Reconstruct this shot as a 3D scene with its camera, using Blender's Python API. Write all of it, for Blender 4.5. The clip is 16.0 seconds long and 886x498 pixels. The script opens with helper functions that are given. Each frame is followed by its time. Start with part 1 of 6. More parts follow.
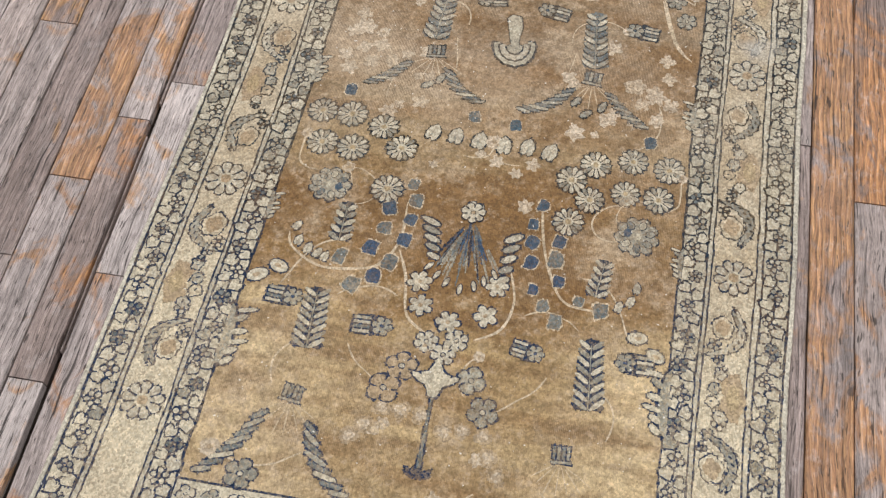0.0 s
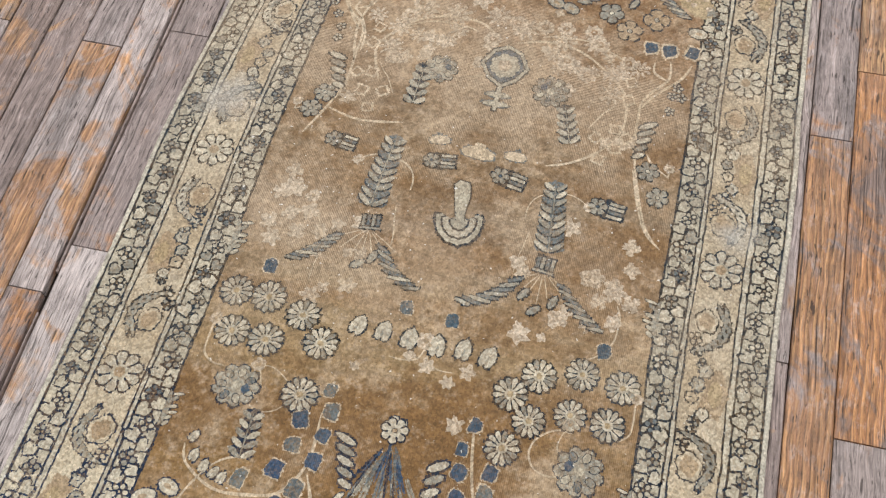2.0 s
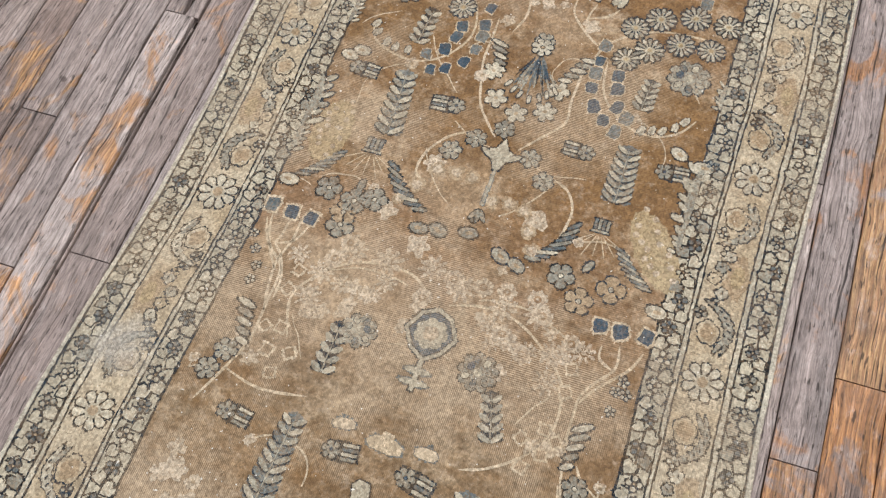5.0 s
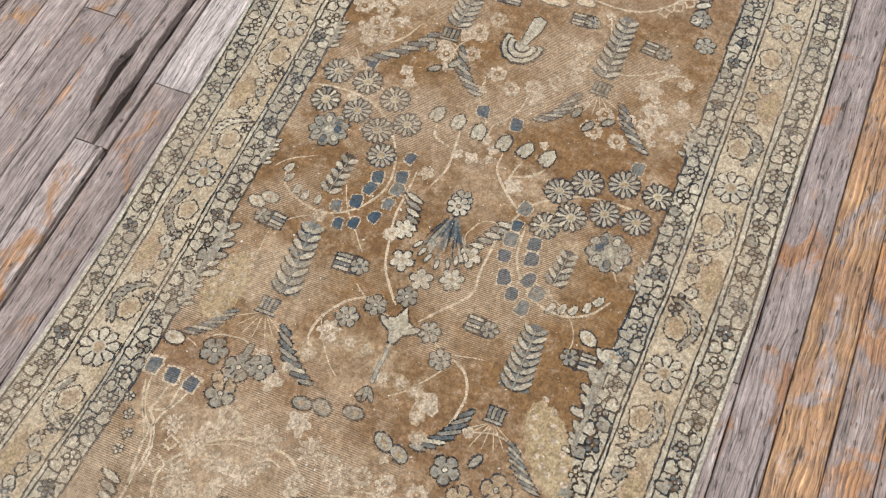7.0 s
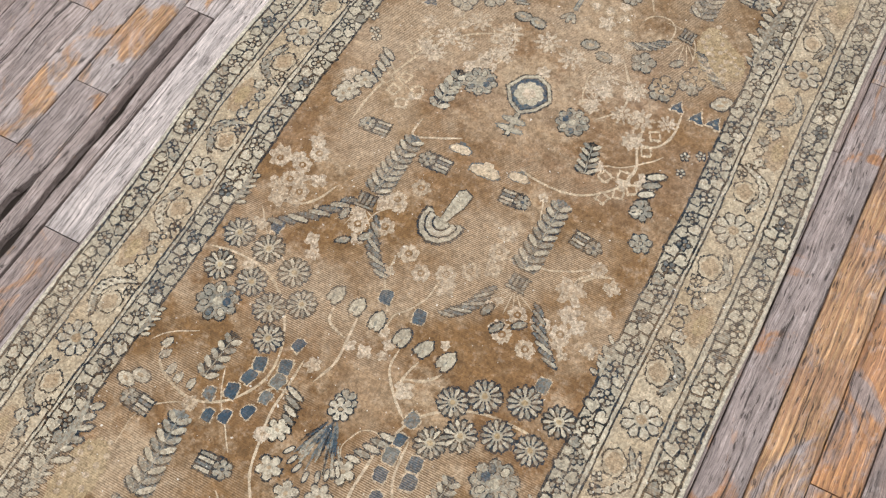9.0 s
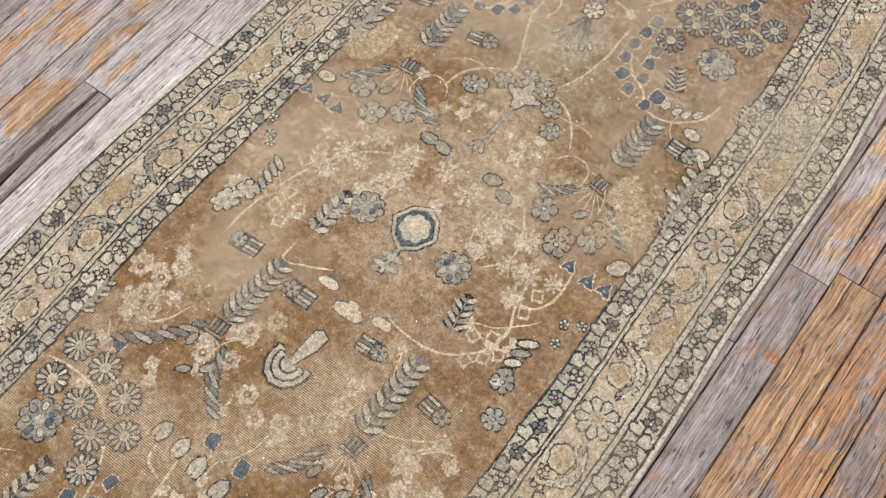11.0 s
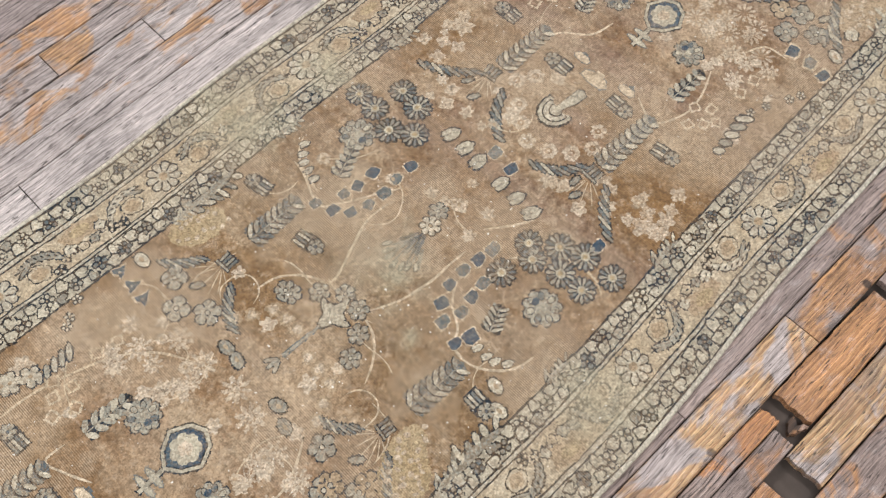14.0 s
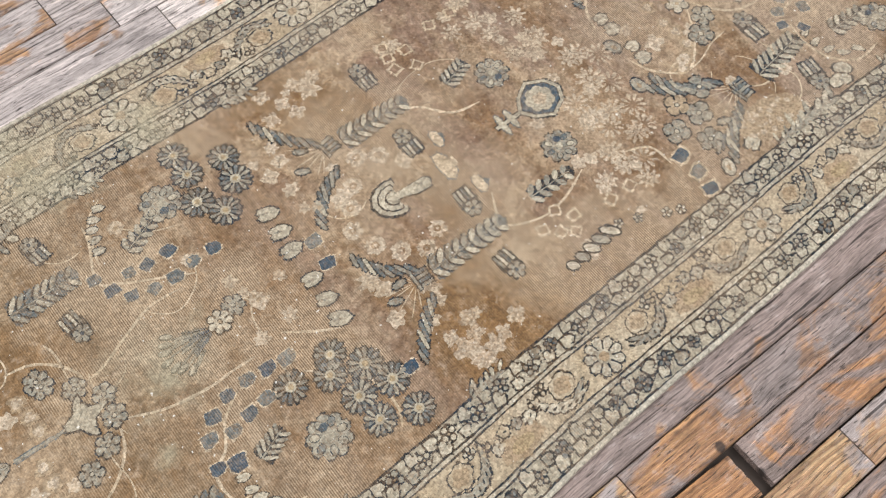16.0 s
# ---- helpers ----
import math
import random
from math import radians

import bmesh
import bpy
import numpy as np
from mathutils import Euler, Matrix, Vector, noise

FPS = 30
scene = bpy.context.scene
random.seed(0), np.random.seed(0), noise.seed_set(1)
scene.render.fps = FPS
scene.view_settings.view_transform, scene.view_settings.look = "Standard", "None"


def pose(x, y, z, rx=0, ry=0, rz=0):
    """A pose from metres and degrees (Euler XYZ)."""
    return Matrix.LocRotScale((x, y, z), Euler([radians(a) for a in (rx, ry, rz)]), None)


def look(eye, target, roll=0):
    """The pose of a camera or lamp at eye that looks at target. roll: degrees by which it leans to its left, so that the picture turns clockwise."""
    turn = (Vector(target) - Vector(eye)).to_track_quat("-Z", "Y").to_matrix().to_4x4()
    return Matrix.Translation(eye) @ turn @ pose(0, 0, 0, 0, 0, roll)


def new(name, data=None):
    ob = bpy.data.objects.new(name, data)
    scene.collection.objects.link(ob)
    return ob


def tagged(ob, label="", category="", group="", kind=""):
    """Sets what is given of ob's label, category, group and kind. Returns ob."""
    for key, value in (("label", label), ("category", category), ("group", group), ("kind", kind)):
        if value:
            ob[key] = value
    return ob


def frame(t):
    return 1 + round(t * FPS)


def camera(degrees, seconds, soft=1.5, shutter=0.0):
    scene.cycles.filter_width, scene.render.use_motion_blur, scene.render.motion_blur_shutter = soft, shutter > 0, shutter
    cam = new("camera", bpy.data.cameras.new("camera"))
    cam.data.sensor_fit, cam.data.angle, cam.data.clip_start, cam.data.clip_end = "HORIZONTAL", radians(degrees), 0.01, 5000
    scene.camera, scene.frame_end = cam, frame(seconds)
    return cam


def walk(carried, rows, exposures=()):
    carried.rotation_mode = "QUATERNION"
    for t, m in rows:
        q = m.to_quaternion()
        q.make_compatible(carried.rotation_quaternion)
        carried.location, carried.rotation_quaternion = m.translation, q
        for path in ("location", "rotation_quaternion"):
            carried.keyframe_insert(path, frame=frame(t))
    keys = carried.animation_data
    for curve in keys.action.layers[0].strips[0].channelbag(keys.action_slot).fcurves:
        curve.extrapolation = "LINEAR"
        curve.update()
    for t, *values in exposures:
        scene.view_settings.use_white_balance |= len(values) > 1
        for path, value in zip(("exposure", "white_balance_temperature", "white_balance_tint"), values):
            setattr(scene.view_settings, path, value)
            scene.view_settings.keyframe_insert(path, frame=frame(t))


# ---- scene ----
cam = camera(45.0, 16.0, soft=1.33)
PATH = [
    (0, (0.183, -0.382, 1.674), (-0.066, 0.594, -0.054), -4.1),
    (0.5, (0.182, -0.279, 1.676), (-0.068, 0.685, -0.058), -3.7),
    (1, (0.194, -0.138, 1.667), (-0.068, 0.808, -0.075), -4.1),
    (1.5, (0.217, 0.001, 1.664), (-0.05, 0.933, -0.085), -4.0),
    (2, (0.247, 0.117, 1.65), (-0.035, 1.042, -0.101), -4.1),
    (2.5, (0.258, 0.22, 1.658), (-0.03, 1.126, -0.102), -3.9),
    (3, (0.273, 0.313, 1.657), (-0.031, 1.209, -0.105), -3.9),
    (3.5, (0.29, 0.425, 1.676), (-0.03, 1.316, -0.087), -4.1),
    (4, (0.299, 0.535, 1.669), (-0.037, 1.421, -0.093), -4.3),
    (4.2, (0.298, 0.575, 1.66), (-0.042, 1.46, -0.101), -4.2),
    (6.3, (0.394, 0.977, 1.707), (-0.028, 1.834, -0.05), -5.6),
    (6.5, (0.401, 1.011, 1.704), (-0.02, 1.879, -0.048), -4.8),
    (7, (0.452, 1.102, 1.698), (0.011, 1.98, -0.044), -4.5),
    (7.5, (0.484, 1.184, 1.705), (0.023, 2.052, -0.037), -4.6),
    (8, (0.502, 1.317, 1.704), (0.023, 2.169, -0.041), -4.5),
    (8.5, (0.502, 1.457, 1.721), (0.014, 2.299, -0.027), -3.7),
    (9, (0.522, 1.593, 1.714), (0.009, 2.42, -0.033), -3.6),
    (9.5, (0.535, 1.755, 1.736), (0.013, 2.533, -0.031), -3.5),
    (9.7, (0.556, 1.776, 1.717), (0.016, 2.579, -0.033), -2.9),
    (11.8, (0.69, 2.31, 1.762), (0.061, 2.954, -0.024), -4.5),
    (12, (0.692, 2.345, 1.783), (0.062, 2.983, -0.005), -4.2),
    (12.5, (0.706, 2.465, 1.812), (0.065, 3.096, 0.025), -3.6),
    (13, (0.713, 2.582, 1.838), (0.064, 3.206, 0.053), -3.1),
    (13.5, (0.729, 2.656, 1.849), (0.064, 3.278, 0.068), -2.8),
    (14, (0.744, 2.754, 1.839), (0.062, 3.369, 0.062), -2.6),
    (14.5, (0.754, 2.88, 1.816), (0.052, 3.488, 0.045), -2.3),
    (15, (0.762, 3.005, 1.794), (0.057, 3.597, 0.019), -1.5),
    (15.5, (0.79, 3.092, 1.713), (0.068, 3.7, -0.05), 0.0),
    (16, (0.791, 3.225, 1.63), (0.053, 3.828, -0.129), 0.7),
]
walk(cam, [(t, look(eye, target, roll)) for t, eye, target, roll in PATH])

# ---- light ----
world = bpy.data.worlds.new("world")
scene.world = world
world.use_nodes = True
world.node_tree.nodes["Background"].inputs["Color"].default_value = (0.9, 0.95, 1.0, 1)
world.node_tree.nodes["Background"].inputs["Strength"].default_value = 0.05


def lamp(x, y, z, sx, sy, watts, colour):
    data = bpy.data.lights.new("added_overhead_lamp", "AREA")
    data.shape, data.size, data.size_y, data.energy, data.color = "RECTANGLE", sx, sy, watts, colour
    ob = new("added_overhead_lamp", data)
    ob.matrix_world = pose(x, y, z)
    return ob


# two unseen rows of soft overhead lamps, added to light the rug evenly
for lx in (-1.6, 1.6):
    for ly in (-0.6, 2.0, 4.6, 7.2):
        lamp(lx, ly, 3.15, 1.4, 0.7, 48, (0.930, 0.955, 1.0))


# ---- materials ----
class Nodes:
    """A short hand for node trees."""

    def __init__(self, name, rough=0.9):
        self.mat = bpy.data.materials.new(name)
        self.mat.use_nodes = True
        self.tree = self.mat.node_tree
        self.bsdf = self.tree.nodes["Principled BSDF"]
        self.bsdf.inputs["Roughness"].default_value = rough
        self.pos = self.add("ShaderNodeNewGeometry").outputs["Position"]

    def add(self, kind, **settings):
        node = self.tree.nodes.new(kind)
        for key, value in settings.items():
            setattr(node, key, value)
        return node

    def put(self, socket, value):
        if isinstance(value, bpy.types.NodeSocket):
            self.tree.links.new(value, socket)
        else:
            socket.default_value = value

    def scaled(self, v, s):
        n = self.add("ShaderNodeVectorMath", operation="MULTIPLY")
        self.put(n.inputs[0], v)
        self.put(n.inputs[1], s)
        return n.outputs[0]

    def moved(self, v, w):
        n = self.add("ShaderNodeVectorMath", operation="ADD")
        self.put(n.inputs[0], v)
        self.put(n.inputs[1], w)
        return n.outputs[0]

    def noise(self, v, scale, detail=3.0, rough=0.55, warp=0.0):
        n = self.add("ShaderNodeTexNoise")
        self.put(n.inputs["Vector"], v)
        n.inputs["Scale"].default_value, n.inputs["Detail"].default_value = scale, detail
        n.inputs["Roughness"].default_value, n.inputs["Distortion"].default_value = rough, warp
        return n.outputs["Fac"]

    def ramp(self, fac, stops):
        n = self.add("ShaderNodeValToRGB")
        e = n.color_ramp.elements
        while len(e) < len(stops):
            e.new(0.5)
        for el, (p, c) in zip(e, stops):
            el.position = p
            el.color = (c, c, c, 1) if isinstance(c, (int, float)) else (*c, 1)
        self.put(n.inputs["Fac"], fac)
        return n.outputs["Color"]

    def mix(self, fac, a, b, how="MIX"):
        n = self.add("ShaderNodeMix", data_type="RGBA", blend_type=how)
        self.put(n.inputs[0], fac)
        self.put(n.inputs[6], a if not isinstance(a, tuple) else (*a, 1))
        self.put(n.inputs[7], b if not isinstance(b, tuple) else (*b, 1))
        return n.outputs[2]

    def math(self, how, a, b=0.0, clamp=False):
        n = self.add("ShaderNodeMath", operation=how, use_clamp=clamp)
        self.put(n.inputs[0], a)
        self.put(n.inputs[1], b)
        return n.outputs[0]

    def axis(self, v, which):
        n = self.add("ShaderNodeSeparateXYZ")
        self.put(n.inputs[0], v)
        return n.outputs[which]

    def finish(self, colour, height=None, strength=0.3, distance=0.001):
        self.put(self.bsdf.inputs["Base Color"], colour)
        if height is not None:
            b = self.add("ShaderNodeBump")
            b.inputs["Strength"].default_value, b.inputs["Distance"].default_value = strength, distance
            self.put(b.inputs["Height"], height)
            self.put(self.bsdf.inputs["Normal"], b.outputs["Normal"])
        return self.mat


class Group(Nodes):
    """The same short hand for a node group with given inputs and outputs."""

    def __init__(self, name, takes, gives):
        self.tree = bpy.data.node_groups.new(name, "ShaderNodeTree")
        for direction, sockets in (("INPUT", takes), ("OUTPUT", gives)):
            for label, kind in sockets:
                self.tree.interface.new_socket(label, in_out=direction, socket_type=kind)
        self.entry, self.exit = self.add("NodeGroupInput"), self.add("NodeGroupOutput")
        self.pos = self.add("ShaderNodeNewGeometry").outputs["Position"]


COLOUR, NUMBER = "NodeSocketColor", "NodeSocketFloat"
# where the pile still stands, and where it has gone: place, size and how far
FRESH = ((0, 0.58, 0.17, 0.75), (0, 1.8, 0.14, 0.5), (0.05, 2.4, 0.2, 0.5), (-0.3, 3.75, 0.1, 0.6), (0.28, 3.79, 0.12, 0.7), (-0.17, 3.08, 0.09, 0.5), (0.26, 3.74, 0.11, 0.6), (-0.27, 2.61, 0.08, 0.5), (0.34, 2.92, 0.09, 0.5), (-0.32, 2.87, 0.09, 0.55), (-0.18, 2.4, 0.12, 0.7), (0.29, 2.49, 0.12, 0.6), (0.2, 2.78, 0.08, 0.4), (-0.29, 2.03, 0.09, 0.6), (0.31, 1.92, 0.12, 0.7), (0.28, 1.76, 0.07, 0.5), (-0.24, 1.7, 0.06, 0.5), (0.25, 1, 0.11, 0.6), (-0.23, 1.12, 0.1, 0.5), (0.02, 0.57, 0.12, 0.6), (-0.37, 0.61, 0.09, 0.6), (0.27, 0.53, 0.09, 0.5))
WORN = ((0.06, 4.12, 0.13, 0.6), (-0.1, 3.72, 0.1, 0.5), (0.01, 2.74, 0.12, 0.55), (0.03, 3.03, 0.11, 0.6), (-0.26, 2.72, 0.1, 0.5), (-0.18, 2.84, 0.12, 0.5), (0.04, 2.95, 0.1, 0.5), (-0.21, 2.6, 0.09, 0.45), (-0.18, 1.46, 0.12, 0.6), (-0.04, 1.69, 0.1, 0.4), (0.04, 2.1, 0.09, 0.45), (0.33, 2.36, 0.07, 0.5), (-0.31, 0.98, 0.1, 0.45), (-0.12, 1.46, 0.12, 0.45), (-0.02, 0.95, 0.09, 0.4), (-0.09, 0.86, 0.07, 0.4))


def rug_ground():
    """The faded field colour: gold at the first end, brown further on, with cross bands, bald patches and dust."""
    n = Group("rug_ground", (), (("Color", COLOUR),))
    along = n.math("DIVIDE", n.axis(n.pos, 1), 5.0)
    base = n.ramp(along, [(0, (0.47, 0.345, 0.185)), (0.07, (0.43, 0.305, 0.150)), (0.098, (0.275, 0.165, 0.065)), (0.13, (0.255, 0.157, 0.064)),
                          (0.165, (0.335, 0.240, 0.132)), (0.2, (0.300, 0.220, 0.145)), (0.235, (0.250, 0.180, 0.108)), (0.27, (0.255, 0.175, 0.107)), (0.31, (0.252, 0.151, 0.084)),
                          (0.335, (0.222, 0.124, 0.058)), (0.37, (0.218, 0.119, 0.052)), (0.41, (0.205, 0.110, 0.046)), (0.48, (0.234, 0.128, 0.060)), (0.515, (0.262, 0.158, 0.085)), (0.58, (0.285, 0.188, 0.120)),
                          (0.63, (0.215, 0.142, 0.076)), (0.71, (0.240, 0.156, 0.102)), (0.79, (0.225, 0.141, 0.096)), (0.85, (0.262, 0.184, 0.134))])
    aside = n.math("ABSOLUTE", n.axis(n.pos, 0))
    sides = n.math("MULTIPLY", n.ramp(aside, [(0.17, 0.0), (0.30, 0.85)]), n.ramp(n.math("ADD", along, n.math("MULTIPLY", n.noise(n.pos, 7.0, 4.0), 0.03)), [(0.09, 1.0), (0.118, 0.0)]))
    base = n.mix(sides, base, (0.64, 0.49, 0.28))
    bands = n.noise(n.scaled(n.pos, (0.8, 5.0, 1.0)), 2.2, 5.0, 0.65, 0.3)
    base = n.mix(n.ramp(bands, [(0.42, 0.0), (0.58, 0.7)]), base, (0.205, 0.112, 0.046))
    mottle = n.noise(n.pos, 70, 4.0, 0.7)
    bald = n.math("ADD", n.noise(n.pos, 5.5, 5.0, 0.62, 0.5), n.math("MULTIPLY", n.math("SUBTRACT", n.noise(n.pos, 34, 4.0, 0.7, 0.6), 0.5), 0.34))
    bald = n.math("ADD", bald, n.math("MULTIPLY", n.math("SUBTRACT", mottle, 0.5), 0.30))
    base = n.mix(n.ramp(bald, [(0.50, 0.0), (0.70, 0.80)]), base, (0.45, 0.335, 0.215))
    thin = n.noise(n.moved(n.pos, (5.0, 3.0, 0.0)), 14, 5.0, 0.7, 0.8)
    base = n.mix(n.ramp(thin, [(0.52, 0.0), (0.70, 0.40)]), base, (0.47, 0.355, 0.235))
    base = n.mix(n.ramp(thin, [(0.30, 0.40), (0.46, 0.0)]), base, (0.17, 0.096, 0.042))
    for x, y, r, much in FRESH:
        away = n.add("ShaderNodeVectorMath", operation="DISTANCE")
        n.put(away.inputs[0], n.scaled(n.pos, (0.55, 1.0, 0.0)))
        away.inputs[1].default_value = (0.55 * x, y, 0.0)
        edge = n.math("ADD", n.math("DIVIDE", away.outputs["Value"], r), n.math("MULTIPLY", n.math("SUBTRACT", bald, 0.5), 2.2))
        base = n.mix(n.math("MULTIPLY", n.ramp(edge, [(0.60, 1.0), (1.0, 0.0)]), much), base, (0.205, 0.112, 0.043))
    for x, y, r, much in WORN:
        away = n.add("ShaderNodeVectorMath", operation="DISTANCE")
        n.put(away.inputs[0], n.pos)
        away.inputs[1].default_value = (x, y, 0.0075)
        edge = n.math("ADD", n.math("DIVIDE", away.outputs["Value"], r), n.math("MULTIPLY", n.math("SUBTRACT", thin, 0.5), 3.0))
        base = n.mix(n.math("MULTIPLY", n.ramp(edge, [(0.45, 1.0), (1.05, 0.0)]), much), base, (0.44, 0.325, 0.21))
    # weft rows where the wool took the dye unevenly
    abrash = n.noise(n.scaled(n.pos, (0.35, 1.0, 1.0)), 46, 3.0, 0.6, 0.3)
    base = n.mix(1.0, base, n.ramp(abrash, [(0.32, 0.84), (0.50, 1.0), (0.68, 1.17)]), "MULTIPLY")
    base = n.mix(n.ramp(mottle, [(0.34, 0.42), (0.50, 0.0)]), base, (0.14, 0.082, 0.042))
    n.put(n.exit.inputs[0], n.mix(n.ramp(mottle, [(0.53, 0.0), (0.71, 0.42)]), base, (0.50, 0.39, 0.285)))
    return n.tree


GROUND = rug_ground()


SAGE, ASH = (0.36, 0.325, 0.225), (0.42, 0.39, 0.34)
BARE = ((0.46, 3.37, 0.22, SAGE), (-0.47, 3.30, 0.28, SAGE), (-0.44, 3.52, 0.16, SAGE), (-0.01, 3.29, 0.215, SAGE), (0.129, 3.219, 0.07, SAGE), (-0.50, 1.22, 0.16, ASH), (0.48, 1.12, 0.10, ASH))


def rug_wear():
    """What wear does to any wool of the rug: bare patches, threads that show, grit, knots and lint."""
    n = Group("rug_wear", (("Color", COLOUR), ("Threads", NUMBER), ("Knots", NUMBER)), (("Color", COLOUR), ("Height", NUMBER)))
    tone, strong, speck = n.entry.outputs[0], n.entry.outputs[1], n.entry.outputs[2]
    ragged_edge = n.math("MULTIPLY", n.noise(n.pos, 22, 5.0, 0.7), 1.1)
    for x, y, r, bare in BARE:
        away = n.add("ShaderNodeVectorMath", operation="DISTANCE")
        n.put(away.inputs[0], n.pos)
        away.inputs[1].default_value = (x, y, 0.008)
        edge = n.math("ADD", n.math("DIVIDE", away.outputs["Value"], r), ragged_edge)
        tone = n.mix(n.ramp(edge, [(0.60, 0.72), (1.05, 0.0)]), tone, bare)
    waves = []
    for axis, scale in (("Y", 84.0), ("X", 100.0)):
        w = n.add("ShaderNodeTexWave", wave_type="BANDS", bands_direction=axis, wave_profile="SIN")
        n.put(w.inputs["Vector"], n.pos)
        w.inputs["Scale"].default_value = scale
        w.inputs["Distortion"].default_value, w.inputs["Detail"].default_value, w.inputs["Detail Scale"].default_value = 1.0, 2.0, 0.15
        waves.append(w.outputs["Fac"])
    along = n.math("DIVIDE", n.axis(n.pos, 1), 5.0)
    turn = n.ramp(n.math("ADD", along, n.math("MULTIPLY", n.noise(n.pos, 4.0), 0.06)), [(0.28, 0.0), (0.32, 1.0)])
    thread = n.mix(turn, waves[1], waves[0])
    where = n.ramp(n.noise(n.moved(n.pos, (9.0, 1.0, 0.0)), 3.6, 4.0, 0.6), [(0.47, 0.05), (0.60, 1.0)])
    gone = n.ramp(n.math("ADD", along, n.math("MULTIPLY", n.noise(n.pos, 5.0, 5.0, 0.65), 0.42)), [(0.83, 0.0), (0.87, 0.36), (0.91, 0.36), (0.94, 0.0)])
    where = n.math("ADD", where, gone, clamp=True)
    where = n.math("MULTIPLY", where, n.ramp(along, [(0.15, 0.2), (0.21, 1.0)]))
    shut = n.math("MULTIPLY", n.math("MULTIPLY", n.math("SUBTRACT", 1.0, thread), where), n.math("MULTIPLY", strong, 0.55))
    tone = n.mix(shut, tone, (0.13, 0.082, 0.048))
    tone = n.mix(n.math("MULTIPLY", n.math("MULTIPLY", thread, where), strong), tone, (0.54, 0.42, 0.29))
    grit = n.noise(n.pos, 95, 5.0, 0.75)
    tone = n.mix(1.0, tone, n.ramp(grit, [(0.28, 0.74), (0.50, 0.98), (0.72, 1.24)]), "MULTIPLY")
    knots = n.add("ShaderNodeTexVoronoi", feature="F1")
    n.put(knots.inputs["Vector"], n.scaled(n.pos, (1.0, 0.8, 1.0)))
    knots.inputs["Scale"].default_value = 330.0
    span = n.math("MULTIPLY", n.math("SUBTRACT", n.axis(knots.outputs["Color"], 0), 0.5), speck)
    grey = n.add("ShaderNodeCombineXYZ")
    for k in range(3):
        n.put(grey.inputs[k], n.math("ADD", span, 0.985))
    tone = n.mix(1.0, tone, grey.outputs[0], "MULTIPLY")
    lint = n.noise(n.moved(n.pos, (4.0, 2.0, 0.0)), 130, 1.0, 0.5)
    tone = n.mix(n.ramp(lint, [(0.755, 0.0), (0.775, 0.8)]), tone, (0.8, 0.76, 0.68))
    n.put(n.exit.inputs[0], tone)
    n.put(n.exit.inputs[1], n.math("ADD", n.math("MULTIPLY", thread, 0.4), n.noise(n.pos, 300, 3.0)))
    return n.tree


def rug_fade():
    """How far a wool has worn down to the field colour, knot by knot."""
    n = Group("rug_fade", (), (("Fac", NUMBER), ("Blend", NUMBER)))
    fade = n.noise(n.moved(n.pos, (3.1, 7.7, 0.0)), 4.0, 5.0, 0.65, 0.5)
    fine = n.noise(n.pos, 120, 2.0, 0.6)
    cell = n.add("ShaderNodeTexVoronoi", feature="F1")
    n.put(cell.inputs["Vector"], n.pos)
    cell.inputs["Scale"].default_value = 300.0
    fade = n.math("ADD", fade, n.math("MULTIPLY", n.math("SUBTRACT", fine, 0.5), 0.7))
    fade = n.math("ADD", fade, n.math("MULTIPLY", n.math("SUBTRACT", n.axis(cell.outputs["Color"], 1), 0.5), 0.62))
    n.put(n.exit.inputs[0], n.ramp(fade, [(0.36, 0.0), (0.70, 1.0)]))
    n.put(n.exit.inputs[1], n.ramp(n.noise(n.pos, 9.0, 3.0), [(0.375, 0.0), (0.625, 1.0)]))
    return n.tree


WEAR, FADE = rug_wear(), rug_fade()


def pile(name, colour=None, second=None, worn=0.3, first=None):
    """Knotted wool, worn unevenly towards the field colour, with the rows of knots showing."""
    n = Nodes(name, 0.9)
    n.bsdf.inputs["Specular IOR Level"].default_value = 0.15
    n.bsdf.inputs["Sheen Weight"].default_value, n.bsdf.inputs["Sheen Roughness"].default_value = 0.30, 0.4
    ground = n.add("ShaderNodeGroup", node_tree=GROUND).outputs[0]
    if colour is None:
        tone = ground
    else:
        fade = n.add("ShaderNodeGroup", node_tree=FADE)
        tone = n.mix(fade.outputs[1], colour, second or colour)
        if first:
            tone = n.mix(n.ramp(n.math("DIVIDE", n.axis(n.pos, 1), 5.0), [(0.07, 0.75), (0.15, 0.0)]), tone, first)
        tone = n.mix(n.math("MULTIPLY", fade.outputs[0], worn), tone, ground)
    wear = n.add("ShaderNodeGroup", node_tree=WEAR)
    n.put(wear.inputs[0], tone)
    wear.inputs[1].default_value, wear.inputs[2].default_value = (0.80, 0.46) if colour is None else (0.36, 0.60)
    return n.finish(wear.outputs[0], wear.outputs[1], 0.5, 0.0008)


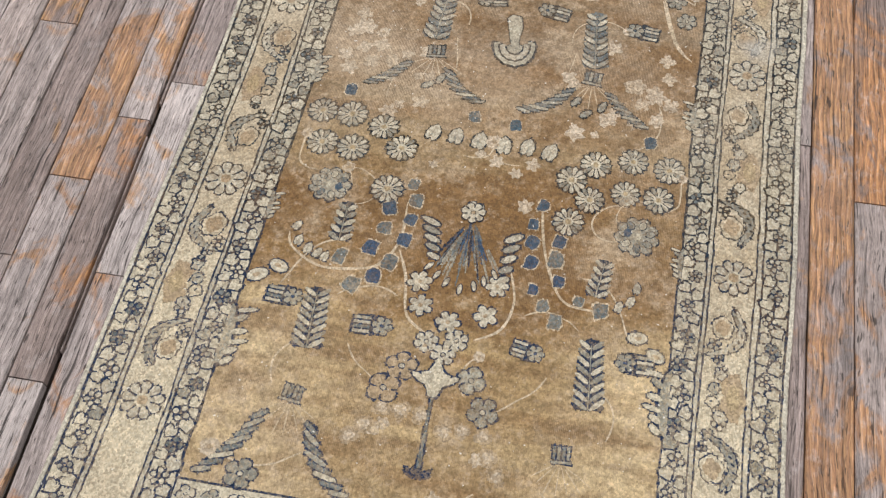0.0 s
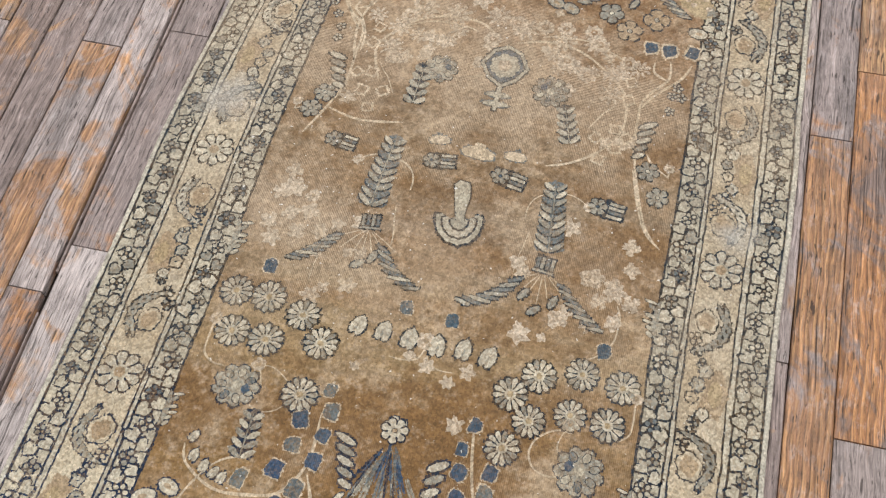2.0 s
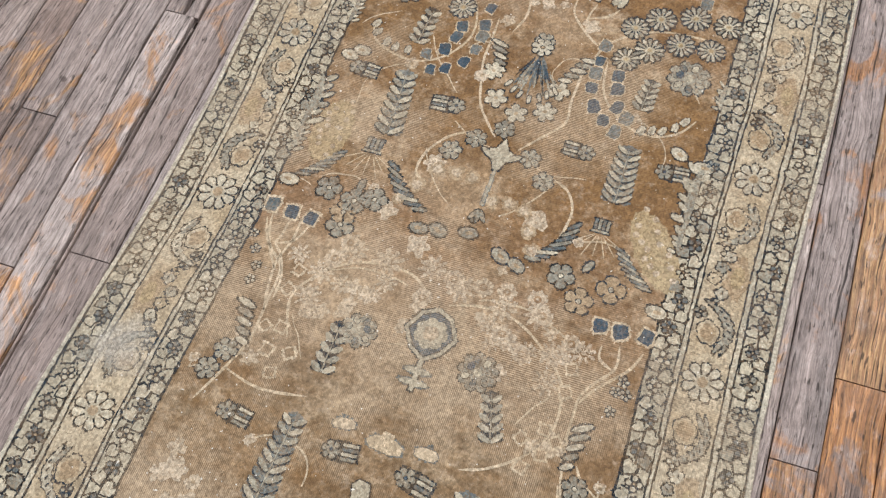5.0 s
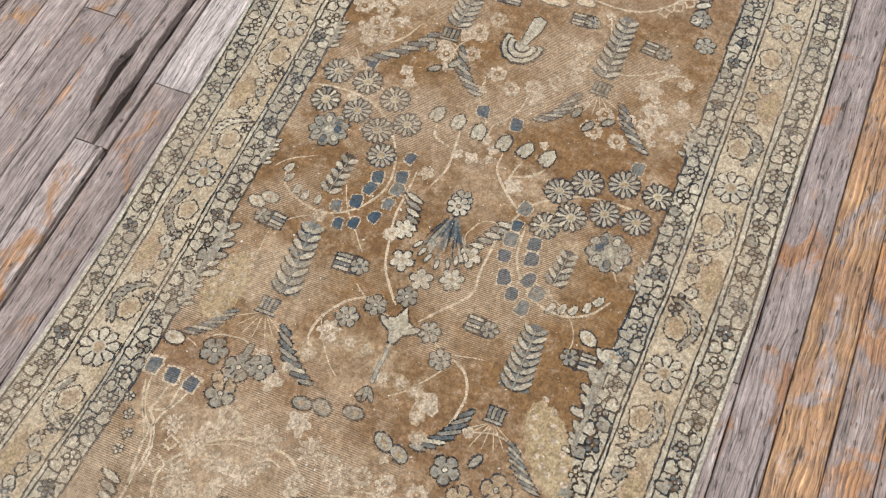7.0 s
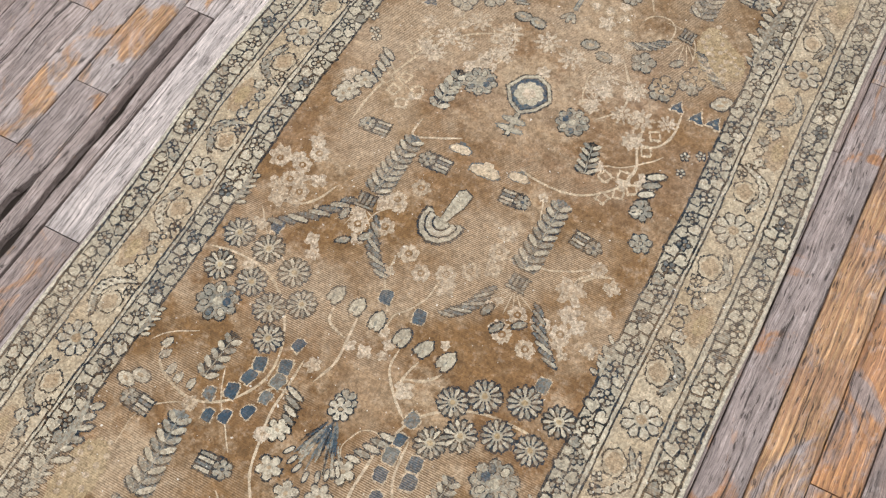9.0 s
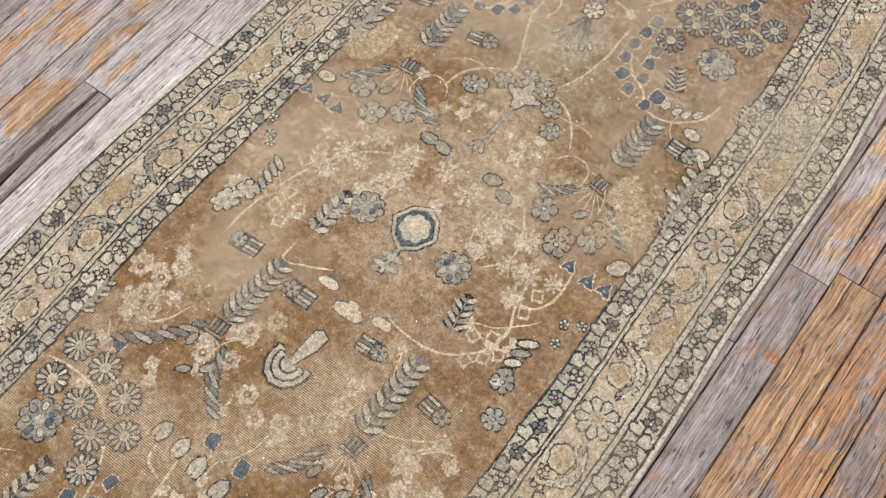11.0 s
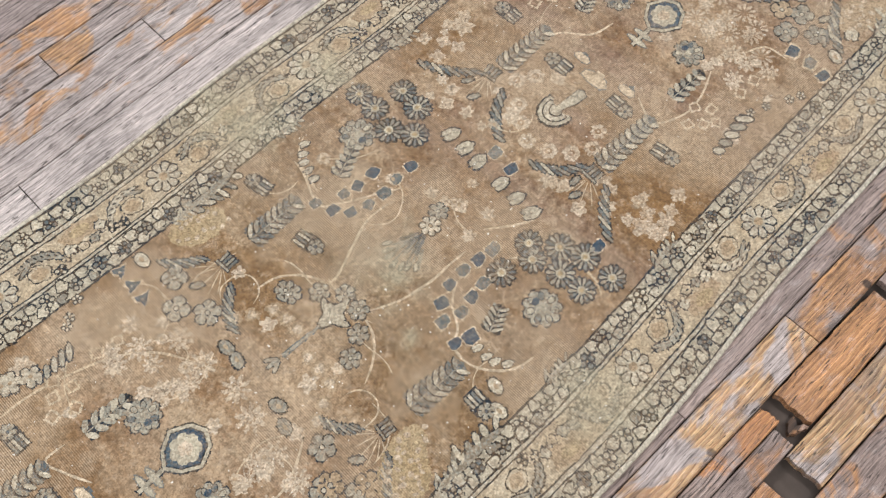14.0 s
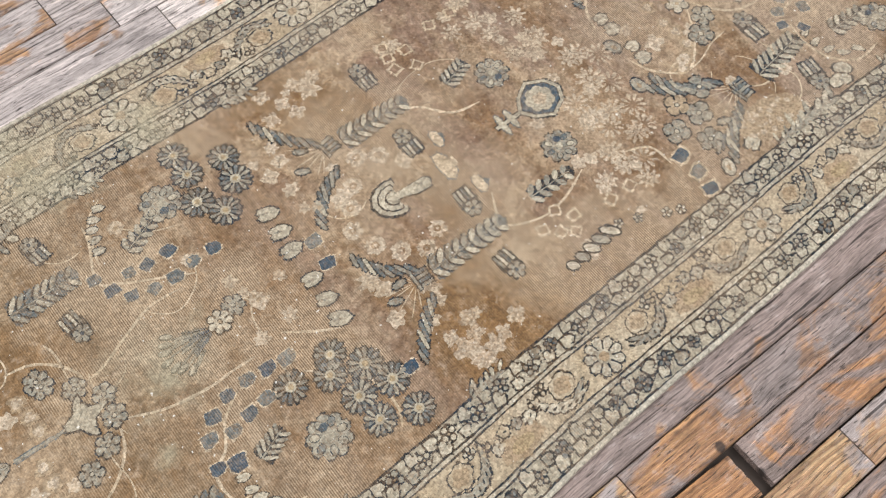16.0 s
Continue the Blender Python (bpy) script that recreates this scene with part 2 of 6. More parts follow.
FIELD = pile("field_wool")
DARK = pile("dark_outline_wool", (0.012, 0.015, 0.017), (0.022, 0.036, 0.050), 0.43, first=(0.014, 0.032, 0.080))
CREAM = pile("cream_wool", (0.56, 0.50, 0.38), (0.42, 0.375, 0.29), 0.40)
MOSS = pile("grey_green_wool", (0.24, 0.23, 0.19), (0.37, 0.34, 0.265), 0.50)
TEAL = pile("grey_blue_wool", (0.098, 0.123, 0.132), (0.18, 0.19, 0.175), 0.5)
BLUE = pile("slate_blue_wool", (0.034, 0.066, 0.100), (0.066, 0.098, 0.118), 0.28, first=(0.030, 0.066, 0.150))
TAN = pile("tan_wool", (0.40, 0.305, 0.20), (0.36, 0.265, 0.165), 0.45)
VINE = pile("vine_wool", (0.60, 0.485, 0.345), (0.52, 0.41, 0.275), 0.34)
PALE = pile("faded_blossom_wool", (0.56, 0.46, 0.345), (0.47, 0.375, 0.265), 0.55)
GOLD = pile("faded_gold_wool", (0.42, 0.325, 0.195), (0.38, 0.285, 0.16), 0.40)
GUARD = pile("guard_ground_wool", (0.49, 0.435, 0.325), (0.37, 0.33, 0.25), 0.24, first=(0.56, 0.49, 0.36))
MAIN = pile("border_ground_wool", (0.51, 0.43, 0.31), (0.42, 0.33, 0.215), 0.30, first=(0.62, 0.54, 0.39))
BINDING = pile("binding_wool", (0.60, 0.55, 0.44), (0.46, 0.42, 0.34), 0.10)


SCORCH = ((0.657, 3.905, 0.020), (0.690, 3.918, 0.022), (0.725, 3.922, 0.022), (0.725, 3.590, 0.040), (0.690, 3.580, 0.018), (0.770, 3.50, 0.030))


def wood(name):
    """Old softwood boards: grey weathering, brown patina and remains of orange varnish; the object colour holds varnish, paleness, brownness and how golden the varnish is."""
    n = Nodes(name, 0.62)
    n.bsdf.inputs["Specular IOR Level"].default_value = 0.30
    info = n.add("ShaderNodeObjectInfo")
    shift = n.add("ShaderNodeCombineXYZ")
    n.put(shift.inputs[0], n.math("MULTIPLY", info.outputs["Random"], 37.0))
    n.put(shift.inputs[1], n.math("MULTIPLY", info.outputs["Random"], 91.0))
    p = n.moved(n.pos, shift.outputs[0])
    split = n.add("ShaderNodeSeparateColor")
    n.put(split.inputs[0], info.outputs["Color"])
    varnish, pale, brown, golden = split.outputs[0], split.outputs[1], split.outputs[2], info.outputs["Alpha"]
    sway = n.noise(n.scaled(p, (0.6, 0.35, 1.0)), 16, 2.0)
    bend = n.add("ShaderNodeCombineXYZ")
    n.put(bend.inputs[0], n.math("MULTIPLY", n.math("SUBTRACT", sway, 0.5), 0.022))
    q = n.moved(p, bend.outputs[0])
    grain = n.noise(n.scaled(q, (1.0, 0.075, 1.0)), 210, 5.0, 0.72, 0.8)
    rings = n.add("ShaderNodeTexWave", wave_type="BANDS", bands_direction="X", wave_profile="SAW")
    n.put(rings.inputs["Vector"], n.scaled(q, (1.0, 0.10, 1.0)))
    rings.inputs["Scale"].default_value, rings.inputs["Distortion"].default_value = 30.0, 7.0
    rings.inputs["Detail"].default_value, rings.inputs["Detail Scale"].default_value = 3.0, 0.8
    ringed = rings.outputs["Fac"]
    # weathered grey, slightly violet, and brown patina
    tone = n.mix(n.noise(n.scaled(p, (1.0, 0.25, 1.0)), 14, 4.0, 0.6), (0.190, 0.152, 0.143), (0.430, 0.362, 0.345))
    tone = n.mix(brown, tone, n.mix(n.noise(n.scaled(p, (1.0, 0.3, 1.0)), 11, 3.0), (0.130, 0.084, 0.062), (0.285, 0.188, 0.140)))
    tone = n.mix(pale, tone, (0.68, 0.615, 0.58))
    # varnish: rust to golden orange, striped by the year rings
    patch = n.noise(n.scaled(p, (1.0, 0.6, 1.0)), 11, 6.0, 0.62, 1.0)
    cover = n.math("SUBTRACT", n.math("ADD", patch, varnish), 0.98)
    cover = n.math("MULTIPLY", n.math("ADD", cover, n.math("MULTIPLY", n.math("SUBTRACT", grain, 0.5), 0.16)), 11.0, clamp=True)
    light = n.mix(golden, (0.56, 0.265, 0.095), (0.66, 0.44, 0.21))
    deep = n.mix(golden, (0.29, 0.120, 0.044), (0.38, 0.195, 0.078))
    orange = n.mix(n.ramp(ringed, [(0.15, 0.0), (0.9, 1.0)]), light, deep)
    orange = n.mix(n.ramp(n.noise(p, 9.0, 4.0), [(0.44, 0.0), (0.62, 0.55)]), orange, (0.36, 0.185, 0.095))
    tone = n.mix(n.math("MULTIPLY", cover, 0.86), tone, orange)
    soot = n.noise(n.moved(n.scaled(p, (1.0, 0.35, 1.0)), (8.0, 1.0, 0.0)), 10, 4.0, 0.6)
    tone = n.mix(n.ramp(soot, [(0.56, 0.0), (0.70, 0.50)]), tone, (0.15, 0.135, 0.13))
    # opened grain: pits, fibres, year-ring lines and long cracks
    tone = n.mix(n.ramp(grain, [(0.34, 0.62), (0.48, 0.0)]), tone, (0.060, 0.045, 0.038))
    tone = n.mix(n.ramp(grain, [(0.56, 0.0), (0.74, 0.34)]), tone, (0.60, 0.535, 0.50))
    scuff = n.noise(n.scaled(p, (1.0, 0.6, 1.0)), 30, 7.0, 0.78)
    tone = n.mix(n.ramp(scuff, [(0.32, 0.55), (0.46, 0.0)]), tone, (0.11, 0.088, 0.078))
    tone = n.mix(n.ramp(scuff, [(0.54, 0.0), (0.70, 0.50)]), tone, (0.55, 0.50, 0.475))
    lines = n.math("MULTIPLY", n.ramp(ringed, [(0.0, 1.0), (0.20, 0.0)]), n.ramp(n.noise(n.scaled(p, (1.0, 0.2, 1.0)), 14, 3.0), [(0.36, 0.0), (0.58, 0.85)]))
    tone = n.mix(lines, tone, (0.055, 0.040, 0.033))
    fibre = n.noise(n.scaled(q, (1.0, 0.055, 1.0)), 460, 3.0, 0.75, 0.8)
    tone = n.mix(1.0, tone, n.ramp(fibre, [(0.34, 0.50), (0.46, 0.94), (0.56, 1.07), (0.70, 1.55)]), "MULTIPLY")
    fleck = n.noise(n.scaled(q, (1.0, 0.14, 1.0)), 210, 2.0, 0.5)
    tone = n.mix(n.ramp(fleck, [(0.64, 0.0), (0.68, 0.8)]), tone, (0.035, 0.026, 0.022))
    crack = n.noise(n.scaled(q, (1.0, 0.024, 1.0)), 150, 3.0, 0.6, 0.4)
    tone = n.mix(n.ramp(crack, [(0.635, 0.0), (0.665, 0.85)]), tone, (0.022, 0.017, 0.015))
    knot = n.noise(n.scaled(p, (1.0, 0.8, 1.0)), 24, 1.0, 0.5)
    tone = n.mix(n.ramp(knot, [(0.76, 0.0), (0.80, 0.7)]), tone, (0.05, 0.035, 0.03))
    own = n.add("ShaderNodeCombineXYZ")
    n.put(own.inputs[0], n.math("MULTIPLY", info.outputs["Random"], 611.0))
    shade = n.noise(own.outputs[0], 1.0, 0.0)
    tone = n.mix(1.0, tone, n.ramp(shade, [(0.25, (0.84, 0.81, 0.80)), (0.5, (1.02, 1.0, 0.99)), (0.75, (1.20, 1.16, 1.13))]), "MULTIPLY")
    streak = n.noise(n.scaled(q, (1.0, 0.05, 1.0)), 60, 4.0, 0.65, 0.4)
    tone = n.mix(1.0, tone, n.ramp(streak, [(0.30, 0.68), (0.50, 1.0), (0.70, 1.32)]), "MULTIPLY")
    # burns round the broken boards
    burnt = n.math("MULTIPLY", n.noise(n.pos, 45, 4.0, 0.7), 0.9)
    for x, y, r in SCORCH:
        away = n.add("ShaderNodeVectorMath", operation="DISTANCE")
        n.put(away.inputs[0], n.scaled(n.pos, (1.0, 1.0, 0.0)))
        away.inputs[1].default_value = (x, y, 0.0)
        edge = n.math("ADD", n.math("DIVIDE", away.outputs["Value"], r), burnt)
        tone = n.mix(n.ramp(edge, [(0.75, 0.85), (1.35, 0.0)]), tone, (0.030, 0.024, 0.022))
    height = n.math("SUBTRACT", grain, n.math("MULTIPLY", n.ramp(crack, [(0.61, 0.0), (0.67, 1.0)]), 1.5))
    return n.finish(tone, height, 0.55, 0.0012)


WOOD = wood("old_board_wood")


def plain(name, a, b, scale=3.0, rough=0.9):
    n = Nodes(name, rough)
    return n.finish(n.mix(n.noise(n.pos, scale, 5.0), a, b), n.noise(n.pos, scale * 40), 0.2)


SUBFLOOR = plain("dark_subfloor", (0.045, 0.034, 0.028), (0.12, 0.092, 0.075), 26)
WALL = plain("wall_plaster", (0.62, 0.60, 0.57), (0.68, 0.66, 0.63))

# ---- setting ----


def mesh_object(name, verts, faces, mats, parent=None, slots=None, label=""):
    me = bpy.data.meshes.new(name)
    me.from_pydata(verts, [], faces)
    for m in mats:
        me.materials.append(m)
    if slots:
        me.polygons.foreach_set("material_index", slots)
    me.update()
    ob = new(name, me)
    ob.parent = parent
    if label:
        tagged(ob, label)
    return ob


def box(x0, y0, z0, x1, y1, z1):
    v = [(x, y, z) for z in (z0, z1) for y in (y0, y1) for x in (x0, x1)]
    f = [(0, 2, 3, 1), (4, 5, 7, 6), (0, 1, 5, 4), (2, 6, 7, 3), (0, 4, 6, 2), (1, 3, 7, 5)]
    return v, f


X0, X1, Y0, Y1, TOP = -4.0, 4.0, -4.0, 9.0, 3.3
for nm, b in (("wall_west", (X0 - 0.1, Y0, -0.05, X0, Y1, TOP)), ("wall_east", (X1, Y0, -0.05, X1 + 0.1, Y1, TOP)),
              ("wall_south", (X0 - 0.1, Y0 - 0.1, -0.05, X1 + 0.1, Y0, TOP)), ("wall_north", (X0 - 0.1, Y1, -0.05, X1 + 0.1, Y1 + 0.1, TOP)),
              ("ceiling", (X0 - 0.1, Y0 - 0.1, TOP, X1 + 0.1, Y1 + 0.1, TOP + 0.1))):
    tagged(mesh_object(nm, *box(*b), [WALL]), "plain off-white plastered " + nm.split("_")[0], nm.split("_")[0], kind="structure")

floor = tagged(mesh_object("floor", *box(X0, Y0, -0.06, X1, Y1, -0.030), [SUBFLOOR]), "dark subfloor under old weathered wooden strip boards", "floor", kind="structure")

# ---- rug shape ----
REST = 0.575
YS, YE = -0.14, 5.62


def table(y, rows):
    return float(np.interp(y, [r[0] for r in rows], [r[1] for r in rows]))


SHIFT = ((-1, 0), (3.1, 0), (3.6, -0.012), (4.12, -0.032), (4.6, -0.042), (6, -0.05))
HALF_L = ((-0.3, 0.637), (0.23, 0.621), (0.52, 0.606), (1.1, 0.595), (1.5, 0.572), (1.8, 0.567), (2.2, 0.58), (2.5, 0.597), (2.9, 0.587), (3.4, 0.582), (3.8, 0.57), (6, 0.56))
HALF_R = ((-0.3, 0.557), (0.4, 0.559), (0.8, 0.563), (1.13, 0.571), (1.4, 0.565), (1.9, 0.574), (2.5, 0.586), (2.9, 0.573), (3.3, 0.578), (3.7, 0.563), (4.1, 0.558), (6, 0.55))


def lift(x, y):
    """The height of the rug's upper side, which lies a little uneven."""
    return 0.0075 + 0.0012 * math.sin(2.3 * y + 4 * x) + 0.0008 * math.sin(5.1 * x - 3.3 * y)


def warp(x, y, h=0.0):
    """A place of the straight design on the rug as it lies."""
    half = table(y, HALF_L if x < 0 else HALF_R)
    wave = 0.003 * math.sin(9 * y + (0 if x < 0 else 2)) * min(1, abs(x) / REST)
    X = table(y, SHIFT) + x * half / REST + wave
    return (X, y, lift(X, y) + h)


rug = tagged(new("rug"), "long worn wool rug with faded brown floral field and cream border", "rug")


def strip(name, xa, xb, mat, h=0.0, ya=YS, yb=YE, step=0.02, nx=1, label=""):
    """A lengthwise band of the rug."""
    rows = max(1, round((yb - ya) / step))
    v, f = [], []
    for i in range(rows + 1):
        y = ya + (yb - ya) * i / rows
        for j in range(nx + 1):
            v.append(warp(xa + (xb - xa) * j / nx, y, h))
    w = nx + 1
    for i in range(rows):
        for j in range(nx):
            a = i * w + j
            f.append((a, a + 1, a + w + 1, a + w))
    rim = [i * w for i in range(rows + 1)], [i * w + nx for i in range(rows + 1)]
    for side in rim:
        low = []
        for i in side:
            low.append(len(v))
            v.append((v[i][0], v[i][1], 0.0005))
        for a, b, c, d in zip(side, side[1:], low[1:], low):
            f.append((a, b, c, d))
    return mesh_object(name, v, f, [mat], rug, None, label)


def cord(s):
    """The overcast edge: a thick, slightly lumpy cord."""
    v, f = [], []
    rows = round((YE - YS) / 0.008)
    for i in range(rows + 1):
        y = YS + (YE - YS) * i / rows
        r = 0.0036 + 0.0005 * noise.noise((y * 60, s * 5, 0)) + 0.0005 * (i % 2)
        x = table(y, SHIFT) + s * table(y, HALF_L if s < 0 else HALF_R) + 0.003 * math.sin(9 * y + (0 if s < 0 else 2)) - s * 0.0035 + 0.0012 * noise.noise((y * 9, s, 3))
        for k in range(8):
            a = 2 * math.pi * k / 8
            v.append((x + 1.25 * r * math.cos(a), y, 0.0060 + r * math.sin(a)))
    for i in range(rows):
        for k in range(8):
            a, b = 8 * i + k, 8 * i + (k + 1) % 8
            f.append((a, b, b + 8, a + 8))
    return mesh_object("binding", v, f, [BINDING], rug, None, "pale overcast edge binding")


G_OUT, G_LINE, M_OUT, M_IN, G_IN, F_IN = 0.563, 0.517, 0.506, 0.427, 0.418, 0.372
END = 0.066
strip("field", -F_IN, F_IN, FIELD, nx=24, label="faded brown wool field")
for s in (-1, 1):
    cord(s)
    strip("guard_band", s * (G_OUT + 0.007), s * G_LINE, GUARD, nx=2)
    strip("stripe", s * G_LINE, s * M_OUT, CREAM)
    strip("border_band", s * M_OUT, s * M_IN, MAIN, nx=3, label="cream and gold main border")
    strip("stripe", s * M_IN, s * G_IN, CREAM)
    strip("guard_band", s * G_IN, s * F_IN, GUARD, nx=2)


def ragged_line(name, x, w, ya, yb, seed, mat=None):
    """A thin dark woven line along the rug, uneven in width."""
    rng = random.Random(seed)
    v, f = [], []
    y, side = ya, 0.0
    while y < yb:
        y2 = y + rng.uniform(0.006, 0.016)
        side = 0.7 * side + rng.uniform(-0.0009, 0.0009)
        ww = w * rng.uniform(0.6, 1.25)
        i = len(v)
        v += [warp(x + side - ww / 2, y, 0.0005), warp(x + side + ww / 2, y, 0.0005), warp(x + side + ww / 2, y2, 0.0005), warp(x + side - ww / 2, y2, 0.0005)]
        f.append((i, i + 1, i + 2, i + 3))
        y = y2
    return mesh_object(name, v, f, [mat or DARK], rug)


k = 0
for s in (-1, 1):
    for x, w in ((G_OUT + 0.003, 0.0052), (G_LINE, 0.0036), (M_OUT, 0.0034), (M_IN, 0.0034), (G_IN, 0.0036), (F_IN, 0.0044)):
        k += 1
        ragged_line("border_line", s * x, w, YS + 0.02, YE, k)

# ---- woven motifs: each is a list of (wool, layer, outline) in metres round its own middle ----


def ring(cx, cy, rx, ry, n=10, turn=0.0):
    c, s = math.cos(turn), math.sin(turn)
    return [(cx + c * rx * math.cos(a) - s * ry * math.sin(a), cy + s * rx * math.cos(a) + c * ry * math.sin(a)) for a in (2 * math.pi * i / n for i in range(n))]


def scallop(r, n, dent=0.16, per=4, phase=0.0):
    return [(rr * math.cos(a), rr * math.sin(a)) for i in range(n * per) for a in [phase + 2 * math.pi * i / (n * per)] for rr in [r * (1 - dent + dent * abs(math.cos(n * (a - phase) / 2)) ** 0.6)]]


def petals(r, n, wide, inner=0.10):
    """Tapering petals that meet near the heart, as (turn, outline)."""
    drop = [(inner, 0.0), (0.40, 0.30 * wide), (0.66, 0.72 * wide), (0.84, 0.78 * wide), (0.96, 0.40 * wide), (0.98, -0.2 * wide), (0.86, -0.76 * wide), (0.66, -0.70 * wide), (0.40, -0.32 * wide)]
    return [[(r * (math.cos(a) * x - math.sin(a) * y), r * (math.sin(a) * x + math.cos(a) * y)) for x, y in drop] for a in (2 * math.pi * i / n for i in range(n))]


def daisy(r, n=13, fresh=True, dull=False):
    out = [(DARK, 1, scallop(1.06 * r, n, 0.13))]
    for i, leaf in enumerate(petals(0.97 * r, n, 0.185 if fresh else 0.150)):
        out.append(((MOSS if i % 3 else TEAL) if dull else CREAM if (i % 4 if fresh else i % 2) else MOSS, 2, leaf))
    return out + [(CREAM if fresh else GUARD, 3, ring(0, 0, 0.33 * r, 0.32 * r, 9)), (GOLD, 4, ring(0, 0, 0.19 * r, 0.18 * r, 7))]


def rosette(r, n=9):
    out = [(DARK, 1, scallop(1.02 * r, n, 0.20))]
    for leaf in petals(0.95 * r, n, 0.285, 0.2):
        out.append((CREAM, 2, leaf))
    return out + [(GUARD, 3, ring(0, 0, 0.36 * r, 0.36 * r, 10)), (TAN, 4, ring(0, 0, 0.25 * r, 0.25 * r, 10))]


def lobed(r, n=5, fill=None, phase=0.4, heart=None):
    """A ragged flower: one patch of petals with short dark partings."""
    thin = max(0.0026, 0.11 * r)
    out = [(DARK, 1, scallop(r, n, 0.27, 6, phase)), (fill or MOSS, 2, scallop(r - thin, n, 0.27, 6, phase))]
    for i in range(n):
        a = phase + 2 * math.pi * (i + 0.5) / n
        out.append((DARK, 3, ring(0.60 * r * math.cos(a), 0.60 * r * math.sin(a), 0.22 * r, 0.05 * r + 0.0006, 6, a)))
    return out + [(DARK, 3, ring(0, 0, 0.23 * r, 0.21 * r, 7)), (heart or CREAM, 4, ring(0, 0, 0.16 * r, 0.15 * r, 7))]


def cross_flower(r, n=4, fill=None, phase=0.0):
    """A guard-band flower: round petals close about a dark eye."""
    out = [(DARK, 1, scallop(r, n, 0.34, 6, phase))]
    for i in range(n):
        a = phase + 2 * math.pi * i / n
        out.append((fill or MOSS, 2, ring(0.57 * r * math.cos(a), 0.57 * r * math.sin(a), 0.28 * r, (0.29 if n == 4 else 0.235) * r, 8, a)))
    return out + [(TAN, 3, ring(0, 0, 0.13 * r, 0.13 * r, 6))]


def star(r, n=5, fill=None):
    pts = scallop(r, n, 0.5, 6, 0.3)
    return [(DARK, 1, scallop(1.15 * r, n, 0.44, 6, 0.3)), (fill or CREAM, 2, pts), (TAN, 3, ring(0, 0, 0.2 * r, 0.2 * r, 6))]


def dot(r, rim=1.10, seed=0):
    """A small uneven blue lozenge with a pale rim."""
    rng = random.Random(seed * 7 + round(r * 1e5))
    sq = [(q * rng.uniform(0.82, 1.15), p * rng.uniform(0.82, 1.15)) for q, p in ((0.2, 1.15), (-0.7, 1.1), (-0.9, 0.5), (-0.95, -0.7), (-0.8, -1.05), (0.6, -1.1), (0.95, -0.5), (0.9, 0.8))]
    return [(VINE, 1, [(rim * r * x, rim * r * y) for x, y in sq]), (BLUE if rng.random() < 0.6 else TEAL, 2, [(r * x, r * y) for x, y in sq])]


def arrow_drop(r):
    """A small blue arrowhead."""
    pts = [(0.1, 1.2), (0.45, 0.2), (1.15, -0.7), (0.5, -0.95), (-0.1, -0.7), (-0.9, -1.0), (-0.75, -0.2), (-0.3, 0.5)]
    return [(VINE, 1, [(1.25 * r * x, 1.25 * r * y) for x, y in pts]), (BLUE, 2, [(r * x, r * y) for x, y in pts]), (MOSS, 3, ring(0, -0.3 * r, 0.28 * r, 0.2 * r, 6))]


def pod(w, h, fill):
    """A broad cream pod."""
    pts = ring(0, 0, w, h, 12)
    return [(DARK, 1, ring(0, 0, w + 0.003, h + 0.003, 12)), (fill, 2, pts), (TAN, 3, ring(0.1 * w, 0, 0.4 * w, 0.35 * h, 7))]


def faded_ring(r):
    """A pale round blossom with a worn eye."""
    return [(PALE, 1, scallop(r, 6, 0.2, 4)), (FIELD, 2, ring(0, 0, 0.42 * r, 0.40 * r, 7)), (PALE, 3, ring(0, 0, 0.18 * r, 0.18 * r, 5))]


def bud(w, h, fill=None):
    pts = [(0, h), (0.8 * w, 0.5 * h), (w, -0.1 * h), (0.85 * w, -0.8 * h), (0.3 * w, -h), (0, -0.7 * h), (-0.3 * w, -h), (-0.85 * w, -0.8 * h), (-w, -0.1 * h), (-0.8 * w, 0.5 * h)]
    return [(DARK, 1, [(1.22 * x, 1.15 * y) for x, y in pts]), (fill or CREAM, 2, pts), (MOSS, 3, [(0.15 * w, -0.75 * h), (0.30 * w, -0.2 * h), (0.05 * w, 0.1 * h), (-0.1 * w, -0.5 * h)])]


def blade(x, y, l, w, turn, fill, layer=1):
    """One outlined leaf with its foot at x, y."""
    cx, cy = x + 0.5 * l * math.cos(turn), y + 0.5 * l * math.sin(turn)
    return [(DARK, layer, ring(cx, cy, 0.57 * l, 0.62 * w, 9, turn)), (fill, layer + 1, ring(cx, cy, 0.48 * l, 0.41 * w, 8, turn))]


def striped_cup(w, drop=0.0):
    """The small striped foot of a leafy column."""
    out = []
    cw, ch = 0.62 * w, 0.036
    out.append((DARK, 1, [(-0.9 * cw, -0.002 - drop), (0.9 * cw, -0.002 - drop), (0.78 * cw, -0.7 * ch - drop), (cw, -ch - drop), (-cw, -ch - drop), (-0.78 * cw, -0.7 * ch - drop)]))
    for i in range(4):
        x = (-0.60 + 0.4 * i) * cw
        out.append(((TEAL, MOSS)[i % 2], 2, [(x - 0.13 * cw, -0.005 - drop), (x + 0.13 * cw, -0.005 - drop), (x + 0.12 * cw, -0.75 * ch - drop), (x - 0.12 * cw, -0.75 * ch - drop)]))
    out.append((MOSS, 2, [(-0.84 * cw, -0.82 * ch - drop), (0.84 * cw, -0.82 * ch - drop), (0.86 * cw, -0.94 * ch - drop), (-0.86 * cw, -0.94 * ch - drop)]))
    return out


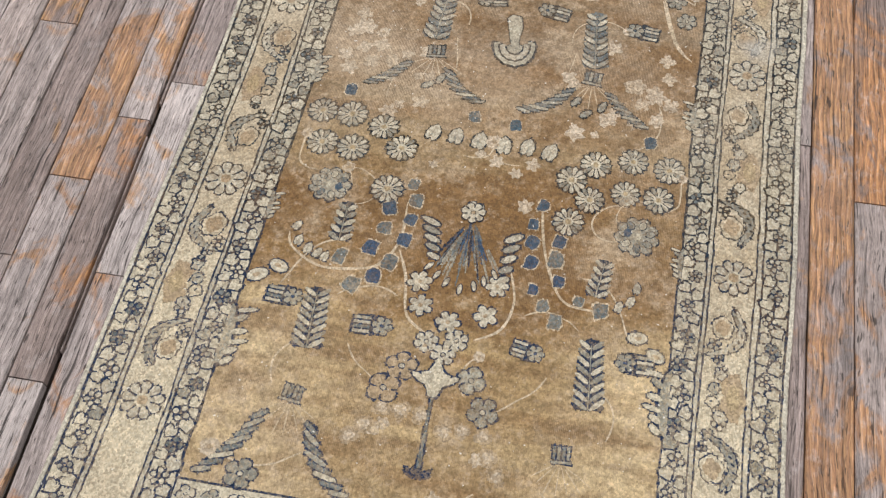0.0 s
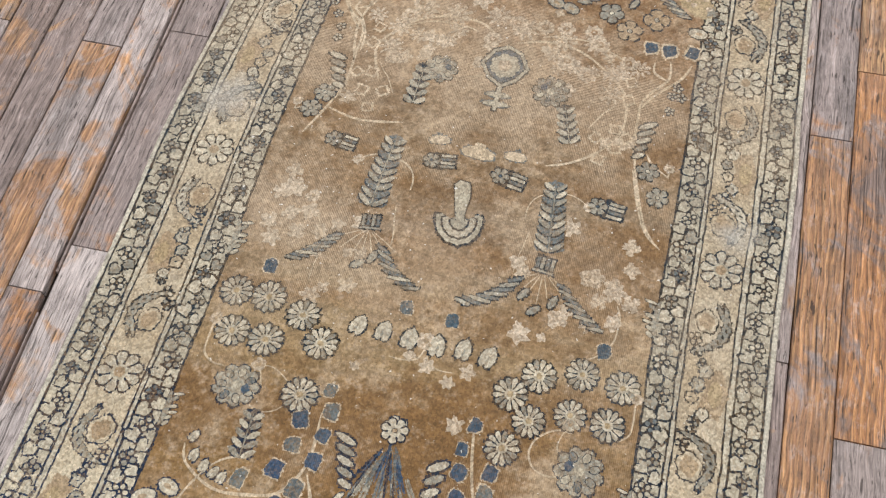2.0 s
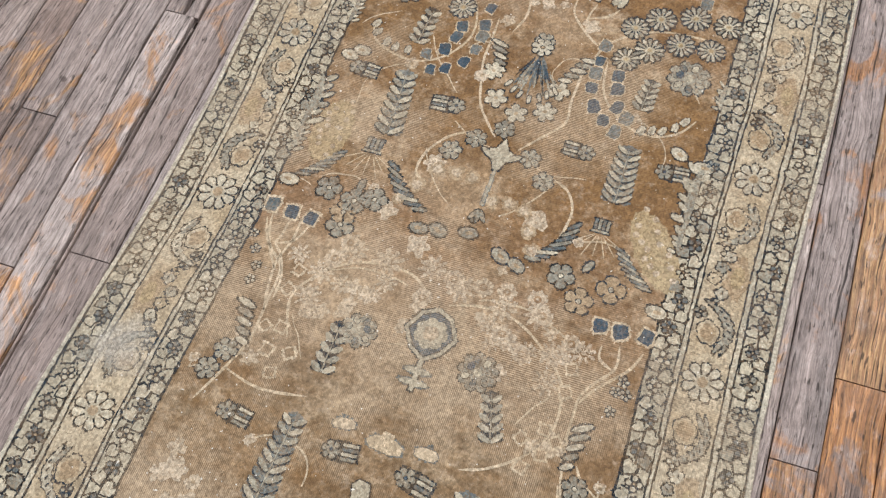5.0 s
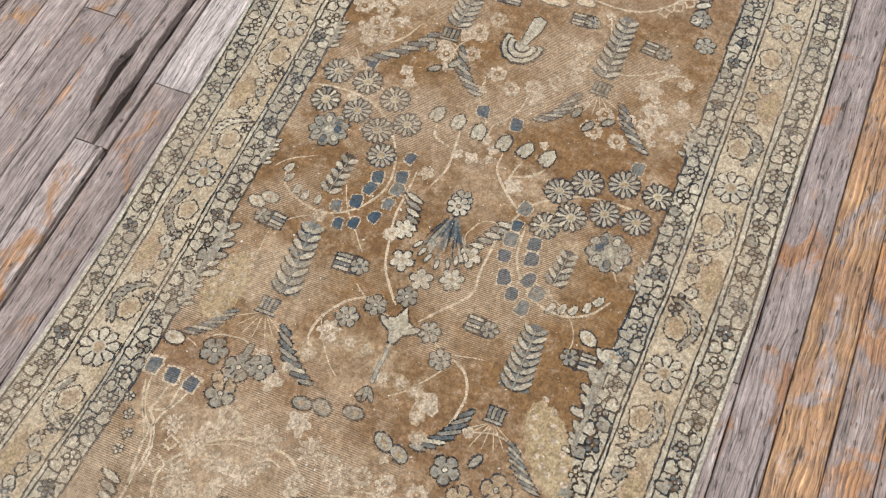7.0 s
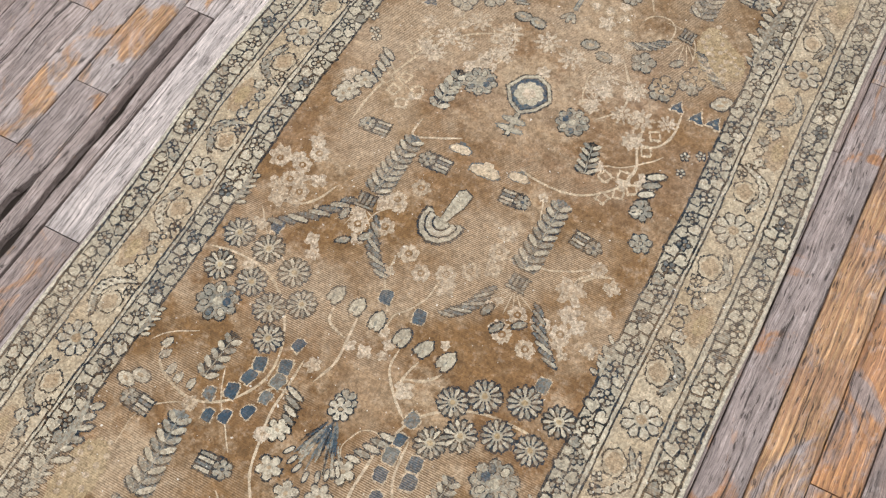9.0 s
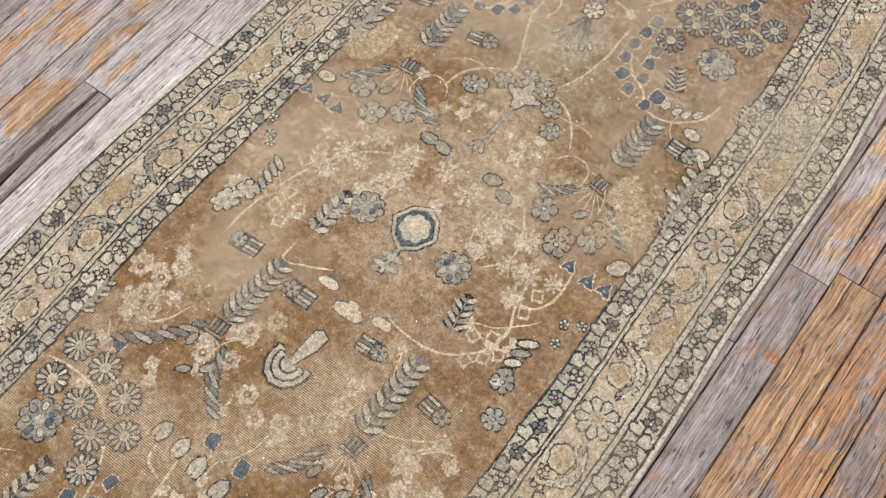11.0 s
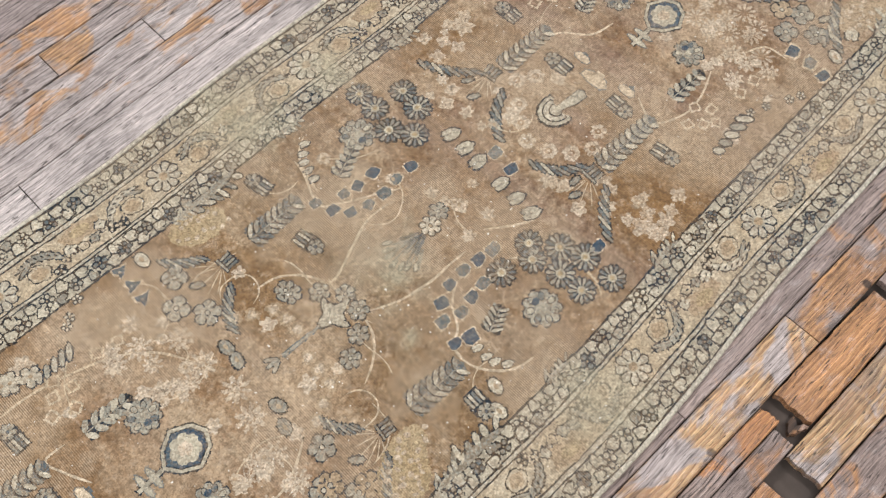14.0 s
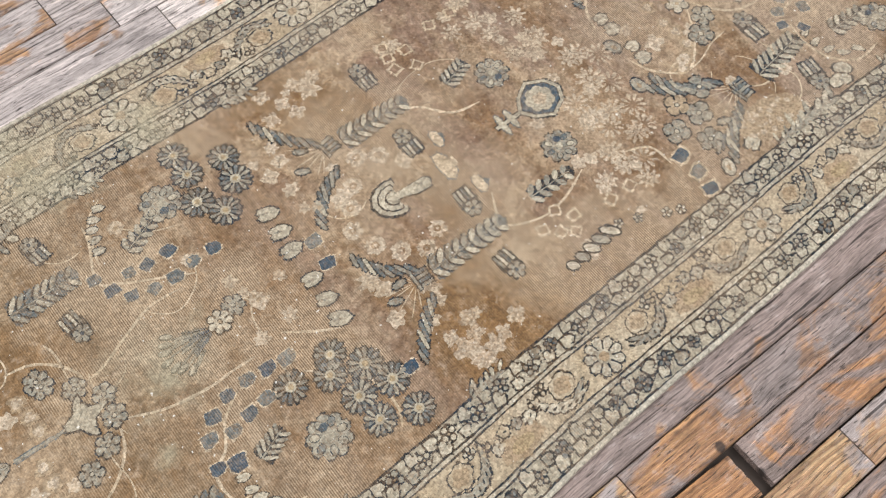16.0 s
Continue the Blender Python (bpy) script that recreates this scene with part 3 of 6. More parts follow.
def leaf_column(h, w, pairs=6, cup=True, blue=False, drop=0.0, soft=False):
    """A stem with close pairs of slanting leaves, parted by dark lines; a blue one is cloudier."""
    out = []
    n = 2 * pairs
    edge = [(w * (0.94 if i % 2 else 0.66) * (1 - 0.30 * i / n), h * (0.01 + 1.0 * i / n)) for i in range(n + 1)]
    out.append((TEAL if blue or soft else DARK, 1, edge + [(0.0, 1.05 * h)] + [(-x, y) for x, y in reversed(edge)]))
    rise = math.radians(38)
    for i in range(pairs):
        y = h * (i + 0.05) / pairs
        s = 1.08 * w * (1.0 - 0.28 * i / pairs)
        for side in (1, -1):
            fill = (CREAM, MOSS, TEAL, MOSS)[(i + (side > 0)) % 4] if blue else (MOSS, CREAM, MOSS, GUARD)[(i + (side > 0)) % 4]
            a = rise if side > 0 else math.pi - rise
            thick = h / pairs * 0.30
            cx, cy = side * 0.0015 + 0.5 * s * math.cos(a), y + 0.5 * s * math.sin(a)
            if soft or (blue and i % 2 == 0):
                out.append((DARK, 2, ring(cx, cy - 0.4 * thick, 0.52 * s, 1.35 * thick, 9, a)))
            out.append((fill, 3, ring(cx, cy, 0.50 * s, thick, 9, a)))
    out.append((MOSS, 4, [(-0.0012, 0), (0.0012, 0), (0.0008, 0.94 * h), (-0.0008, 0.94 * h)]))
    if cup:
        out += striped_cup(w, drop)
    return out


def arm(dx, dy, bars=8, w=0.034, bow=0.25):
    """A bowed branch of slanting, close-set bars from its root to dx, dy."""
    out = []
    L = math.hypot(dx, dy)
    ux, uy = dx / L, dy / L
    lean = 1 if dx > 0 else -1
    spine = [(dx * t - uy * bow * L * math.sin(math.pi * t) * 0.5, dy * t + ux * bow * L * math.sin(math.pi * t) * 0.5) for t in (i / 8 for i in range(9))]
    out.append((DARK, 1, [(x - 0.004 * uy, y + 0.004 * ux) for x, y in spine] + [(x + 0.004 * uy, y - 0.004 * ux) for x, y in reversed(spine)]))
    for i in range(bars):
        t = (i + 0.5) / bars
        off = bow * L * math.sin(math.pi * t) * 0.5
        slope = bow * math.pi * math.cos(math.pi * t) * 0.5
        cx, cy = dx * t - uy * off, dy * t + ux * off
        turn = math.atan2(uy, ux) + math.atan(slope) + lean * math.radians(33)
        size = 1.12 * w * (0.66 + 0.34 * math.sin(math.pi * t))
        thick = 0.86 * L / bars
        c, s = math.cos(turn), math.sin(turn)
        bar = [(-0.95, -0.7), (0.2, -1.0), (0.95, -0.7), (1.0, 0.3), (0.6, 0.9), (-0.4, 1.0), (-1.0, 0.4)]
        out.append((DARK, 1, [(cx + c * 0.58 * size * p - s * 0.52 * thick * q, cy + s * 0.58 * size * p + c * 0.52 * thick * q) for p, q in bar]))
        out.append(((TEAL, MOSS, TEAL, MOSS, TEAL, GUARD)[i % 6], 2, [(cx + c * 0.54 * size * p - s * 0.29 * thick * q, cy + s * 0.54 * size * p + c * 0.29 * thick * q) for p, q in bar]))
    return out


def bundle(w, h):
    """A small striped sheaf with a flower head."""
    out = [(DARK, 1, [(-w, -0.8 * h), (-0.1 * w, -h), (0.4 * w, -0.9 * h), (0.75 * w, 0.0), (0.4 * w, 0.9 * h), (-0.1 * w, h), (-w, 0.9 * h)])]
    for i in range(4):
        y = (-0.62 + 0.42 * i) * h
        out.append(((MOSS, CREAM, TEAL, CREAM)[i], 2, [(-0.9 * w, y - 0.13 * h), (-0.15 * w, y - 0.14 * h), (-0.15 * w, y + 0.14 * h), (-0.9 * w, y + 0.13 * h)]))
    for m, l, pts in lobed(0.95 * h, 6, MOSS, 0.2, BLUE):
        out.append((m, l, [(x + 0.36 * w, y) for x, y in pts]))
    return out


def bell(r):
    """A hanging shield of scalloped rows under a broad stem."""
    def shield(q, top):
        rim = [(q * r * math.cos(a), 1.25 * q * r * math.sin(a) * (1 - 0.05 * abs(math.sin(6 * a)))) for a in (math.pi + math.pi * i / 24 for i in range(25))]
        return [(-q * r, top * r)] + rim + [(q * r, top * r), (0.72 * q * r, (top + 0.06) * r), (0.45 * q * r, 0.04 * r), (0.2 * q * r, 0.14 * r), (-0.2 * q * r, 0.14 * r), (-0.45 * q * r, 0.02 * r), (-0.72 * q * r, (top + 0.05) * r)]
    out = [(DARK, 1, shield(1.06, 0.30)), (GUARD, 2, shield(0.95, 0.22)), (DARK, 3, shield(0.76, 0.12)), (CREAM, 4, shield(0.68, 0.08)), (DARK, 5, shield(0.44, 0.0)), (GUARD, 6, shield(0.36, -0.02))]
    shaft = [(-0.16 * r, -0.02 * r), (0.18 * r, -0.02 * r), (0.22 * r, 0.5 * r), (0.36 * r, 1.1 * r), (0.32 * r, 1.8 * r), (-0.1 * r, 1.92 * r), (-0.32 * r, 1.7 * r), (-0.24 * r, 0.8 * r)]
    return out + [(DARK, 8, [(1.13 * x, 1.03 * y) for x, y in shaft]), (GUARD, 9, shaft)]


def brick(w, h):
    pts = [(-w, -0.6 * h), (-0.4 * w, -h), (0.7 * w, -0.9 * h), (w, -0.1 * h), (0.6 * w, 0.9 * h), (-0.5 * w, h), (-w, 0.4 * h)]
    return [(TEAL, 1, [(1.09 * x, 1.18 * y) for x, y in pts]), (VINE, 2, pts)]


def medallion(r):
    """The six-sided eye with its stem and cross."""
    def hexa(q):
        return [(q * 1.02, 0), (q * 0.62, 0.78 * q), (0, 1.08 * q), (-0.62 * q, 0.78 * q), (-1.02 * q, 0), (-0.6 * q, -0.72 * q), (0, -1.12 * q), (0.6 * q, -0.72 * q)]
    out = [(DARK, 1, hexa(1.15 * r)), (GUARD, 2, hexa(1.09 * r)), (DARK, 3, hexa(0.93 * r)), (BLUE, 4, hexa(0.88 * r)), (GUARD, 5, scallop(0.70 * r, 7, 0.16)), (PALE, 6, scallop(0.34 * r, 5, 0.2))]
    y = -1.2 * r
    out += [(DARK, 1, [(-0.16 * r, y), (0.16 * r, y), (0.14 * r, y - 1.35 * r), (-0.14 * r, y - 1.35 * r)]), (GUARD, 2, [(-0.10 * r, y), (0.10 * r, y), (0.09 * r, y - 1.3 * r), (-0.09 * r, y - 1.3 * r)])]
    for yy, ww in ((y - 0.45 * r, 0.62), (y - 0.95 * r, 0.70)):
        out += [(TEAL, 1, ring(0, yy, ww * r, 0.20 * r, 10)), (GUARD, 3, ring(0, yy, 0.88 * ww * r, 0.14 * r, 10))]
    return out


def fan(h, w):
    """A hanging brush of many thin blue and grey strokes that spreads and fades downwards, under a flower."""
    rng = random.Random(8)
    out = []
    for i in range(46):
        q = (i - 22.5) / 22.5
        a = math.radians(-90 + 30 * q + rng.uniform(-2, 2))
        l = h * rng.uniform(0.25, 0.5)
        go = h * rng.uniform(0.04, 0.5)
        wool = rng.choice((DARK, TEAL, TEAL, BLUE, MOSS)) if go < 0.3 * h else rng.choice((TEAL, MOSS, MOSS, DARK))
        out.append((wool, 1 + i % 3, ring((go + 0.5 * l) * math.cos(a), (go + 0.5 * l) * math.sin(a), 0.5 * l, rng.uniform(0.0013, 0.0026) * w, 7, a)))
    for i in range(7):
        a = math.radians(-90 + 27 * (i - 3) / 3)
        l = h * (0.86 - 0.05 * abs(i - 3))
        out += blade(l * math.cos(a), l * math.sin(a), 0.022, 0.009, a + rng.uniform(-0.3, 0.3), CREAM, 4)
    return out + [(m, l + 6, [(x, y + 0.012) for x, y in p]) for m, l, p in lobed(0.024, 7, CREAM, 0.2, TAN)]


def feather(h, w):
    """A side spray of broad striped leaves."""
    out = []
    for i in range(5):
        out += blade(-w / 2, h * (i / 5 - 0.5), w * (0.85 + 0.12 * i), h / 6.2, math.radians(30), MOSS if i % 2 else CREAM)
    return out


def palmette(r):
    out = [(DARK, 1, scallop(r, 9, 0.2, 4)), (MOSS, 2, scallop(0.93 * r, 9, 0.2, 4))]
    for i in range(7):
        a = 0.5 + 2 * math.pi * i / 7
        out += [(DARK, 3, ring(0.58 * r * math.cos(a), 0.58 * r * math.sin(a), 0.24 * r, 0.18 * r, 8, a)), ((MOSS, GUARD, TEAL)[i % 3], 4, ring(0.58 * r * math.cos(a), 0.58 * r * math.sin(a), 0.205 * r, 0.145 * r, 8, a))]
    return out + [(GUARD, 5, ring(0, 0, 0.2 * r, 0.2 * r, 8)), (BLUE, 6, ring(-0.42 * r, 0.05 * r, 0.19 * r, 0.23 * r, 6))]


def tree(h, soft=False):
    """The slim stem with its arrow foot and flower cross; a soft one is grey and stands on a leaf."""
    rim, core = (TEAL, MOSS) if soft else (DARK, TEAL)
    out = [(rim, 1, [(-0.0055, 0.02), (0.0055, 0.02), (0.003, h), (-0.003, h)]), (core, 2, [(-0.003, 0.02), (0.003, 0.02), (0.0018, h), (-0.0018, h)])]
    if soft:
        for s in (-1, 0, 1):
            out += blade(0, 0.012, 0.030, 0.010, -math.pi / 2 + 0.55 * s, MOSS, 2)
    for s in (-1, 1):
        if not soft:
            out += [(DARK, 1, [(0, 0.0), (s * 0.020, 0.006), (s * 0.022, 0.022), (s * 0.008, 0.016), (0, 0.05)])]
        out += blade(s * 0.003, h - 0.004, 0.042, 0.015, math.pi / 2 - s * 1.05, GUARD, 2)
    crown = [(-0.006, -0.03), (0.006, -0.03), (0.014, -0.008), (0.024, 0.012), (0.012, 0.016), (0.0, 0.042), (-0.012, 0.016), (-0.024, 0.012), (-0.014, -0.008)]
    out += [(DARK, 1, [(1.2 * x, h + 0.006 + 1.12 * y) for x, y in crown]), (GUARD, 4, [(x, h + 0.006 + y) for x, y in crown])]
    return out


def patch(w, h, wool):
    """A scalloped faded half palmette."""
    return [(wool, 1, [(w * (1 - 0.10 * abs(math.sin(7 * a))) * math.cos(a), h * (1 - 0.10 * abs(math.sin(7 * a))) * math.sin(a)) for a in (2 * math.pi * i / 40 for i in range(40))])] + \
[(PALE, 2, ring(w * q * (0.3 + 0.12 * (i % 3)), h * (0.1 + 0.23 * i) * (1 + 0.2 * q), 0.16 * w, 0.07 * h, 7, 0.4 + i)) for i in range(-3, 4) for q in (-1, 1)]


COUNT = 0


def ragged(pts, step, amount, seed):
    """The outline, drawn out into short pieces with an uneven edge."""
    rng = random.Random(seed)
    out = []
    for (ax, ay), (bx, by) in zip(pts, pts[1:] + pts[:1]):
        k = max(1, min(12, round(math.hypot(bx - ax, by - ay) / step)))
        for i in range(k):
            t = i / k
            out.append((ax + (bx - ax) * t + rng.uniform(-amount, amount), ay + (by - ay) * t + rng.uniform(-amount, amount)))
    return out


KNOT_X, KNOT_Y = 0.0021, 0.0023


def knotted(pts):
    """The outline as the knots step it: held to the rows and columns of the weave, unless the shape is only a few knots wide."""
    wide, high = (max(p[k] for p in pts) - min(p[k] for p in pts) for k in (0, 1))
    if min(wide, high) < 0.0075:
        return pts
    out = []
    for x, y in pts:
        p = (round(x / KNOT_X), round(y / KNOT_Y))
        if out and p == out[-1]:
            continue
        if out and p[0] != out[-1][0] and p[1] != out[-1][1]:
            out.append((p[0], out[-1][1]))
        out.append(p)
    while len(out) > 1 and out[0] == out[-1]:
        out.pop()
    return [(i * KNOT_X, j * KNOT_Y) for i, j in out] if len(out) > 5 else pts


LAYER = 0.0002


def weave(name, layers, x, y, turn=0.0, size=1.0, flip=1, label="", jitter=0.0011, tall=1.0, under=None):
    """Weaves a motif into the rug at x, y of the straight design, as one part of the rug."""
    global COUNT
    COUNT += 1
    verts, faces, slots, mats = [], [], [], []
    c, s = math.cos(turn), math.sin(turn)
    rise = 0.0003 + 0.000003 * (COUNT % 40)
    for wool, layer, pts in layers:
        if wool not in mats:
            mats.append(wool)
        first = len(verts)
        pts = ragged(pts, 0.0024 / size, jitter * (1.1 if layer == 1 else 0.7), COUNT * 17 + layer)
        flat = []
        for px, py in pts:
            px, py = px * size, py * size * tall
            flat.append((x + flip * (c * px - s * py), y + s * px + c * py))
        flat = knotted(flat) if layer == 1 else flat
        verts += [warp(a, b, LAYER * layer + rise) for a, b in flat]
        n = len(flat)
        faces.append(list(range(first, first + n)) if flip > 0 else list(range(first + n - 1, first - 1, -1)))
        slots.append(mats.index(wool))
        if layer > 1:
            continue
        base = len(verts)
        verts += [(vx, vy, vz - 0.0005) for vx, vy, vz in verts[first:base]]
        for i in range(n):
            j = (i + 1) % n
            faces.append((first + i, base + i, base + j, first + j))
            slots.append(mats.index(wool))
    return mesh_object(name, verts, faces, mats, under or rug, slots, label)


def vine(points, w, x, y, flip=1, name="vine", wool=None):
    """A thin woven tendril through the points."""
    fine = []
    for i in range(len(points) - 1):
        p0, p1, p2, p3 = (points[max(0, i - 1)], points[i], points[i + 1], points[min(len(points) - 1, i + 2)])
        for k in range(6):
            t = k / 6
            fine.append(tuple(0.5 * (2 * b + (c - a) * t + (2 * a - 5 * b + 4 * c - d) * t * t + (3 * b - a - 3 * c + d) * t ** 3) for a, b, c, d in zip(p0, p1, p2, p3)))
    fine.append(points[-1])
    v, f = [], []
    for i, (px, py) in enumerate(fine):
        a, b = fine[max(0, i - 1)], fine[min(len(fine) - 1, i + 1)]
        dx, dy = b[0] - a[0], b[1] - a[1]
        l = math.hypot(dx, dy) or 1
        ww = w * (0.7 + 0.6 * abs(noise.noise((px * 60, py * 60, x * 9)))) * min(1.0, 0.35 + 0.2 * min(i, len(fine) - 1 - i))
        for s in (-1, 1):
            v.append(warp(x + flip * (px - s * dy / l * ww / 2), y + py + s * dx / l * ww / 2, 0.0004))
    for i in range(len(fine) - 1):
        q = (2 * i, 2 * i + 1, 2 * i + 3, 2 * i + 2)
        f.append(q)
    return mesh_object(name, v, f, [wool or VINE], rug)


# ---- where the weaver set the clear motifs: places on the straight design; two places are the foot and the tip ----
PLACES = {}
PLACES["daisy"] = ((-0.334, 0.829), (-0.277, 0.829), (-0.212, 0.808), (-0.169, 0.764), (-0.317, 0.755), (-0.258, 0.751), (-0.175, 0.669), (0.155, 0.745), (0.196, 0.786), (0.266, 0.804), (0.335, 0.795), (0.193, 0.706), (0.258, 0.73), (0.32, 0.726), (0.16, 0.653), (-0.327, 2.257), (-0.261, 2.253), (-0.323, 2.184), (-0.253, 2.181), (-0.194, 2.233), (-0.148, 2.185), (-0.196, 2.152), (-0.165, 2.101), (0.176, 2.148), (0.219, 2.183), (0.283, 2.204), (0.348, 2.2), (0.215, 2.101), (0.269, 2.13), (0.328, 2.133), (0.177, 2.067), (-0.22, 3.58), (-0.221, 3.5), (-0.176, 3.53), (-0.281, 3.517), (-0.331, 3.519), (0.16, 3.513), (0.21, 3.549), (0.26, 3.568), (0.327, 3.571), (0.248, 3.508), (0.3, 3.511), (0.189, 3.492), (-0.272, 3.588), (0.164, 3.431),)
PLACES["palmette"] = ((-0.278, 0.662), (0.288, 0.642), (-0.112, 1.37), (0.105, 1.36), (-0.286, 2.12), (0.302, 2.056), (-0.095, 2.771), (0.108, 2.765), (-0.259, 3.448), (0.269, 3.432), (-0.098, 4.09), (0.108, 4.081),)
PLACES["berry"] = ((-0.13, 0.687), (-0.118, 0.652), (-0.162, 0.629), (-0.162, 0.584), (-0.12, 0.61), (-0.124, 0.566), (-0.177, 0.541), (-0.139, 0.515), (-0.16, 0.485), (-0.193, 0.462), (-0.225, 0.514), (0.111, 0.68), (0.098, 0.636), (0.101, 0.599), (0.151, 0.609), (0.149, 0.57), (0.105, 0.557), (0.16, 0.527), (0.118, 0.503), (0.139, 0.474), (0.202, 0.493), (0.242, 0.482), (0.165, 0.449), (-0.11, 2.115), (-0.151, 2.055), (-0.109, 2.071), (-0.155, 2.026), (-0.106, 2.041), (-0.108, 2.007), (-0.168, 1.99), (-0.198, 1.968), (-0.121, 1.97), (-0.179, 1.933), (-0.152, 1.945), (0.132, 2.088), (0.131, 2.049), (0.131, 2.019), (0.173, 2.023), (0.132, 1.982), (0.179, 1.992), (0.146, 1.941), (0.189, 1.952), (0.172, 1.915), (0.213, 1.931), (0.2, 1.896), (-0.128, 3.473), (-0.171, 3.408), (-0.127, 3.431),)
PLACES["berry"] += ((-0.171, 3.366), (-0.121, 3.392), (-0.176, 3.334), (-0.124, 3.353), (-0.165, 3.295), (-0.137, 3.316), (-0.202, 3.279), (0.119, 3.456), (0.113, 3.419), (0.108, 3.384), (0.154, 3.39), (0.111, 3.343), (0.158, 3.353), (0.126, 3.306), (0.166, 3.318), (0.154, 3.281), (0.201, 3.266), (0.212, 3.296),)
PLACES["berry3"] = ((-0.357, 1.558), (-0.317, 1.554), (-0.278, 1.551), (0.279, 1.505), (0.315, 1.504), (0.36, 1.507), (-0.357, 2.917), (-0.315, 2.916), (-0.281, 2.914), (0.276, 2.893), (0.319, 2.886), (0.354, 2.889), (0.269, 4.24), (0.315, 4.24), (0.354, 4.233),)
PLACES["square"] = ((-0.293, 0.887), (-0.049, 0.86), (0.031, 0.852), (0.294, 0.853), (-0.271, 2.301), (-0.022, 2.268), (0.05, 2.262), (0.297, 2.247), (-0.028, 3.616), (0.023, 3.61), (0.265, 3.604),)
PLACES["bud"] = ((-0.118, 0.812), (-0.075, 0.81), (-0.031, 0.806), (0.016, 0.803), (0.062, 0.806), (0.106, 0.801), (-0.102, 2.232), (-0.057, 2.229), (-0.012, 2.221), (0.043, 2.214), (0.087, 2.213), (0.132, 2.21), (-0.123, 3.585), (-0.079, 3.582), (-0.038, 3.577), (0.03, 3.572), (0.076, 3.57), (0.12, 3.566),)
PLACES["minibud"] = ((-0.312, 0.565), (-0.302, 0.535), (-0.282, 0.521), (-0.264, 0.514), (-0.25, 0.509), (0.273, 0.495), (0.292, 0.508), (0.3, 0.536), (-0.317, 2.013), (-0.308, 1.993), (-0.282, 1.975), (-0.262, 1.967), (-0.236, 1.968), (0.246, 1.914), (0.265, 1.92), (0.284, 1.924), (0.304, 1.938), (0.319, 1.956), (0.236, 3.29), (0.26, 3.29), (0.277, 3.294), (0.297, 3.307), (-0.318, 3.357), (-0.302, 3.339), (-0.286, 3.327), (-0.266, 3.322), (-0.244, 3.316),)
PLACES["widebud"] = ((-0.353, 0.453), (-0.322, 0.476), (0.312, 0.44), (0.347, 0.411), (-0.342, 1.922), (-0.322, 1.939), (0.326, 1.882), (0.375, 1.865), (-0.35, 1.618), (0.364, 1.557), (-0.083, 1.591), (-0.048, 1.597), (0.006, 1.608), (0.075, 1.581), (0.108, 1.571), (0.348, 2.932), (0.097, 2.939), (-0.347, 2.96), (0.31, 3.26), (0.346, 3.231), (0.352, 2.944), (-0.093, 2.961), (-0.06, 2.959), (0.059, 2.956), (0.004, 4.314), (0.103, 4.29), (0.345, 4.291),)
PLACES["column"] = ((-0.16, 1.042, -0.152, 1.195), (-0.148, 2.449, -0.139, 2.591), (0.167, 2.431, 0.17, 2.589), (-0.162, 3.777, -0.156, 3.92), (0.153, 3.74, 0.159, 3.899), (0.166, 1.017, 0.153, 1.159),)
PLACES["cupup"] = ((-0.15, 1.011), (0.166, 0.992), (-0.152, 2.426), (0.172, 2.403), (-0.169, 3.753), (0.153, 3.719),)
PLACES["lowcolumn"] = ((-0.237, 0.326, -0.244, 0.441), (0.244, 0.294, 0.235, 0.421), (-0.21, 1.765, -0.219, 1.914), (0.24, 1.745, 0.237, 1.869), (-0.232, 3.137, -0.23, 3.26), (0.23, 3.122, 0.239, 3.245),)
PLACES["cup"] = ((-0.237, 0.243), (0.21, 0.213), (-0.223, 1.735), (0.232, 1.694), (-0.229, 3.076), (0.227, 3.066), (0.23, 4.44),)
PLACES["arm"] = ((-0.199, 0.976, -0.267, 0.908), (-0.119, 0.967, -0.046, 0.894), (0.126, 0.959, 0.032, 0.889), (0.204, 0.959, 0.278, 0.885), (-0.174, 2.421, -0.288, 2.302), (-0.114, 2.403, -0.048, 2.299), (0.133, 2.373, 0.083, 2.284), (0.225, 2.378, 0.293, 2.284), (-0.117, 3.737, -0.039, 3.641), (-0.188, 3.737, -0.299, 3.661), (0.13, 3.721, 0.042, 3.644), (0.194, 3.714, 0.271, 3.626), (-0.275, 0.205, -0.347, 0.082), (-0.196, 0.196, -0.12, 0.081), (-0.277, 1.705, -0.334, 1.632), (-0.175, 1.709, -0.088, 1.624), (0.278, 1.657, 0.337, 1.591), (0.188, 1.685, 0.125, 1.588), (-0.265, 3.051, -0.318, 2.979), (-0.182, 3.05, -0.106, 2.99), (0.192, 3.035, 0.134, 2.991), (0.269, 3.037, 0.334, 2.973), (0.189, 4.412, 0.114, 4.294), (0.271, 4.398, 0.343, 4.308),)
PLACES["leaf"] = ((-0.152, 0.923), (-0.13, 0.941), (0.139, 0.928), (0.192, 0.922), (0.162, 0.901), (-0.175, 2.382), (-0.151, 2.332), (-0.117, 2.358), (0.147, 2.329), (0.177, 2.305), (0.21, 2.328), (-0.215, 1.644), (0.23, 1.606), (0.01, 1.643), (0.233, 2.989), (-0.231, 3.001), (-0.193, 3.702), (-0.155, 3.681), (0.136, 3.679), (0.157, 3.655), (0.232, 4.331),)
PLACES["fan"] = ((-0.015, 0.631, -0.012, 0.476), (0.017, 2.036, 0.026, 1.918), (-0.003, 3.393, 0.003, 3.298),)
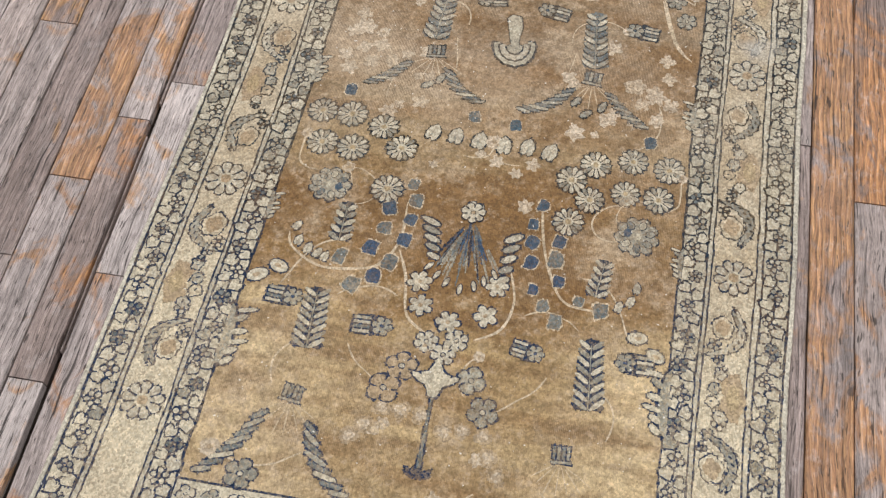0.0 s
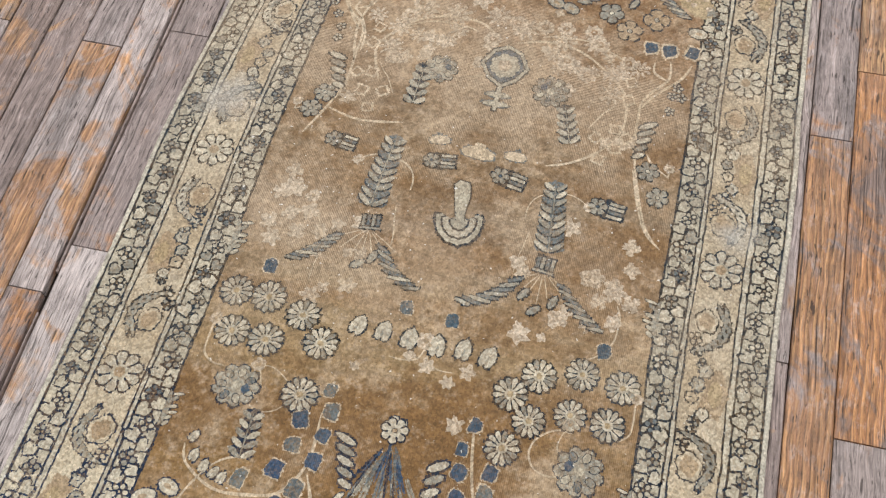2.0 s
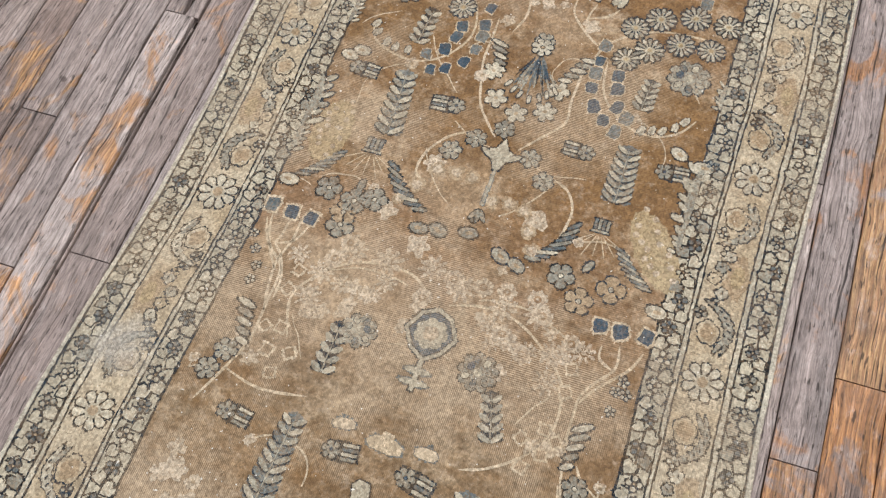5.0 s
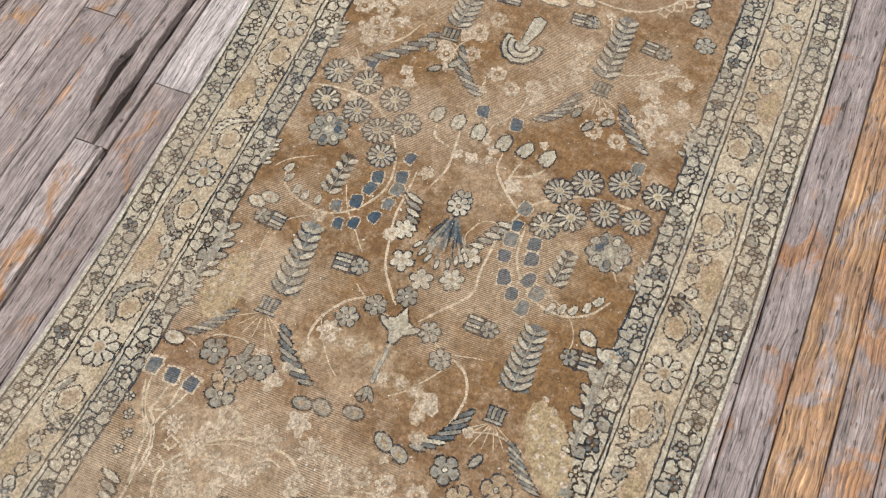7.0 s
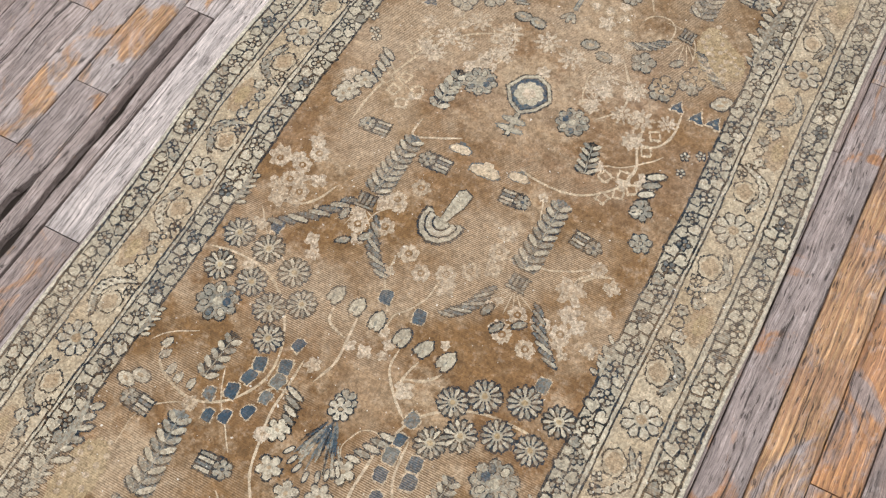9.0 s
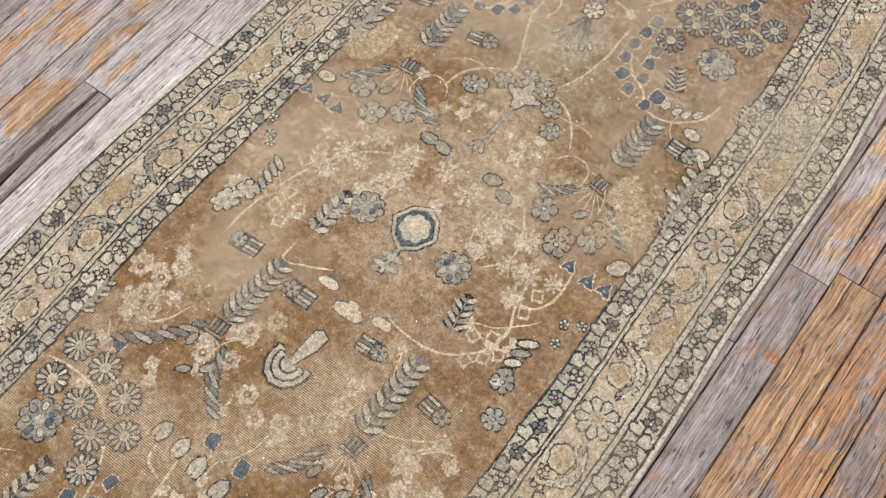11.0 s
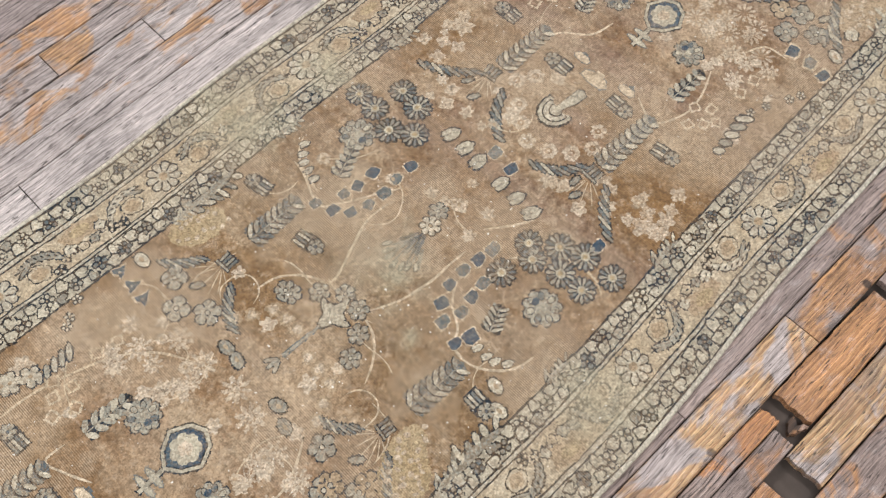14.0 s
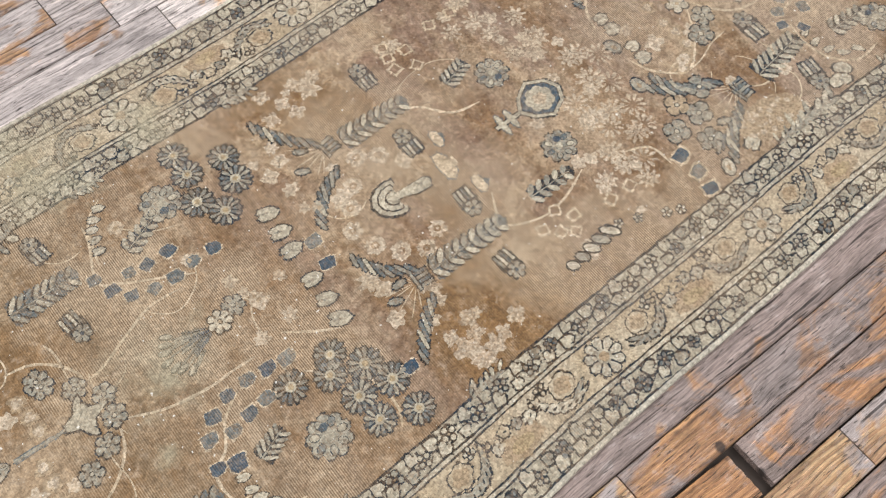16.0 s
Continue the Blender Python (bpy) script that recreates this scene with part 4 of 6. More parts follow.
PLACES["feather"] = ((-0.082, 0.545, -0.072, 0.611), (0.065, 0.517, 0.065, 0.602), (-0.311, 1.294, -0.296, 1.358), (0.293, 1.254, 0.296, 1.317), (-0.064, 1.978, -0.053, 2.031), (0.084, 1.985, 0.111, 2.041), (-0.284, 2.683, -0.285, 2.745), (0.299, 2.638, 0.298, 2.724), (0.311, 3.94, 0.296, 4.035),)
PLACES["star"] = ((-0.08, 0.487), (-0.07, 0.441), (-0.02, 0.416), (0.042, 0.438), (0.053, 0.499), (-0.059, 1.967), (-0.036, 1.906), (0.012, 1.882), (0.063, 1.902), (0.074, 1.956), (-0.314, 2.621), (-0.294, 2.669), (-0.309, 2.635),)
PLACES["flower6"] = ((-0.015, 0.648), (-0.048, 0.374), (0, 0.383), (-0.017, 0.354), (0.016, 2.066), (0.002, 1.841), (-0.043, 1.806), (-0.081, 1.767), (0.067, 1.792), (0.104, 1.751), (-0.31, 1.269), (-0.325, 1.228), (0.311, 1.22), (0.336, 1.168), (0.304, 2.64), (0.329, 2.577), (-0.015, 3.439), (-0.092, 3.117), (-0.055, 3.157), (-0.018, 3.19), (0.024, 3.185), (0.06, 3.152), (0.084, 3.109), (-0.104, 3.114),)
PLACES["flower4"] = ((-0.078, 0.322), (-0.099, 0.278), (0.039, 0.315), (0.068, 0.262), (-0.28, 0.092), (-0.216, 1.609), (-0.222, 1.555), (0.189, 1.575), (0.231, 1.537), (0.28, 1.575), (-0.271, 1.622), (-0.226, 1.581), (-0.181, 1.623), (0.173, 2.962), (0.233, 2.913), (0.279, 2.954), (-0.273, 2.981), (-0.22, 2.944), (-0.172, 2.98), (0.234, 2.927), (0.28, 2.974), (0.184, 4.314), (0.227, 4.272), (0.28, 4.309),)
PLACES["tree"] = ((-0.019, 0.131, -0.021, 0.299), (0.011, 1.649, 0.012, 1.774), (-0.009, 3.004, -0.004, 3.137),)
PLACES["sheafr"] = ((-0.138, 0.389), (0.311, 0.391), (-0.295, 0.42), (-0.116, 1.865), (0.322, 1.838), (0.063, 1.151), (0.248, 1.126), (-0.143, 3.214),)
PLACES["sheafl"] = ((0.129, 0.384), (-0.305, 1.897), (0.151, 1.835), (-0.25, 1.168), (-0.066, 1.162), (-0.224, 2.581), (-0.084, 2.561), (0.091, 2.556), (0.247, 2.53), (-0.318, 3.228), (0.319, 3.215), (-0.255, 3.893), (-0.084, 3.869), (0.092, 3.875), (0.236, 3.853),)
PLACES["bell"] = ((-0.002, 1.047, -0.014, 1.13), (-0.008, 2.452, 0.004, 2.532), (-0.004, 3.78, 0.009, 3.849),)
PLACES["brick"] = ((-0.001, 1.194), (0.012, 2.586), (0.005, 3.891),)
PLACES["bar"] = ((-0.075, 1.208), (0.07, 1.2), (-0.053, 2.61), (0.074, 2.603), (-0.053, 3.915), (0.074, 3.916),)
PLACES["medal"] = ((0.007, 1.402, 0.007, 1.286), (0.004, 2.788, 0.008, 2.661), (0.005, 4.122, 0.004, 4.003),)
PLACES["spray"] = ((-0.234, 0.545, -0.235, 0.627), (0.229, 0.507, 0.238, 0.582), (-0.144, 1.278, -0.144, 1.374), (0.161, 1.25, 0.138, 1.333), (-0.225, 1.988, -0.218, 2.08), (0.233, 1.957, 0.239, 2.031), (-0.14, 2.676, -0.138, 2.776), (0.177, 2.667, 0.164, 2.737), (-0.142, 2.699, -0.137, 2.771), (-0.134, 4.006, -0.153, 4.065), (0.156, 3.968, 0.16, 4.063), (-0.213, 3.354, -0.246, 3.434), (0.23, 3.328, 0.211, 3.38),)
PLACES["tiny"] = ((-0.365, 1.493), (-0.348, 1.464), (-0.332, 1.434), (-0.33, 1.405), (0.342, 1.417), (0.334, 1.397), (0.333, 1.361), (0.351, 1.396), (-0.331, 2.775), (0.33, 2.79), (0.336, 2.752), (0.357, 2.805), (-0.364, 2.822), (-0.343, 2.79), (0.298, 4.054), (0.313, 4.089), (0.338, 4.136), (0.35, 4.16),)
PLACES["patchg"] = ((-0.317, 1.674, -0.31, 1.812), (0.377, 1.603, 0.292, 1.74), (-0.346, 3.028, -0.311, 3.137), (0.323, 2.977, 0.265, 3.108), (0.319, 4.364, 0.304, 4.426), (0.284, 3.073, 0.352, 3.003),)
PLACES["pale"] = ((-0.142, 2.375), (-0.095, 2.393), (-0.03, 2.364), (0.009, 2.339), (0.05, 2.358), (0.087, 2.383), (0.113, 2.443), (0.11, 2.484), (-0.103, 2.455), (-0.076, 2.498), (-0.116, 3.775), (-0.094, 3.81), (-0.072, 3.735), (-0.038, 3.704), (0.001, 3.68), (0.05, 3.694), (0.088, 3.722), (0.113, 3.76), (0.095, 3.799), (-0.297, 2.438), (-0.303, 2.4), (-0.273, 2.383), (-0.343, 2.432), (-0.281, 2.475), (0.199, 2.345), (0.243, 2.347), (0.281, 2.346), (0.24, 2.292), (0.192, 2.299), (0.108, 1.517), (0.163, 1.519), (0.18, 1.491), (0.123, 1.439), (0.241, 1.457), (0.166, 1.413), (0.066, 1.513), (0.011, 1.512), (-0.189, 1.526), (-0.205, 1.488), (-0.03, 1.462), (0.063, 4.253), (0.129, 4.25), (0.139, 4.182), (0.175, 4.235), (-0.002, 4.281), (-0.03, 4.247), (0.229, 4.183), (0.059, 4.167),)
PLACES["pale"] += ((0.183, 4.148),)
VINES = ()
VINES += (((0.284, 1.218), (0.303, 1.147), (0.325, 1.094), (0.356, 1.064)), ((-0.323, 0.551), (-0.31, 0.519), (-0.257, 0.489), (-0.2, 0.492), (-0.156, 0.509), (-0.13, 0.565), (-0.133, 0.647)), ((0.107, 0.691), (0.12, 0.611), (0.14, 0.547), (0.176, 0.488), (0.24, 0.479)), ((-0.126, 0.543), (-0.105, 0.491), (-0.089, 0.418), (-0.045, 0.385)), ((0.072, 0.535), (0.088, 0.473), (0.073, 0.417), (0.029, 0.389)), ((-0.356, 1.53), (-0.339, 1.493), (-0.319, 1.471), (-0.291, 1.445), (-0.284, 1.413), (-0.283, 1.381), (-0.28, 1.33), (-0.281, 1.292), (-0.297, 1.238), (-0.323, 1.171)), ((-0.313, 1.542), (-0.315, 1.506), (-0.318, 1.485), (-0.298, 1.463), (-0.279, 1.421), (-0.276, 1.383)), ((-0.274, 1.538), (-0.289, 1.5), (-0.318, 1.485)),)
VINES += (((-0.222, 1.321), (-0.247, 1.39), (-0.231, 1.434), (-0.19, 1.478), (-0.13, 1.501), (-0.063, 1.499), (-0.021, 1.47)), ((0.291, 1.47), (0.293, 1.446), (0.319, 1.431)), ((0.32, 1.478), (0.324, 1.449), (0.319, 1.429), (0.295, 1.399), (0.279, 1.371), (0.277, 1.335), (0.278, 1.278), (0.287, 1.225), (0.305, 1.154), (0.321, 1.106), (0.343, 1.076)), ((0.362, 1.477), (0.347, 1.443), (0.326, 1.419), (0.297, 1.387), (0.28, 1.359)), ((0.019, 1.462), (0.076, 1.477), (0.131, 1.472), (0.179, 1.447), (0.232, 1.4), (0.25, 1.363), (0.252, 1.305), (0.224, 1.252), (0.173, 1.211), (0.127, 1.193)), ((-0.297, 1.238), (-0.228, 1.221), (-0.149, 1.232)),)
VINES += (((-0.362, 2.209), (-0.31, 2.219), (-0.246, 2.213), (-0.198, 2.188), (-0.163, 2.151), (-0.137, 2.104), (-0.126, 2.054), (-0.136, 2.01), (-0.169, 1.967), (-0.216, 1.945), (-0.267, 1.952), (-0.309, 1.976), (-0.323, 2.018)), ((-0.087, 2.096), (-0.086, 2.042), (-0.086, 1.989), (-0.076, 1.941), (-0.06, 1.885), (-0.033, 1.846), (-0.01, 1.819)), ((0.106, 2.039), (0.105, 1.987), (0.104, 1.937), (0.107, 1.889), (0.076, 1.847), (0.04, 1.803)), ((0.145, 2.054), (0.152, 1.993), (0.173, 1.952), (0.213, 1.919), (0.243, 1.907), (0.284, 1.91), (0.317, 1.931), (0.338, 1.963)), ((0.116, 2.043), (0.132, 2.088), (0.172, 2.128), (0.229, 2.153), (0.292, 2.158), (0.347, 2.154)), ((0.123, 1.761), (0.154, 1.744), (0.172, 1.708), (0.169, 1.663), (0.159, 1.627)),)
VINES += (((-0.103, 1.688), (-0.128, 1.702), (-0.124, 1.75), (-0.09, 1.799), (-0.036, 1.827)), ((-0.094, 2.213), (-0.087, 2.18), (-0.046, 2.165)), ((0.049, 2.191), (0.052, 2.151), (0.085, 2.11), (0.118, 2.083)), ((0.09, 2.186), (0.081, 2.149), (0.085, 2.11)), ((0.136, 2.184), (0.117, 2.16), (0.082, 2.146)), ((-0.047, 2.21), (-0.041, 2.167), (-0.037, 2.116), (-0.052, 2.069)), ((0.259, 2.439), (0.267, 2.465), (0.299, 2.49)), ((-0.294, 1.545), (-0.292, 1.502), (-0.301, 1.454), (-0.296, 1.413), (-0.282, 1.356)), ((-0.349, 1.54), (-0.34, 1.504), (-0.321, 1.468), (-0.296, 1.434)), ((0.235, 2.82), (0.242, 2.768), (0.258, 2.722), (0.248, 2.674), (0.211, 2.633), (0.165, 2.613), (0.106, 2.613), (0.065, 2.623)),)
VINES += (((-0.149, 2.64), (-0.148, 2.597), (-0.107, 2.61), (-0.061, 2.634)), ((-0.32, 2.397), (-0.309, 2.362), (-0.269, 2.357), (-0.236, 2.384), (-0.216, 2.43)), ((0.263, 2.45), (0.291, 2.479), (0.318, 2.489)), ((0.29, 2.88), (0.292, 2.824), (0.274, 2.786), (0.244, 2.776)), ((-0.097, 3.386), (-0.101, 3.329), (-0.083, 3.275), (-0.058, 3.212), (-0.054, 3.182)), ((-0.145, 3.078), (-0.137, 3.118), (-0.11, 3.153), (-0.071, 3.176), (-0.041, 3.17)), ((0.04, 3.199), (0.066, 3.254), (0.08, 3.324), (0.081, 3.375), (0.084, 3.416)), ((0.114, 3.361), (0.14, 3.319), (0.183, 3.291), (0.202, 3.26), (0.246, 3.256), (0.284, 3.276), (0.312, 3.309), (0.322, 3.349)), ((-0.105, 3.423), (-0.135, 3.37), (-0.165, 3.317), (-0.195, 3.282), (-0.267, 3.309), (-0.303, 3.315)),)
VINES += (((0.155, 3.463), (0.201, 3.515), (0.249, 3.543), (0.303, 3.546), (0.333, 3.531)), ((0.04, 3.183), (0.081, 3.17), (0.116, 3.137), (0.139, 3.095)), ((-0.268, 2.574), (-0.265, 2.652), (-0.247, 2.732), (-0.22, 2.806), (-0.174, 2.864), (-0.119, 2.898)), ((0.145, 2.792), (0.182, 2.84), (0.169, 2.899), (0.133, 2.954)), ((0.134, 3.557), (0.112, 3.52), (0.076, 3.473)), ((-0.334, 3.367), (-0.303, 3.328), (-0.257, 3.31), (-0.219, 3.302)), ((0.101, 3.921), (0.144, 3.899), (0.173, 3.9), (0.2, 3.957), (0.197, 4.015), (0.173, 4.079)), ((-0.153, 3.883), (-0.129, 3.932), (-0.078, 3.974), (-0.063, 4.031)), ((0.194, 4.16), (0.219, 4.209), (0.272, 4.215)),)
PLACED = {"daisy", "palmette", "blue_berry", "bud", "blue_square", "leaf_spray", "feather_leaf", "leaf_column", "striped_arm", "small_leaf", "four_petal_flower",
          "faded_palmette", "striped_sheaf", "star_flower", "blossom", "tree_stem", "fan_spray", "bell_flower", "bar_flower", "medallion"}


def lay(name, layers, x, y, turn=0.0, size=1.0, flip=1):
    """Weaves a motif; the petals of a daisy and the bars of an arm are parts of their own."""
    if name == "daisy":
        flower = weave(name, [layers[0]] + layers[-2:], x, y, turn, size, flip)
        for leaf in layers[1:-2]:
            weave("petal", [leaf], x, y, turn, size, flip, under=flower)
    elif name == "striped_arm":
        branch = weave(name, layers[:1], x, y, turn, size, flip)
        for i in range(1, len(layers), 2):
            weave("bar", layers[i:i + 2], x, y, turn, size, flip, under=branch)
    else:
        weave(name, layers, x, y, turn, size, flip)


def span(row):
    """Foot, length and turn of a motif that stands upright in its own drawing."""
    ax, ay, bx, by = row
    return ax, ay, math.hypot(bx - ax, by - ay), math.atan2(by - ay, bx - ax) - math.pi / 2


def set_motifs():
    rng = random.Random(77)

    def odd(a=1.0):
        return rng.uniform(-a, a)

    single = {
        "daisy": lambda x, y: ("daisy", daisy(0.0295, 13, y < 1.5, y > 3.0), odd(3)),
        "palmette": lambda x, y: ("palmette", palmette(0.042 if abs(x) > 0.2 else 0.036), odd(0.4)),
        "berry": lambda x, y: ("blue_berry", dot(0.0122 * rng.uniform(0.85, 1.15), 1.14, rng.randint(0, 9)), odd(0.3)),
        "berry3": lambda x, y: ("blue_berry", arrow_drop(0.0135) if 2.8 < y < 3.0 else dot(0.0135, 1.3, rng.randint(0, 9)), odd(0.3)),
        "square": lambda x, y: ("blue_square", dot(0.0125, 1.1, rng.randint(0, 9)), odd(0.3)),
        "bud": lambda x, y: ("bud", bud(0.0132, 0.0200, CREAM if y < 1.5 else GUARD), -3.0 * x + odd(0.15)),
        "minibud": lambda x, y: ("bud", bud(0.0068, 0.0115), (1 if x < 0 else -1) * (0.3 + odd(0.3))),
        "widebud": lambda x, y: ("bud", pod(0.018, 0.0115, CREAM if abs(x) > 0.3 else MOSS), odd(0.5)),
        "cupup": lambda x, y: ("striped_cup", striped_cup(0.034, -0.018), -0.05 + odd(0.1)),
        "cup": lambda x, y: ("striped_cup", striped_cup(0.032, -0.018), odd(0.15)),
        "leaf": lambda x, y: ("small_leaf", blade(0, -0.014, 0.030, 0.016, 1.57, MOSS), (0.5 if x < 0 else -0.5) + odd(0.5)),
        "star": lambda x, y: ("star_flower", star(0.0215, 5 + rng.randint(0, 1)), odd(1)),
        "flower6": lambda x, y: ("blossom", lobed(0.0225, 6, MOSS if y > 1 else CREAM), odd(1)),
        "flower4": lambda x, y: ("four_petal_flower", lobed(0.0285, 4 + rng.randint(0, 1), (MOSS, TAN, MOSS)[rng.randint(0, 2)], 0.7), odd(0.6)),
        "sheafr": lambda x, y: ("striped_sheaf", bundle(0.037, 0.0205), math.pi + odd(0.2)),
        "sheafl": lambda x, y: ("striped_sheaf", bundle(0.035, 0.0195), odd(0.2)),
        "brick": lambda x, y: ("bar_flower", brick(0.031, 0.013) + [(VINE, 3, [(-0.012, 0.006), (0.012, 0.006), (0.009, 0.022), (-0.010, 0.021)])], odd(0.1)),
        "bar": lambda x, y: ("bar_flower", brick(0.020, 0.0095) + [(TEAL, 1, [(-0.006, 0.008), (0.008, 0.008), (0.006, 0.017), (-0.004, 0.016)])], odd(0.1)),
        "tiny": lambda x, y: ("four_petal_flower", cross_flower(0.0115, 5, CREAM), odd(2)),
        "pale": lambda x, y: ("faded_flower", faded_ring(0.019) if y < 4.0 else [(PALE, 1 + i % 2, leaf) for i, leaf in enumerate(petals(0.026, 10, 0.16, 0.3))], odd(2)),
    }
    for kind, make in single.items():
        for x, y in PLACES[kind]:
            name, layers, turn = make(x, y)
            lay(name, layers, x, y, turn, rng.uniform(0.95, 1.05), 1 if x > 0 else -1)
    for row in PLACES["column"]:
        x, y, h, turn = span(row)
        lay("leaf_column", leaf_column(h, 0.030, 9, False, y < 2.0, soft=True), x, y, turn)
    for row in PLACES["lowcolumn"]:
        x, y, h, turn = span(row)
        lay("leaf_column", leaf_column(h, 0.032, 8, False, y > 2.8, soft=y > 1.0), x, y, turn)
    for x0, y0, x1, y1 in PLACES["arm"]:
        s = 1 if x0 > 0 else -1
        dx = s * (x1 - x0)
        lay("striped_arm", arm(dx, y1 - y0, 8, 0.034, -0.12 if dx > 0 else 0.22), x0, y0, 0.0, 1.0, s)
    for row in PLACES["fan"]:
        x, y, h, turn = span(row)
        lay("fan_spray", fan(h / 0.97, 1.0), x, y, turn + math.pi)
    for row in PLACES["feather"]:
        x, y, h, turn = span(row)
        lay("feather_leaf", feather(h + 0.02, 0.030), 0.5 * (row[0] + row[2]), 0.5 * (row[1] + row[3]), turn, 1.0, 1 if x > 0 else -1)
    for row in PLACES["tree"]:
        x, y, h, turn = span(row)
        lay("tree_stem", tree(h, y > 1.0), x, y, turn)
    for row in PLACES["bell"]:
        x, y, h, turn = span(row)
        lay("bell_flower", bell(min(0.044, max(0.038, h / 1.95))), x, y, turn)
    for row in PLACES["medal"]:
        x, y, h, turn = span(row)
        lay("medallion", medallion(0.043), x, y, turn + math.pi)
    for row in PLACES["spray"]:
        x, y, h, turn = span(row)
        lay("leaf_spray", leaf_column(h, 0.024, 5, False), x, y, turn)
    for row in PLACES["patchg"]:
        x, y, h, turn = span(row)
        lay("faded_palmette", patch(0.040, 0.56 * h, GOLD if y < 3.3 else TAN), 0.5 * (row[0] + row[2]), 0.5 * (row[1] + row[3]), turn)
    for places in VINES:
        vine(list(places), 0.0058, 0, 0)
    for kind in ("cup", "cupup"):
        for x, y in PLACES[kind]:
            for ang in (-148, -128, -108, -88, -68, -48, -30):
                a = math.radians(ang + odd(5))
                far = 0.058 + odd(0.008)
                vine([(x + 0.010 * math.cos(a), y - 0.016 + 0.006 * math.sin(a)), (x + 0.6 * far * math.cos(a) * 1.05, y - 0.014 + 0.6 * far * math.sin(a)), (x + far * math.cos(a), y - 0.014 + far * math.sin(a))], 0.0024, 0, 0, 1, "root")


# ---- the field: one mirrored unit, woven four times with the weaver's stretches ----
UNITS = (
    ((0.0, 0.0), (0.645, 0.645), (1.405, 1.405)),
    ((0.043, 1.51), (0.133, 1.60), (0.291, 1.768), (0.375, 1.842), (0.645, 2.069), (0.812, 2.225), (1.051, 2.463), (1.188, 2.594), (1.405, 2.802)),
    ((0.043, 2.91), (0.133, 3.0), (0.291, 3.13), (0.375, 3.185), (0.645, 3.396), (0.812, 3.578), (1.051, 3.792), (1.188, 3.903), (1.405, 4.122)),
    ((0.043, 4.26), (0.133, 4.35), (0.291, 4.48), (0.375, 4.54), (0.645, 4.76), (0.812, 4.92), (1.188, 5.27), (1.405, 5.48)),
)

# where the weaver's hand strayed from the even unit: place in the half unit, and how far aside and along
PULLS = {}
PULLS[0, 1] = ((0.238, 0.43, -0.01, -0.015), (0.238, 0.3, -0.014, -0.01), (0.238, 0.235, -0.032, -0.022), (0.138, 0.402, -0.017, -0.007), (0.31, 0.412, -0.013, -0.023), (0.115, 0.69, -0.003, -0.01), (0.182, 0.462, -0.017, -0.012), (0.16, 0.622, -0.009, -0.013), (0.172, 0.542, -0.012, -0.013), (0.114, 0.566, -0.011, -0.009), (0.162, 0.764, -0.009, -0.014), (0.345, 0.826, -0.005, -0.023), (0.281, 0.822, -0.007, -0.018), (0.191, 0.696, -0.026, -0.039), (0.325, 0.753, -0.005, -0.021), (0.284, 0.655, -0.01, -0.028), (0.07, 0.816, -0.007, -0.011), (0.114, 0.82, -0.007, -0.015), (0.045, 0.86, -0.01, -0.007), (0.298, 0.875, -0.004, -0.024), (0.158, 1, 0.002, -0.011), (0.288, 0.897, -0.021, -0.01), (0.047, 0.89, -0.003, 0.003), (0.255, 1.155, -0.003, -0.026))
PULLS[0, 1] += ((0.068, 1.155, -0.001, -0.005), (0.068, 1.204, 0.004, -0.013), (0.112, 1.362, -0.005, -0.011), (0.165, 1.322, -0.005, -0.02), (0.308, 1.325, -0.006, -0.035), (0.158, 1.155, -0.014, 0.014),)
PULLS[0, -1] = ((0.238, 0.43, 0.011, 0.013), (0.238, 0.3, -0.004, 0.012), (0.238, 0.235, 0.002, 0.012), (0.138, 0.402, 0.012, -0), (0.31, 0.412, -0.001, 0.012), (0.115, 0.69, 0.008, -0.002), (0.182, 0.462, 0.009, 0.003), (0.16, 0.622, 0.005, 0.004), (0.172, 0.542, 0.005, 0.002), (0.114, 0.566, 0.01, -0), (0.162, 0.764, 0.003, 0.002), (0.345, 0.826, -0.008, 0.01), (0.281, 0.822, -0.003, 0.006), (0.191, 0.696, -0.014, -0.021), (0.325, 0.753, -0.006, 0.01), (0.284, 0.655, 0.001, 0.014), (0.07, 0.816, 0.005, -0.005), (0.114, 0.82, 0.002, -0.005), (0.045, 0.86, 0.006, -0.004), (0.298, 0.875, -0.004, 0.011), (0.158, 1, -0.007, -0.003), (0.288, 0.897, -0.021, 0.015), (0.047, 0.89, 0.007, -0.006), (0.255, 1.155, -0.004, 0.018))
PULLS[0, -1] += ((0.068, 1.155, -0.005, 0.007), (0.068, 1.204, 0.004, 0.006), (0.112, 1.362, 0.001, 0.01), (0.165, 1.322, -0.007, 0), (0.308, 1.325, -0.004, 0.012), (0.158, 1.155, 0, 0.018),)
